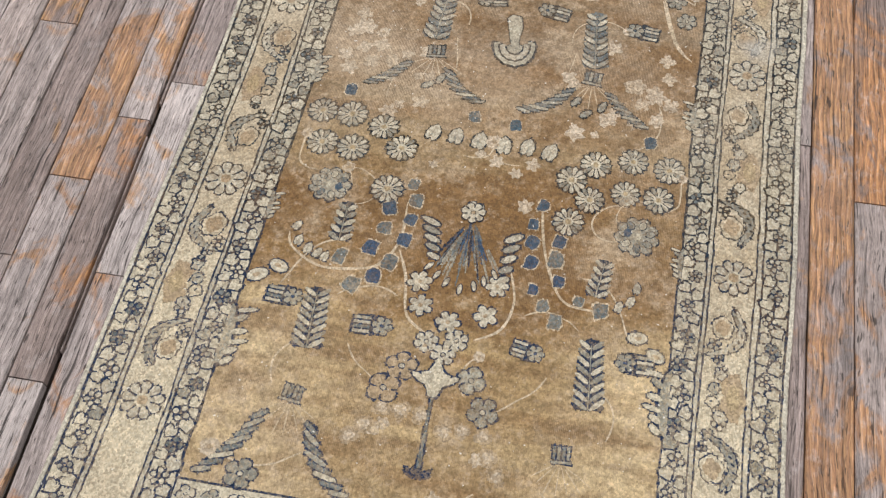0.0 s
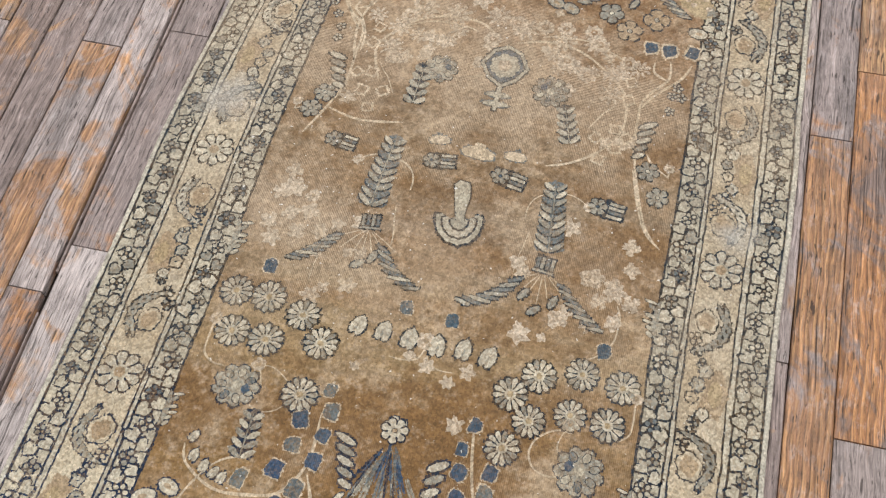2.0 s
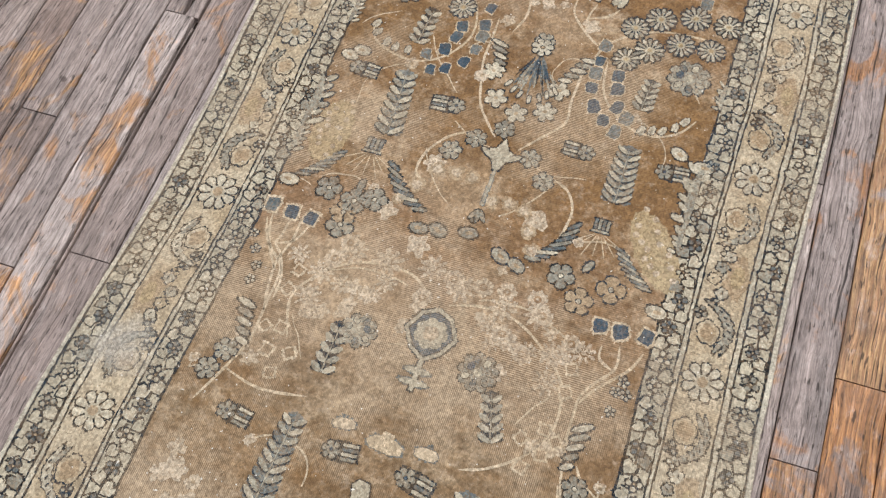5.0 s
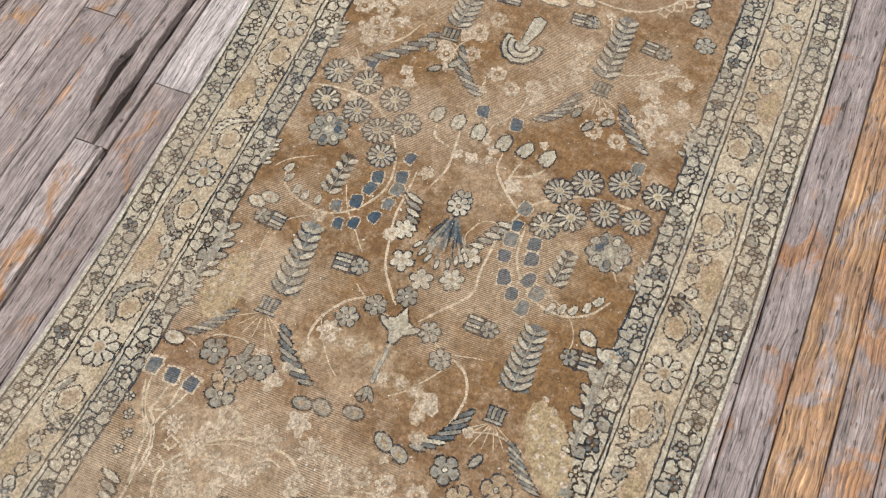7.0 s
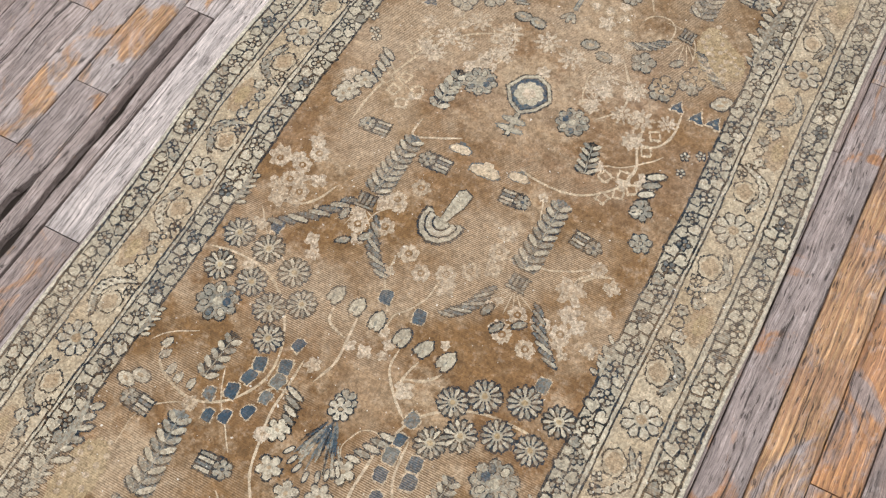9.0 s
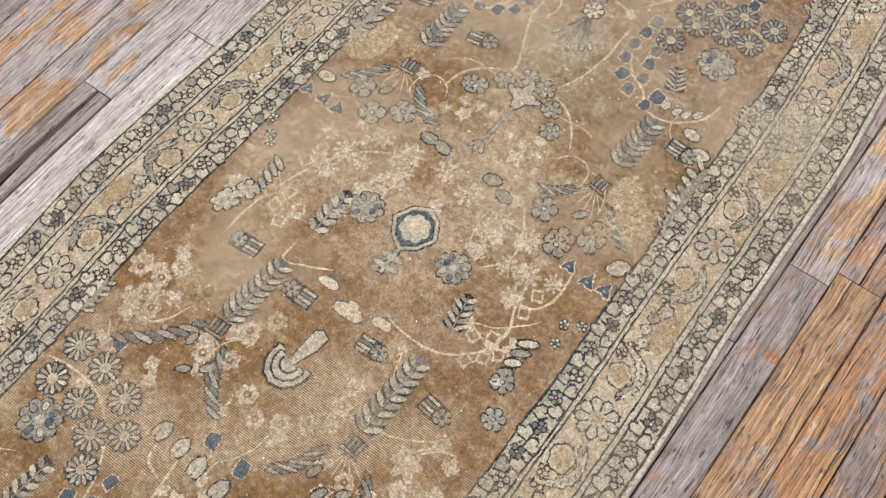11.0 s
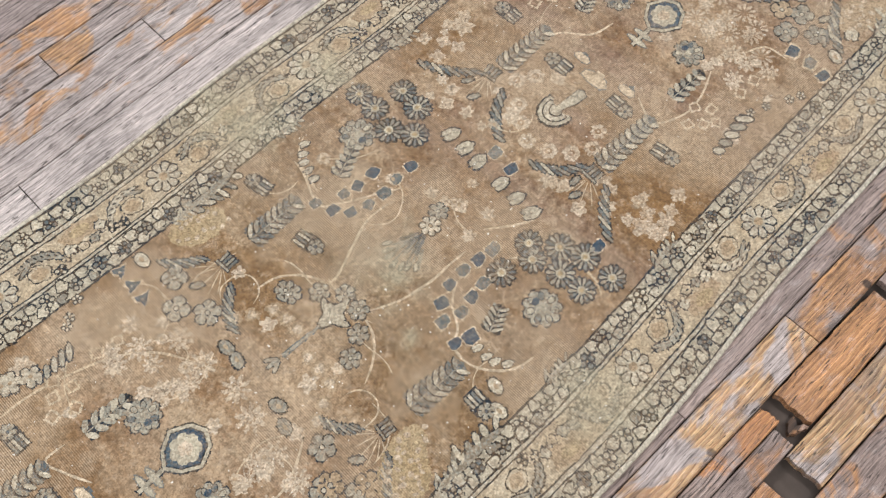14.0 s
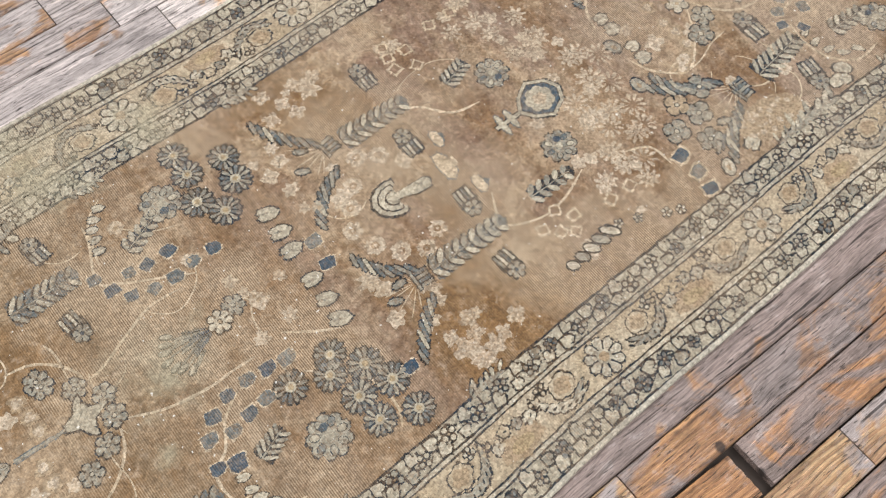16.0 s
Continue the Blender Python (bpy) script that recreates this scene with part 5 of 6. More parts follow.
PULLS[1, -1] = ((0.238, 0.43, -0.009, 0.018), (0.238, 0.3, -0.021, 0.025), (0.238, 0.235, -0.01, 0.032), (0.138, 0.402, -0.011, 0.007), (0.31, 0.412, -0.008, 0.013), (0.18, 0.165, 0.006, -0.016), (0.225, 0.115, 0.04, 0.048), (0.285, 0.105, -0.05, -0.001), (0.29, 0.1, 0.017, 0.089), (0.322, 0.235, 0.007, 0.013), (0.115, 0.69, -0.004, 0.002), (0.182, 0.462, -0.001, 0.015), (0.16, 0.622, -0.003, 0.007), (0.172, 0.542, -0.003, 0.003), (0.114, 0.566, -0.005, 0.007), (0.162, 0.764, -0.01, -0.003), (0.345, 0.826, -0.016, 0.018), (0.281, 0.822, -0.019, 0.023), (0.191, 0.696, -0.033, -0.013), (0.325, 0.753, -0.007, 0.014), (0.284, 0.655, -0.009, 0.033), (0.158, 1, -0.008, 0.014), (0.158, 1.155, -0.02, 0.037), (0.288, 0.897, -0.014, -0.004))
PULLS[1, -1] += ((0.047, 0.89, 0, 0.003), (0.045, 0.86, -0.026, -0), (0.07, 0.816, -0.015, 0.003), (0.114, 0.82, -0.012, 0.006), (0.255, 1.155, -0.025, 0.015), (0.068, 1.155, 0.002, 0.007), (0.068, 1.204, -0.016, -0.001), (0.112, 1.362, -0.012, 0.022), (0.165, 1.322, -0.023, -0.002), (0.308, 1.325, -0.01, -0.031),)
PULLS[1, 1] = ((0.315, 0.045, 0.004, -0.006), (0.238, 0.43, -0.012, -0.022), (0.238, 0.3, -0.01, -0.004), (0.238, 0.235, -0.008, -0.014), (0.138, 0.402, 0.005, -0.018), (0.31, 0.412, 0.003, -0.034), (0.18, 0.165, -0.003, -0.046), (0.285, 0.105, -0.015, 0.009), (0.322, 0.235, -0.002, -0.013), (0.115, 0.69, 0.013, -0.021), (0.182, 0.462, 0.016, -0.02), (0.16, 0.622, 0.014, -0.029), (0.172, 0.542, 0.019, -0.029), (0.114, 0.566, 0.034, -0.058), (0.162, 0.764, 0.008, -0.033), (0.345, 0.826, -0.001, -0.035), (0.281, 0.822, 0.002, -0.026), (0.191, 0.696, -0.007, -0.046), (0.325, 0.753, 0.003, -0.039), (0.284, 0.655, 0.006, -0.033), (0.158, 1, 0.018, -0.013), (0.158, 1.155, 0.009, 0.019), (0.288, 0.897, -0.001, -0.047), (0.047, 0.89, 0.038, -0.009))
PULLS[1, 1] += ((0.045, 0.86, 0.005, -0.008), (0.298, 0.875, 0, -0.037), (0.07, 0.816, 0.02, -0.006), (0.114, 0.82, 0.021, -0.017), (0.255, 1.155, 0.002, -0.019), (0.068, 1.155, 0.023, -0.003), (0.068, 1.204, -0.002, -0.007), (0.112, 1.362, 0.01, 0.007), (0.165, 1.322, 0.001, -0.014), (0.308, 1.325, -0.001, -0.049),)
PULLS[2, -1] = ((0.315, 0.045, -0.004, -0.005), (0.18, 0.165, -0.011, -0.053), (0.225, 0.115, -0.008, -0.044), (0.285, 0.105, -0.014, 0.003), (0.238, 0.43, -0.008, 0.024), (0.238, 0.3, -0.013, -0.002), (0.238, 0.235, -0.013, -0.001), (0.138, 0.402, 0.009, 0.009), (0.31, 0.412, 0.01, 0.018), (0.29, 0.1, 0.03, 0.023), (0.1, 0.12, 0.014, 0.006), (0.115, 0.69, 0.012, 0.031), (0.182, 0.462, 0.017, 0.035), (0.16, 0.622, 0.013, 0.031), (0.172, 0.542, 0.006, 0.021), (0.114, 0.566, 0.006, 0.064), (0.162, 0.764, 0.008, 0.008), (0.345, 0.826, -0.008, 0.006), (0.281, 0.822, -0.014, 0.008), (0.325, 0.753, 0.005, 0.019), (0.284, 0.655, 0.006, 0.057), (0.07, 0.816, 0.004, 0.004), (0.114, 0.82, 0.009, 0.001), (0.045, 0.86, -0.019, -0.007))
PULLS[2, -1] += ((0.158, 1, 0.005, 0.018), (0.158, 1.155, -0.005, 0.027), (0.288, 0.897, 0.002, -0.011), (0.047, 0.89, 0, 0), (0.255, 1.155, 0.003, 0.012), (0.068, 1.155, 0.02, 0.007), (0.068, 1.204, -0.012, 0.002), (0.112, 1.362, -0.005, 0.011), (0.165, 1.322, -0.01, -0.016), (0.308, 1.325, 0.015, -0.083),)
PULLS[2, 1] = ((0.315, 0.045, -0.003, -0.017), (0.18, 0.165, -0.001, -0.065), (0.225, 0.115, 0.001, -0.054), (0.285, 0.105, -0.009, -0.009), (0.238, 0.43, 0.001, 0.003), (0.238, 0.3, -0.011, -0.022), (0.238, 0.235, -0.009, -0.014), (0.31, 0.412, 0.004, -0.005), (0.29, 0.1, 0.034, 0.008), (0.1, 0.12, 0.009, -0.032), (0.115, 0.69, 0.006, 0.015), (0.182, 0.462, 0.019, 0.016), (0.16, 0.622, -0.007, 0.014), (0.172, 0.542, -0.004, 0.006), (0.114, 0.566, -0.001, 0.013), (0.162, 0.764, -0.003, -0.012), (0.345, 0.826, -0.014, -0.021), (0.281, 0.822, -0.013, -0.011), (0.191, 0.696, 0.013, 0.03), (0.325, 0.753, -0.004, -0.016), (0.284, 0.655, -0.006, 0.025), (0.07, 0.816, 0.005, -0.011), (0.114, 0.82, 0.006, -0.015), (0.045, 0.86, -0.017, -0.012))
PULLS[2, 1] += ((0.158, 1, 0.01, -0.006), (0.158, 1.155, 0.01, 0.008), (0.288, 0.897, -0.017, -0.021), (0.047, 0.89, 0.003, -0.004), (0.255, 1.155, -0.006, -0.016), (0.068, 1.155, 0.024, -0.002), (0.068, 1.204, -0.002, -0.007), (0.112, 1.362, 0.001, 0.013), (0.165, 1.322, -0.01, -0.027), (0.308, 1.325, -0.009, -0.056),)


def stray(x, y, number, s):
    """How far a place of the half unit strays, from the nearest known places."""
    rows = PULLS.get((number, s), ())
    wx = wy = total = 0.0
    for px, py, dx, dy in rows:
        w = 1.0 / (0.0004 + (x - px) ** 2 + (y - py) ** 2) ** 1.5
        wx, wy, total = wx + w * dx, wy + w * dy, total + w
    return (wx / total, wy / total) if total else (0.0, 0.0)


def unit(number):
    rows = UNITS[number]

    def at(y):
        if y < rows[0][0]:
            return rows[0][1] + (y - rows[0][0])
        if y > rows[-1][0]:
            return rows[-1][1] + (y - rows[-1][0])
        return table(y, rows)

    rng = random.Random(40 + number)

    def put(name, layers, x, y, turn=0.0, size=1.0, flip=1):
        sx, sy = stray(abs(x), y, number, 1 if x > 0 else -1)
        if abs(x) < 0.025:
            sx, sy = 0.0, 0.0
        x, Y = x + sx * (1 if x > 0 else -1), at(y) + sy
        if name in PLACED and Y < 4.33:
            return
        if Y < END + 0.02 or Y > YE - 0.22:
            return
        k = 0.002
        x, Y, turn, size = x + rng.uniform(-k, k), Y + rng.uniform(-k, k), turn + rng.uniform(-0.08, 0.08), size * rng.uniform(0.93, 1.07)
        lay(name, layers, x, Y, turn, size, flip)

    # middle line
    if number in (0, 2):
        put("tree_stem", tree(0.15), -0.015, 0.133, 0.05 if number == 0 else -0.1)
        put("blossom", lobed(0.028, 6), -0.02, 0.385)
    else:
        put("star_flower", star(0.024, 5), 0.008, 0.30, 0.4)
        put("blossom", lobed(0.028, 6), 0.0, 0.385)
    put("fan_spray", fan(0.145, 1.0), -0.008, 0.645)
    put("bell_flower", bell(0.040), 0.006, 1.055)
    put("bar_flower", brick(0.030, 0.015), 0.0, 1.19)
    put("medallion", medallion(0.043), 0.0, 1.405)
    for i, (sx, sy) in enumerate(() if number == 2 else ((-0.068, 0.504), (-0.056, 0.452), (0.0, 0.424), (0.056, 0.449), (0.062, 0.500))):
        put("star_flower", star(0.022, 4 + i % 2), sx * 1.12, sy, i)
    for s in (-1, 1):
        f = dict(flip=s)
        put("blossom", lobed(0.026, 5), s * 0.063, 0.326, 0.3, **f)
        put("blossom", lobed(0.027, 5), s * 0.095, 0.28, 0.3, **f)
        for j, (dx, dy, q) in enumerate(((0.115, 0.69, 1), (0.108, 0.65, 0.8), (0.108, 0.609, 0.9), (0.114, 0.566, 0.95), (0.13, 0.516, 1.05), (0.152, 0.486, 1.0), (0.182, 0.462, 0.85), (0.16, 0.622, 1.0), (0.162, 0.584, 1.05), (0.172, 0.542, 1.1), (0.21, 0.50, 0.95))):
            put("blue_berry", dot(0.0118 * q, 1.12, j), s * dx, dy, 0.5 * j, **f)
        for dx, dy, r in ((0.345, 0.826, 1.0), (0.281, 0.822, 1.0), (0.21, 0.802, 1.0), (0.162, 0.764, 1.0), (0.325, 0.753, 1.05), (0.27, 0.752, 1.05), (0.191, 0.696, 0.9), (0.212, 0.722, 0.95)):
            put("daisy", daisy(0.030 * r), s * dx, dy, dx * 9, **f)
        put("palmette", palmette(0.040), s * 0.284, 0.655, 0.3, **f)
        for j, dx in enumerate((0.032, 0.07, 0.114)):
            put("bud", bud(0.0135, 0.0205), s * dx, 0.812 + 0.004 * j, (-0.1 - 0.25 * j), **f)
        for dx, dy, a in ((0.222, 0.492, 0.6), (0.252, 0.487, 0.2), (0.28, 0.494, -0.2), (0.304, 0.515, -0.6), (0.315, 0.55, -1.0)):
            put("bud", bud(0.0065, 0.0125), s * dx, dy, a, **f)
        put("blue_square", dot(0.011), s * 0.045, 0.86, 0.3, **f)
        put("blue_square", dot(0.012), s * 0.298, 0.875, 0.1, **f)
        put("leaf_spray", leaf_column(0.085, 0.026, 5, False), s * 0.252, 0.545, 0.0, **f)
        put("feather_leaf", feather(0.085, 0.034), s * 0.078, 0.582, 0.25, **f)
        # upper leafy column with its two arms
        put("leaf_column", leaf_column(0.135, 0.034, 9, blue=True), s * 0.158, 1.02, -0.02 * s, **f)
        put("striped_arm", arm(0.108, -0.052, 9, 0.034, -0.15), s * 0.184, 0.962, **f)
        put("striped_arm", arm(-0.075, -0.088, 9, 0.032, 0.25), s * 0.128, 0.972, **f)
        for dx, dy in ((0.155, 0.925), (0.175, 0.928)):
            put("small_leaf", blade(0, -0.012, 0.03, 0.014, 1.2, MOSS), s * dx, dy, 0.0, **f)
        # lower leafy column with its arms
        put("leaf_column", leaf_column(0.13, 0.036, 8, drop=0.035), s * 0.238, 0.30, 0.06, **f)
        put("striped_arm", arm(0.04, -0.105, 8, 0.032, 0.15), s * 0.262, 0.205, **f)
        put("striped_arm", arm(-0.10, -0.092, 9, 0.032, 0.3), s * 0.20, 0.212, **f)
        for dx, dy in ((0.18, 0.165), (0.225, 0.115), (0.285, 0.105), (0.245, 0.065)):
            put("four_petal_flower", lobed(0.030, 4, None, 0.7), s * dx, dy, dx * 20, **f)
        put("small_leaf", blade(0, -0.012, 0.03, 0.016, 1.2, MOSS), s * 0.262, 0.14, 0.0, **f)
        for j, dx in enumerate((0.028, 0.062)):
            put("bud", bud(0.014, 0.015), s * dx, 0.128, 0.4 - 0.5 * j, **f)
        put("bud", bud(0.014, 0.018), s * 0.335, 0.15, 0.5, **f)
        put("faded_palmette", patch(0.048, 0.085, GOLD if number < 2 else TAN), s * 0.322, 0.235, -0.15, **f)
        put("striped_sheaf", bundle(0.044, 0.024), s * 0.138, 0.402, math.pi if number % 2 else 0.0, **f)
        put("striped_sheaf", bundle(0.044, 0.024), s * 0.31, 0.412, -0.2, **f)
        put("bud", bud(0.022, 0.014), s * 0.345, 0.445, 1.3, **f)
        put("bud", bud(0.018, 0.014), s * 0.328, 0.478, 0.8, **f)
        for j in range(3):
            put("blue_berry", dot(0.0125, 1.32, j), s * (0.276 + 0.039 * j), 0.043 + 0.002 * j, 0.2, **f)
        # beside the medallion
        put("palmette", palmette(0.034), s * 0.112, 1.362, 0.4, **f)
        put("leaf_spray", leaf_column(0.075, 0.024, 5, False), s * 0.162, 1.285, 0.25, **f)
        put("striped_sheaf", bundle(0.034, 0.016), s * 0.255, 1.155, -0.1, **f)
        put("striped_sheaf", bundle(0.026, 0.015), s * 0.068, 1.155, 0.2, **f)
        put("bar_flower", brick(0.019, 0.010), s * 0.068, 1.204, 0.1, **f)
        put("feather_leaf", feather(0.085, 0.030), s * 0.308, 1.325, 0.5, **f)
        put("blossom", lobed(0.024, 5), s * 0.325, 1.255, **f)
        put("four_petal_flower", lobed(0.016, 4), s * 0.345, 1.40, **f)
        put("four_petal_flower", lobed(0.014, 4), s * 0.35, 1.435, **f)
        for dx, dy, r in ((0.22, 1.448, 1.0), (0.178, 1.437, 0.8), (0.115, 1.50, 1.1), (0.10, 1.462, 0.8), (0.034, 1.516, 1.1), (0.18, 1.505, 1.0), (0.225, 1.40, 0.9), (0.113, 1.432, 0.7), (0.27, 1.47, 0.8)):
            put("faded_flower", [(PALE, 1, ring(0.6 * 0.027 * math.cos(a), 0.6 * 0.027 * math.sin(a), 0.0105, 0.0042, 7, a)) for a in (6.2832 * q / 9 for q in range(9))] + [(PALE, 2, ring(0, 0, 0.006, 0.006, 7))], s * dx, dy, dx * 30, r, **f)
        for dx, dy in ((0.093, 0.234), (0.058, 0.237), (0.025, 0.233), (0.113, 0.202), (0.131, 0.175)):
            put("faded_leaf", [(TAN, 1, scallop(0.0165, 3, 0.3, 6)), (PALE, 2, scallop(0.010, 3, 0.3, 6))], s * dx, dy, dx * 40, **f)
        for dx, dy in ((0.259, 1.437), (0.261, 1.399), (0.269, 1.318), (0.243, 1.326), (0.25, 1.282), (0.212, 1.293), (0.225, 1.243)):
            put("faded_square", [(VINE, 1, [(-0.012, -0.011), (0.011, -0.012), (0.013, 0.010), (-0.011, 0.012)]), (FIELD, 2, [(-0.008, -0.007), (0.007, -0.008), (0.008, 0.007), (-0.007, 0.008)])], s * dx, dy, dx * 20, **f)
        for dx, dy in ((0.30, 0.99), (0.265, 1.0), (0.325, 1.03), (0.285, 0.955), (0.335, 0.965), (0.315, 1.075)):
            put("faded_flower", [(PALE, 1, scallop(0.017, 4, 0.4, 4))], s * dx, dy, dx * 30, **f)
        # tendrils
        base = at(0.0)
        for points in (((0.02, 0.33), (0.09, 0.40), (0.105, 0.50), (0.085, 0.60), (0.06, 0.70), (0.0, 0.76)),
                       ((0.16, 0.47), (0.145, 0.56), (0.135, 0.66), (0.15, 0.74), (0.20, 0.775), (0.27, 0.785), (0.34, 0.78)),
                       ((0.19, 0.48), (0.24, 0.465), (0.30, 0.48), (0.335, 0.53), (0.33, 0.60)),
                       ((0.02, 0.70), (0.06, 0.76), (0.07, 0.80)),
                       ((0.318, 0.05), (0.315, -0.01), (0.30, -0.06), (0.29, -0.12), (0.285, -0.2), (0.33, -0.27)),
                       ((0.278, 0.04), (0.29, -0.01), (0.30, -0.05)),
                       ((0.05, -0.02), (0.12, 0.0), (0.20, -0.02), (0.25, -0.07), (0.28, -0.14)),
                       ((0.03, 0.31), (0.10, 0.25), (0.14, 0.18), (0.10, 0.12), (0.05, 0.10)),
                       ((0.16, 0.97), (0.155, 0.93), (0.13, 0.90)), ((0.165, 0.97), (0.19, 0.93), (0.22, 0.91)),
                       ((0.25, 1.05), (0.29, 1.10), (0.30, 1.17), (0.27, 1.22), (0.21, 1.24)),
                       ((0.03, 0.70), (0.035, 0.75), (0.03, 0.79)), ((0.05, 0.70), (0.10, 0.75), (0.112, 0.80)), ((0.0, 0.655), (0.03, 0.69), (0.07, 0.68), (0.085, 0.62)),
                       ((0.33, 0.96), (0.30, 1.04), (0.305, 1.12), (0.295, 1.2), (0.31, 1.28))):
            places = []
            for px, py in points:
                sx, sy = stray(px, py, number, s) if py >= 0 else (0.0, 0.0)
                places.append((px + sx, (at(py) if py >= 0 else base + py) + sy))
            if min(q for _, q in places) > 4.3 and max(q for _, q in places) < YE - 0.22:
                vine(places, 0.0062, 0, 0, s)
        ring_vine = [(px, at(py)) for px, py in ((0.0, 1.456), (0.07, 1.48), (0.135, 1.47), (0.185, 1.452), (0.208, 1.412), (0.243, 1.354), (0.243, 1.296), (0.221, 1.24), (0.165, 1.209), (0.11, 1.224), (0.03, 1.245), (0.0, 1.248))]
        if 4.2 < ring_vine[1][1] < YE - 0.25:
            vine(ring_vine, 0.0042, 0, 0, s, "ring_vine", PALE)


for number in range(4):
    unit(number)
set_motifs()


# faded blossoms strewn over the field, too many and too faint to tell apart
def strewn(name, spots, seed):
    rng = random.Random(seed)
    v, f = [], []
    for cx, cy, spread, many, r in spots:
        for _ in range(round(many * 0.20)):
            x, y, q = cx + rng.gauss(0, spread), cy + rng.gauss(0, spread), r * rng.uniform(0.6, 1.3)
            if abs(x) > 0.35 or y < END + 0.03 or y > YE - 0.25:
                continue
            n, turn = rng.choice((4, 5, 6)), rng.random()
            q *= 2.1
            i = len(v)
            pts = [(q * (1.0 if a % 3 else 0.66) * rng.uniform(0.8, 1.15), turn + 6.283 * a / (3 * n)) for a in range(3 * n)]
            v += [warp(x + p * math.cos(b), y + p * math.sin(b), 0.0004) for p, b in pts]
            f.append(list(range(i, i + 3 * n)))
    return tagged(mesh_object(name, v, f, [PALE], rug), "small faded cream blossoms", kind="stuff")


spots = []
for number, rows in enumerate(UNITS):
    for s in (-1, 1):
        for ux, uy, sp, many, r in ((0.16, 0.90, 0.045, 26, 0.0075), (0.25, 0.93, 0.04, 14, 0.008), (0.30, 1.0, 0.035, 10, 0.012), (0.10, 1.46, 0.06, 26, 0.008), (0.2, 1.40, 0.05, 22, 0.008),
                                    (0.03, 0.72, 0.03, 14, 0.007), (0.08, 0.20, 0.05, 10, 0.010), (0.27, 1.28, 0.03, 9, 0.009), (0.07, 1.0, 0.05, 8, 0.009)):
            y = table(uy, rows) if uy <= 1.405 else rows[-1][1] + uy - 1.405
            spots.append((s * ux, y, sp, many, r))
strewn("faded_blossoms", spots, 5)

# thin faded tendrils with tiny leaves that fill the field between the motifs
def tracery(number, seed):
    rng = random.Random(seed)
    lo, hi = UNITS[number][0][1], UNITS[number][-1][1]
    lo = max(lo - 0.08, END + 0.03)
    for k in range(18):
        x, y = rng.uniform(0.03, 0.33), rng.uniform(lo, hi)
        turn, curl = rng.uniform(0, 6.28), rng.uniform(-1, 1) * 0.5
        pts = [(x, y)]
        for _ in range(rng.randint(4, 8)):
            turn += curl + rng.uniform(-0.25, 0.25)
            x, y = x + 0.022 * math.cos(turn), y + 0.022 * math.sin(turn)
            pts.append((min(0.355, max(0.0, x)), min(YE - 0.25, max(END + 0.02, y))))
        for s in (-1, 1):
            dx, dy = rng.uniform(-0.008, 0.008), rng.uniform(-0.008, 0.008)
            if rng.random() < 0.8:
                vine([(px + dx, py + dy) for px, py in pts], rng.uniform(0.0022, 0.0042), 0, 0, s, "tendril", VINE)
                if k % 2:
                    weave("faded_flower", [(PALE, 1, scallop(0.013, 5, 0.35, 3)), (TAN, 2, ring(0, 0, 0.004, 0.004, 6))], s * (pts[-1][0] + dx), pts[-1][1] + dy, turn, rng.uniform(0.8, 1.3), s)


for number in range(4):
    tracery(number, 300 + number)

# ---- the borders ----
ROSES_R = (0.13, 0.586, 1.046, 1.457, 1.868, 2.268, 2.68, 3.078, 3.464, 3.863, 4.249, 4.64, 5.03, 5.42)
ROSES_L = (0.186, 0.642, 1.10, 1.552, 1.942, 2.331, 2.717, 3.105, 3.49, 3.88, 4.27, 4.66, 5.05, 5.44)
MID = 0.4665


def serrated(l, w, bend):
    """A curved, toothed leaf."""
    pts = []
    n = 14
    for side in (1, -1):
        for i in range(n + 1):
            t = i / n if side > 0 else 1 - i / n
            a = bend * (t - 0.5)
            x, y = l * (t - 0.5), bend * l * 0.5 * (t - 0.5) ** 2 * 4
            ww = w * math.sin(math.pi * (0.06 + 0.88 * t)) * (1.0 if i % 2 else 0.72)
            pts.append((x - side * ww * math.sin(a) * 0.5, y + side * ww * 0.5))
    return pts


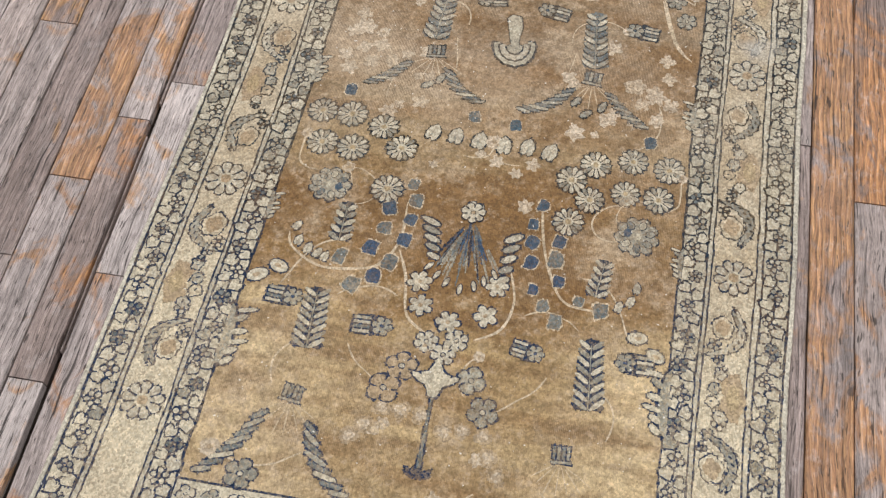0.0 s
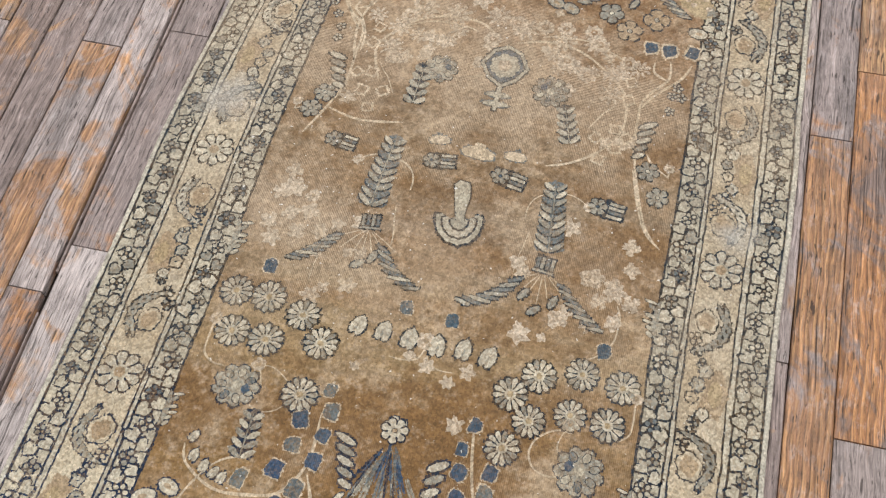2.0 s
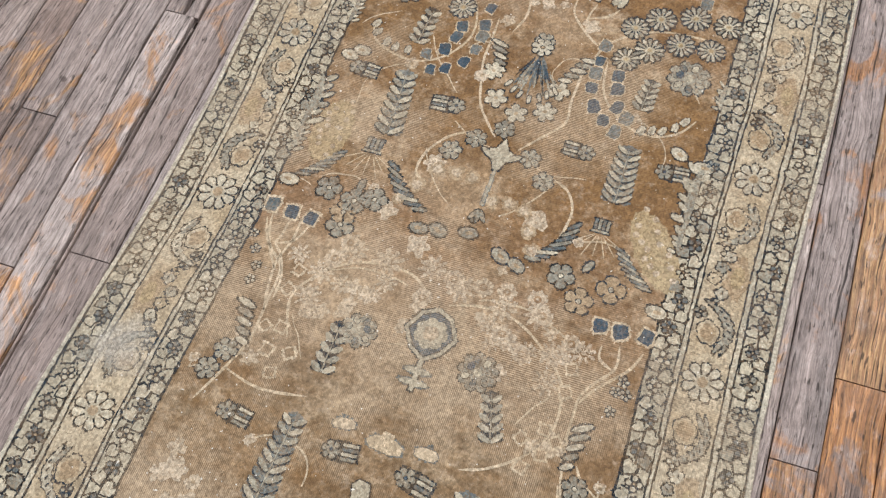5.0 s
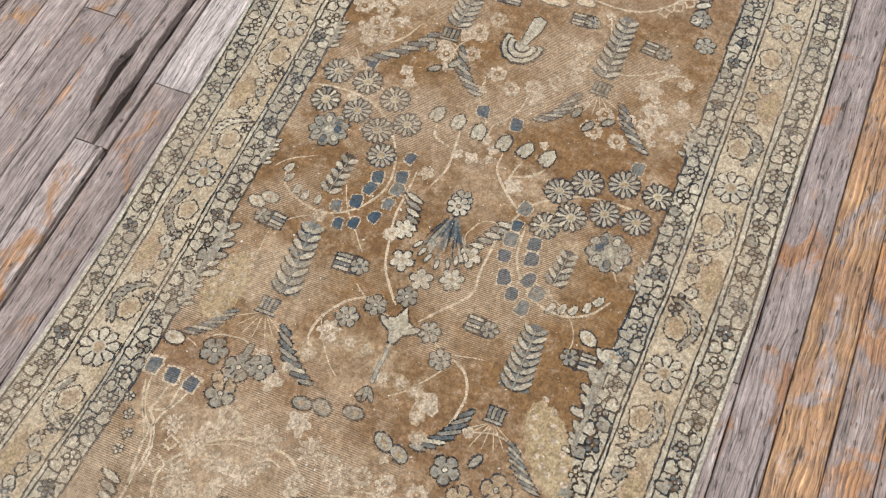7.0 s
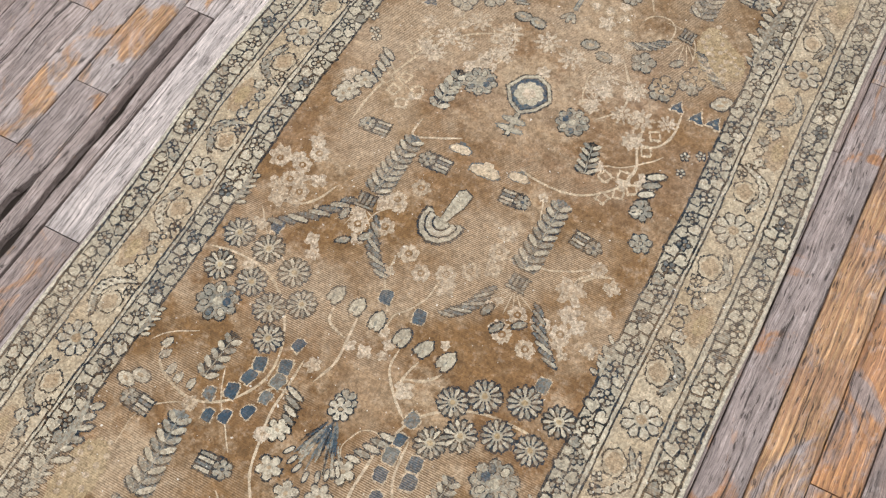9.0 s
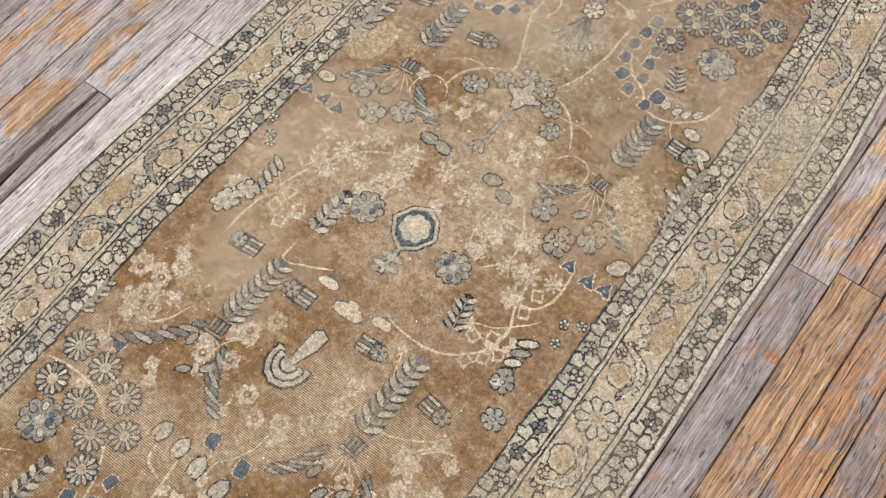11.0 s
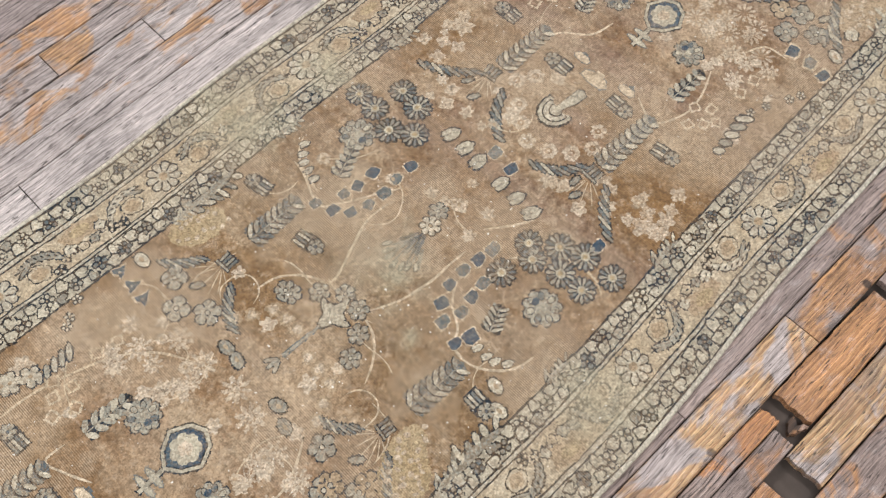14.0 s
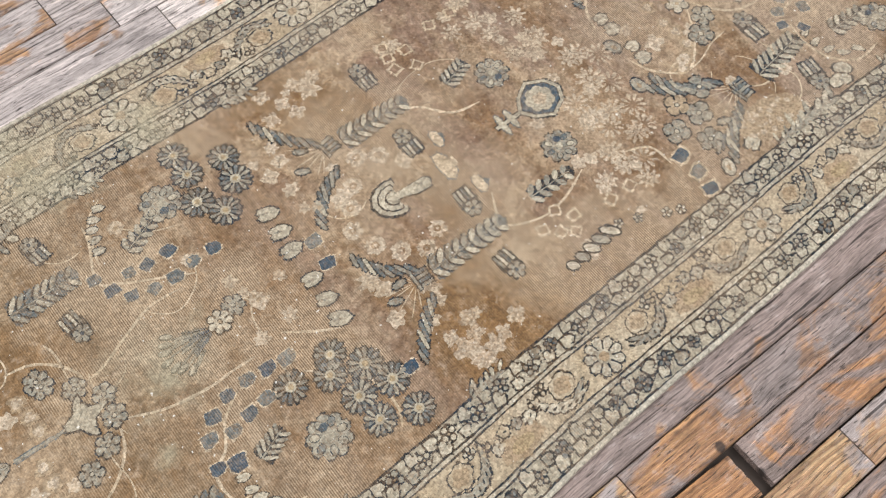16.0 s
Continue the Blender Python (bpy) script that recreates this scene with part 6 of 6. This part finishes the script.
def side_border(s, roses, seed):
    rng = random.Random(seed)
    for a, b in zip(roses, roses[1:]):
        layers, turn = rosette(0.0375 * rng.uniform(0.95, 1.06)), rng.uniform(0, 1)
        flower = weave("rosette", [layers[0]] + layers[-2:], s * MID, a, turn, 1, s)
        for leaf in layers[1:-2]:
            weave("petal", [leaf], s * MID, a, turn, 1, s, under=flower)
        d = b - a
        for k, m in ((0.235, 1), (0.765, -1)):
            y = a + k * d
            bend = rng.uniform(0.5, 0.8)
            weave("oval_bud", [(DARK, 1, scallop(0.0225, 5, 0.15)), (MAIN, 2, scallop(0.0200, 5, 0.15)), (TAN, 3, scallop(0.0150, 4, 0.2))], s * (MID - 0.010), y - m * 0.006, 0.3, rng.uniform(0.9, 1.1), s, tall=1.2)
            leaf = serrated(0.110, 0.024, bend)
            weave("toothed_leaf", [(DARK, 1, leaf), (MOSS if rng.random() < 0.7 else CREAM, 2, [(0.90 * x, 0.76 * y + 0.0010) for x, y in leaf])] + [(DARK, 3, ring(0.013 * q, 0.0012 * q * q + 0.001, 0.0048, 0.0018, 6, 0.7)) for q in range(-3, 4)], s * (MID + 0.020), y + m * 0.018, math.pi / 2 + m * 0.45, 1.0, s)
            weave("small_leaf", blade(0, 0, 0.045, 0.010, 0.0, MOSS), s * (MID + 0.004), y - m * 0.042, m * 1.1, 1, s)
            for j in range(3):
                weave("small_blossom", cross_flower(rng.uniform(0.011, 0.0145), rng.choice((3, 4)), rng.choice((CREAM, MOSS, MAIN)), rng.random() * 3), s * (MID - 0.026 + 0.010 * j + rng.uniform(-0.005, 0.005)), y + m * (0.028 + 0.022 * j), rng.random(), 1, s)
        y = a + 0.5 * d
        weave("gold_lozenge", [(TAN, 1, [(-0.022, -0.035), (0.014, -0.045), (0.028, 0.0), (0.014, 0.045), (-0.022, 0.035), (-0.012, 0.0)]), (GOLD, 2, ring(0.006, 0, 0.012, 0.024, 8))], s * (MID + 0.012), y, 0, 1, s)
        for j in range(4):
            square = [(-0.012, -0.009), (0.004, -0.012), (0.013, -0.004), (0.009, 0.010), (-0.008, 0.011)]
            weave("small_blossom", [(DARK, 1, square), ((CREAM, MAIN, MOSS, CREAM)[j], 2, [(0.80 * p, 0.78 * q) for p, q in square]), (DARK, 3, ring(0.002, 0, 0.004, 0.0012, 6, 0.8))], s * (MID - 0.022 + 0.012 * abs(j - 1.5) + rng.uniform(-0.005, 0.005)), y + 0.025 * (j - 1.5), rng.random() * 3, rng.uniform(0.9, 1.15), s)


side_border(1, ROSES_R, 3)
side_border(-1, ROSES_L, 4)


def guard(s, x, w, seed, ya, yb):
    """A guard band: small flowers, each a part, between pairs of outlined leaves on forked stems, joined in one part."""
    rng = random.Random(seed)
    v, f, slots, mats = [], [], [], [DARK, CREAM, MOSS, TEAL, TAN, GUARD]

    def add(wool, layer, pts, cx, cy, turn, size):
        c, sn = math.cos(turn), math.sin(turn)
        i = len(v)
        pts = ragged([(px * size, py * size) for px, py in pts], 0.0026, 0.0007, len(f))
        pts = [(cx + c * px - sn * py, cy + sn * px + c * py) for px, py in pts]
        pts = knotted(pts) if layer == 1 else pts
        v.extend(warp(px, py, LAYER * layer + 0.0003) for px, py in pts)
        f.append(list(range(i, i + len(pts))))
        slots.append(mats.index(wool))

    y, side = ya, 1
    tulip = [(0.0, -1.0), (0.45, -0.55), (0.95, -0.1), (0.80, 0.55), (0.45, 0.95), (0.15, 0.50), (-0.25, 0.85), (-0.75, 0.80), (-0.95, 0.15), (-0.55, -0.45)]
    while y < yb:
        cx = x + side * 0.08 * w + rng.uniform(-0.001, 0.001)
        r = 0.345 * w * rng.uniform(0.85, 1.1)
        fill = rng.choice((TEAL, MOSS, TEAL, MOSS, CREAM, GUARD))
        weave("guard_flower", cross_flower(r, rng.choice((4, 4, 5)), fill, rng.random() * 3), cx, y, 0.0, 1.0, 1, jitter=0.0009)
        yy = y + rng.uniform(0.028, 0.034)
        for q in (-1, 1):
            turn = q * rng.uniform(0.4, 1.0) * side + rng.uniform(-0.2, 0.2)
            size = 0.265 * w * rng.uniform(0.88, 1.15)
            px, py = x + q * 0.235 * w, yy + q * side * 0.007
            add(DARK, 1, [(1.33 * a, 1.30 * b) for a, b in tulip], px, py, turn, size)
            add(rng.choice((CREAM, CREAM, GUARD, GUARD, CREAM, MOSS)), 2, tulip, px, py, turn, size * 0.97)
            stem = q * rng.uniform(0.5, 1.1)
            add(DARK, 1, [(-0.0012, -0.013), (0.0012, -0.013), (0.0014, 0.011), (-0.0010, 0.011)], x + q * 0.27 * w, y + q * side * 0.010 + rng.uniform(-0.004, 0.004), stem, 1)
        side = -side
        y += rng.uniform(0.053, 0.061)
    return tagged(mesh_object("guard_foliage", v, f, mats, rug, slots), "small outlined cream leaves", kind="stuff")


for s in (-1, 1):
    guard(s, s * 0.5 * (G_OUT + G_LINE), 0.046, 20 + s, YS + 0.02, YE - 0.02)
    guard(s, s * 0.5 * (G_IN + F_IN), 0.046, 30 + s, YS + 0.03, YE - 0.02)


# toothed corner leaves that reach from the inner guard into the field
def reach(s, y, size, seed, wool=MOSS):
    rng = random.Random(seed)
    spine = [(0.006, -0.060), (-0.006, -0.052), (-0.016, -0.02), (-0.014, 0.02), (-0.004, 0.052), (0.006, 0.060)]
    layers = [(DARK, 1, spine), (wool, 2, [(0.70 * a + 0.001, 0.9 * b) for a, b in spine])]
    for k in range(6):
        leaf = blade(-0.004, -0.050 + 0.018 * k, rng.uniform(0.020, 0.034), rng.uniform(0.010, 0.014), math.pi - rng.uniform(0.2, 0.9), rng.choice((wool, GUARD, CREAM)), 2)
        layers += [(leaf[0][0], 1, leaf[0][2]), (leaf[1][0], 3, leaf[1][2])]
    weave("edge_leaf", layers, s * F_IN, y, 0, size, s)


for number, rows in enumerate(UNITS):
    for s in (-1, 1):
        for u, size in ((0.33, 1.15), (0.60, 0.6), (0.93, 0.7), (0.24, 0.7)):
            y = table(u, rows)
            if u == 0.24 and number == 0:
                continue
            reach(s, y, size, number * 7 + s)

# the end border, turned across the rug
v, f = [], []
for j in range(25):
    x = -F_IN + 2 * F_IN * j / 24
    v += [warp(x, YS, 0.0004), warp(x, END, 0.0004)]
for j in range(24):
    f.append((2 * j, 2 * j + 2, 2 * j + 3, 2 * j + 1))
mesh_object("end_border", v, f, [GUARD], rug, None, "cream floral end border")
for y, h in ((END, 0.004), (END - 0.046, 0.003)):
    v, f = [], []
    for j in range(70):
        x = -F_IN + 2 * F_IN * j / 70
        i = len(v)
        v += [warp(x, y, 0.0009), warp(x + 0.0104, y, 0.0009), warp(x + 0.0104, y + h, 0.0009), warp(x, y + h, 0.0009)]
        f.append((i, i + 1, i + 2, i + 3))
    mesh_object("end_line", v, f, [DARK], rug)
for j in range(19):
    weave("small_blossom", lobed(0.0165, 4, (CREAM, MOSS)[j % 2]), -0.35 + 0.039 * j, END - 0.022, j)

# ---- the boards ----
LEFT = (-0.588, -0.672, -0.752, -0.838, -0.918, -1.003, -1.087, -1.17, -1.255, -1.34, -1.42)
RIGHT = (0.588, 0.666, 0.753, 0.832, 0.915, 1.0, 1.083, 1.167, 1.25, 1.335, 1.42)


def board(x0, x1, y0, y1, colour, seed, gap=0.0017, sink=0.0, left=None, right=None, torn=(0.0, 0.0)):
    """One floor board with eased, worn edges; left and right bend its sides where it has split, torn frays its ends."""
    rng = random.Random(seed)
    n = max(2, round((y1 - y0) / (0.02 if left or right else 0.06)))
    cols = 9 if max(torn) > 0 else 1
    v, f = [], []
    sink += rng.uniform(-0.0012, 0.0004)
    teeth = [[rng.uniform(-1, 0.4) * t for _ in range(cols + 5)] for t in torn]
    for i in range(n + 1):
        t = i / n
        y = y0 + 0.0012 + (y1 - y0 - 0.0024) * t
        ea, eb = gap * rng.uniform(0.5, 1.3), gap * rng.uniform(0.5, 1.3)
        a, b = x0 + ea + (left(t) if left else 0), x1 - eb + (right(t) if right else 0)
        e = min(0.0022, (b - a) / 3)
        side = [(a, -0.02), (a, -0.0022)] + [(a + e + (b - a - 2 * e) * k / cols, 0.0) for k in range(cols + 1)] + [(b, -0.0022), (b, -0.02)]
        for k, (x, z) in enumerate(side):
            dy = -teeth[0][min(k, cols + 4)] if i == 0 else teeth[1][min(k, cols + 4)] if i == n else 0
            v.append((x, y + dy, z - sink - (0.001 if i in (0, n) and z > -0.001 else 0)))
    m = cols + 5
    for i in range(n):
        for k in range(m - 1):
            a = m * i + k
            f.append((a, a + 1, a + m + 1, a + m))
    for row in (0, n):
        for k in range(m - 1):
            a = m * row + k
            w = len(v)
            v += [(v[a][0], v[a][1], -0.02 - sink), (v[a + 1][0], v[a + 1][1], -0.02 - sink)]
            f.append((a, a + 1, w + 1, w) if row else (a + 1, a, w, w + 1))
    ob = mesh_object("board", v, f, [WOOD], floor)
    ob.color = (*colour[:3], colour[3] if len(colour) > 3 else rng.uniform(0.25, 0.75))
    return ob


def split_board(x0, x1, y0, y1, at, width, colour, seed):
    """A board that has cracked lengthwise into two ragged pieces."""
    xm = x0 + (x1 - x0) * at

    def edge(t):
        return 0.010 * noise.noise((t * 3.0, seed, 0)) + 0.003 * noise.noise((t * 14.0, seed, 2))

    def open_by(t):
        return width * (0.25 + 0.9 * abs(noise.noise((t * 4.0, seed, 5)))) * min(1.0, 5 * t + 0.2, 5 * (1 - t) + 0.2)

    board(x0, xm, y0, y1, colour, seed, right=lambda t: edge(t) - open_by(t))
    board(xm, x1, y0, y1, colour, seed + 1, sink=0.0015, left=lambda t: edge(t) + open_by(t) * 0.6)


def column(x0, x1, cuts, tones, seed, gap=0.0017):
    rng = random.Random(seed)
    for i, (a, b) in enumerate(zip(cuts, cuts[1:])):
        tone = tones[i] if i < len(tones) and tones[i] else (rng.uniform(0.3, 0.5), rng.uniform(0.0, 0.35), rng.uniform(0.0, 0.5))
        board(x0, x1, a, b, tone, seed * 31 + i, gap)


GREY, DUN, WHITE, ORANGE, BRIGHT, BROWN, RUST = (0.36, 0.12, 0.1), (0.42, 0.05, 0.45), (0.33, 1.0, 0.0), (0.50, 0.10, 0.35), (0.58, 0.15, 0.2), (0.40, 0.0, 0.6), (0.46, 0.0, 0.45)
column(LEFT[1], LEFT[0], (-0.6, 0.411, 0.856, 1.36, 2.10, 2.885, 3.681, 4.6), ((0.46, 0.25, 0.3, 0.1), (0.44, 0.50, 0.25, 0.6), (0.42, 0.1, 0.35), (0.40, 0.1, 0.4), WHITE, (0.38, 0.8, 0.0), (0.40, 0.8, 0.0)), 1)
column(LEFT[2], LEFT[1] - 0.012, (-0.7, 0.19, 0.756, 1.924), ((0.40, 0.5, 0.2), (0.44, 0.05, 0.5, 0.1), (0.46, 0.30, 0.15, 0.4)), 2)
split_board(LEFT[2], LEFT[1] - 0.005, 1.924, 2.667, 0.55, 0.022, (0.34, 0.12, 0.3), 21)
column(LEFT[2], LEFT[1], (2.667, 3.60, 4.7), ((0.42, 0.55, 0.1), (0.44, 0.7, 0.0)), 22)
for i, (a, b, q) in enumerate(((0.25, 0.72, 0.004), (0.80, 1.45, 0.0052), (1.45, 1.90, 0.0045))):
    board(LEFT[1] - 0.0085, LEFT[1] - 0.0085 + q, a, b, (0.3, 0.1, 0.5), 500 + i, 0.0003, 0.002)
column(LEFT[3], LEFT[2], (-0.9, 0.602, 1.30), ((0.44, 0.35, 0.25), (0.55, 0.30, 0.3, 0.35)), 3)


def bitten(t):
    """The jagged bite out of a board's edge where it has rotted through."""
    u = (1.30 + 1.104 * t - 2.09) / 0.105
    return -(0.019 + 0.008 * noise.noise((t * 40.0, 3, 1))) * math.sqrt(max(0.0, 1 - u * u)) - 0.004 * max(0.0, noise.noise((t * 9.0, 5, 1)))


board(LEFT[3], LEFT[2], 1.30, 2.404, (0.40, 0.15, 0.2), 31, right=bitten)
column(LEFT[3], LEFT[2], (2.404, 3.32, 3.504, 4.5), ((0.47, 0.45, 0.1), (0.46, 0.8, 0.0), (0.45, 0.5, 0.1)), 32)
column(LEFT[4], LEFT[3], (-1.0, 0.42, 1.618, 2.223, 3.102, 4.3), ((0.42, 0.15, 0.4), (0.40, 0.05, 0.45), (0.44, 0.1, 0.3), (0.47, 0.3, 0.25), (0.50, 0.3, 0.2)), 4)
column(LEFT[5], LEFT[4], (-1.2, 0.972, 1.9, 2.567, 3.6, 4.6), ((0.40, 0.25, 0.4), (0.46, 0.0, 0.55), GREY, (0.50, 0.2, 0.2), (0.42, 0.2, 0.3)), 5)
for i in range(5, 10):
    rng = random.Random(60 + i)
    cuts = [-2.0 + rng.random()]
    while cuts[-1] < 5:
        cuts.append(cuts[-1] + rng.uniform(0.6, 1.3))
    column(LEFT[i + 1], LEFT[i], cuts, [], 70 + i)
column(RIGHT[0] - 0.084, RIGHT[0], (-0.6, 0.9, 1.9, 2.939, 3.458, 4.9), (DUN, (0.38, 0.2, 0.4), (0.40, 0.1, 0.3), (0.34, 0.05, 0.5), (0.38, 0.05, 0.45)), 11)
column(RIGHT[0], RIGHT[1], (-0.6, 1.367, 3.130, 3.745, 5.0), ((0.57, 0.10, 0.4, 0.3), (0.43, 0.15, 0.25, 0.05), (0.54, 0.30, 0.1, 0.95), (0.50, 0.15, 0.45, 0.35)), 12, 0.0011)
column(RIGHT[1], RIGHT[2], (-0.6, 0.787, 1.534, 3.164), ((0.46, 0.25, 0.5, 0.2), (0.55, 0.0, 0.7, 0.1), (0.63, 0.15, 0.2, 0.62)), 13, 0.0011)
board(RIGHT[1], 0.708, 3.164, 3.574, (0.50, 0.05, 0.55, 0.0), 131, torn=(0.0, 0.006))
board(0.708, RIGHT[2], 3.164, 3.556, (0.50, 0.05, 0.55, 0.1), 132, sink=0.0008, torn=(0.0, 0.003))
board(RIGHT[1], RIGHT[2], 3.608, 3.906, (0.68, 0.0, 0.6, 0.25), 14, 0.003, sink=0.003, left=lambda t: 0.007 * max(0.0, t - 0.3), torn=(0.005, 0.002))
column(RIGHT[1], RIGHT[2], (3.927, 5.0), ((0.47, 0.05, 0.55, 0.2),), 15)
column(RIGHT[2], RIGHT[3], (-0.6, 1.1, 2.30, 3.468), ((0.52, 0.0, 0.6, 0.1), (0.52, 0.1, 0.5, 0.2), (0.56, 0.05, 0.5, 0.15)), 16, 0.0011)
board(RIGHT[2], RIGHT[3], 3.530, 4.075, (0.60, 0.35, 0.1, 1.0), 171, torn=(0.003, 0.0))
column(RIGHT[2], RIGHT[3], (4.075, 5.0), ((0.50, 0.3, 0.2, 0.9),), 17)
column(RIGHT[3], RIGHT[4], (-0.6, 0.7, 2.0, 3.35, 5.0), (BROWN, DUN, RUST, RUST), 18)
for i in range(4, 10):
    rng = random.Random(80 + i)
    cuts = [-2.0 + rng.random()]
    while cuts[-1] < 5:
        cuts.append(cuts[-1] + rng.uniform(0.6, 1.3))
    column(RIGHT[i], RIGHT[i + 1], cuts, [RUST, BROWN, ORANGE] * 3, 90 + i)
# chips in the hole
chip_tone = (0.8, 0.0, 0.6, 0.1)
for cx, cy, w, l, turn in ((0.728, 3.588, 0.016, 0.034, 0.7), (0.742, 3.598, 0.009, 0.024, -0.5), (0.700, 3.574, 0.006, 0.018, 1.3)):
    v, f = [], []
    pts = ragged([(-w / 2, -l / 2), (w / 2, -0.4 * l), (0.4 * w, 0.3 * l), (0.1 * w, l / 2), (-0.5 * w, 0.2 * l)], 0.006, 0.0015, round(cx * 1000))
    for z in (-0.029, -0.012):
        v += [(cx + math.cos(turn) * a - math.sin(turn) * b, cy + math.sin(turn) * a + math.cos(turn) * b, z + 0.1 * a) for a, b in pts]
    k = len(pts)
    f = [list(range(k - 1, -1, -1)), list(range(k, 2 * k))] + [(i, (i + 1) % k, k + (i + 1) % k, k + i) for i in range(k)]
    chip = tagged(mesh_object("wood_chip", v, f, [WOOD]), "broken rusty brown wood chip lying in the floor hole", "wood chip", "chips in the floor hole")
    chip.color = chip_tone
# boards under the rug and beyond the strips that show
for i in range(14):
    column(LEFT[0] + 0.0780 * i, LEFT[0] + 0.0780 * (i + 1), (-2.0, -0.4, 0.9 + 0.03 * i, 2.6 - 0.04 * i, 4.4, 6.2), [], 120 + i)
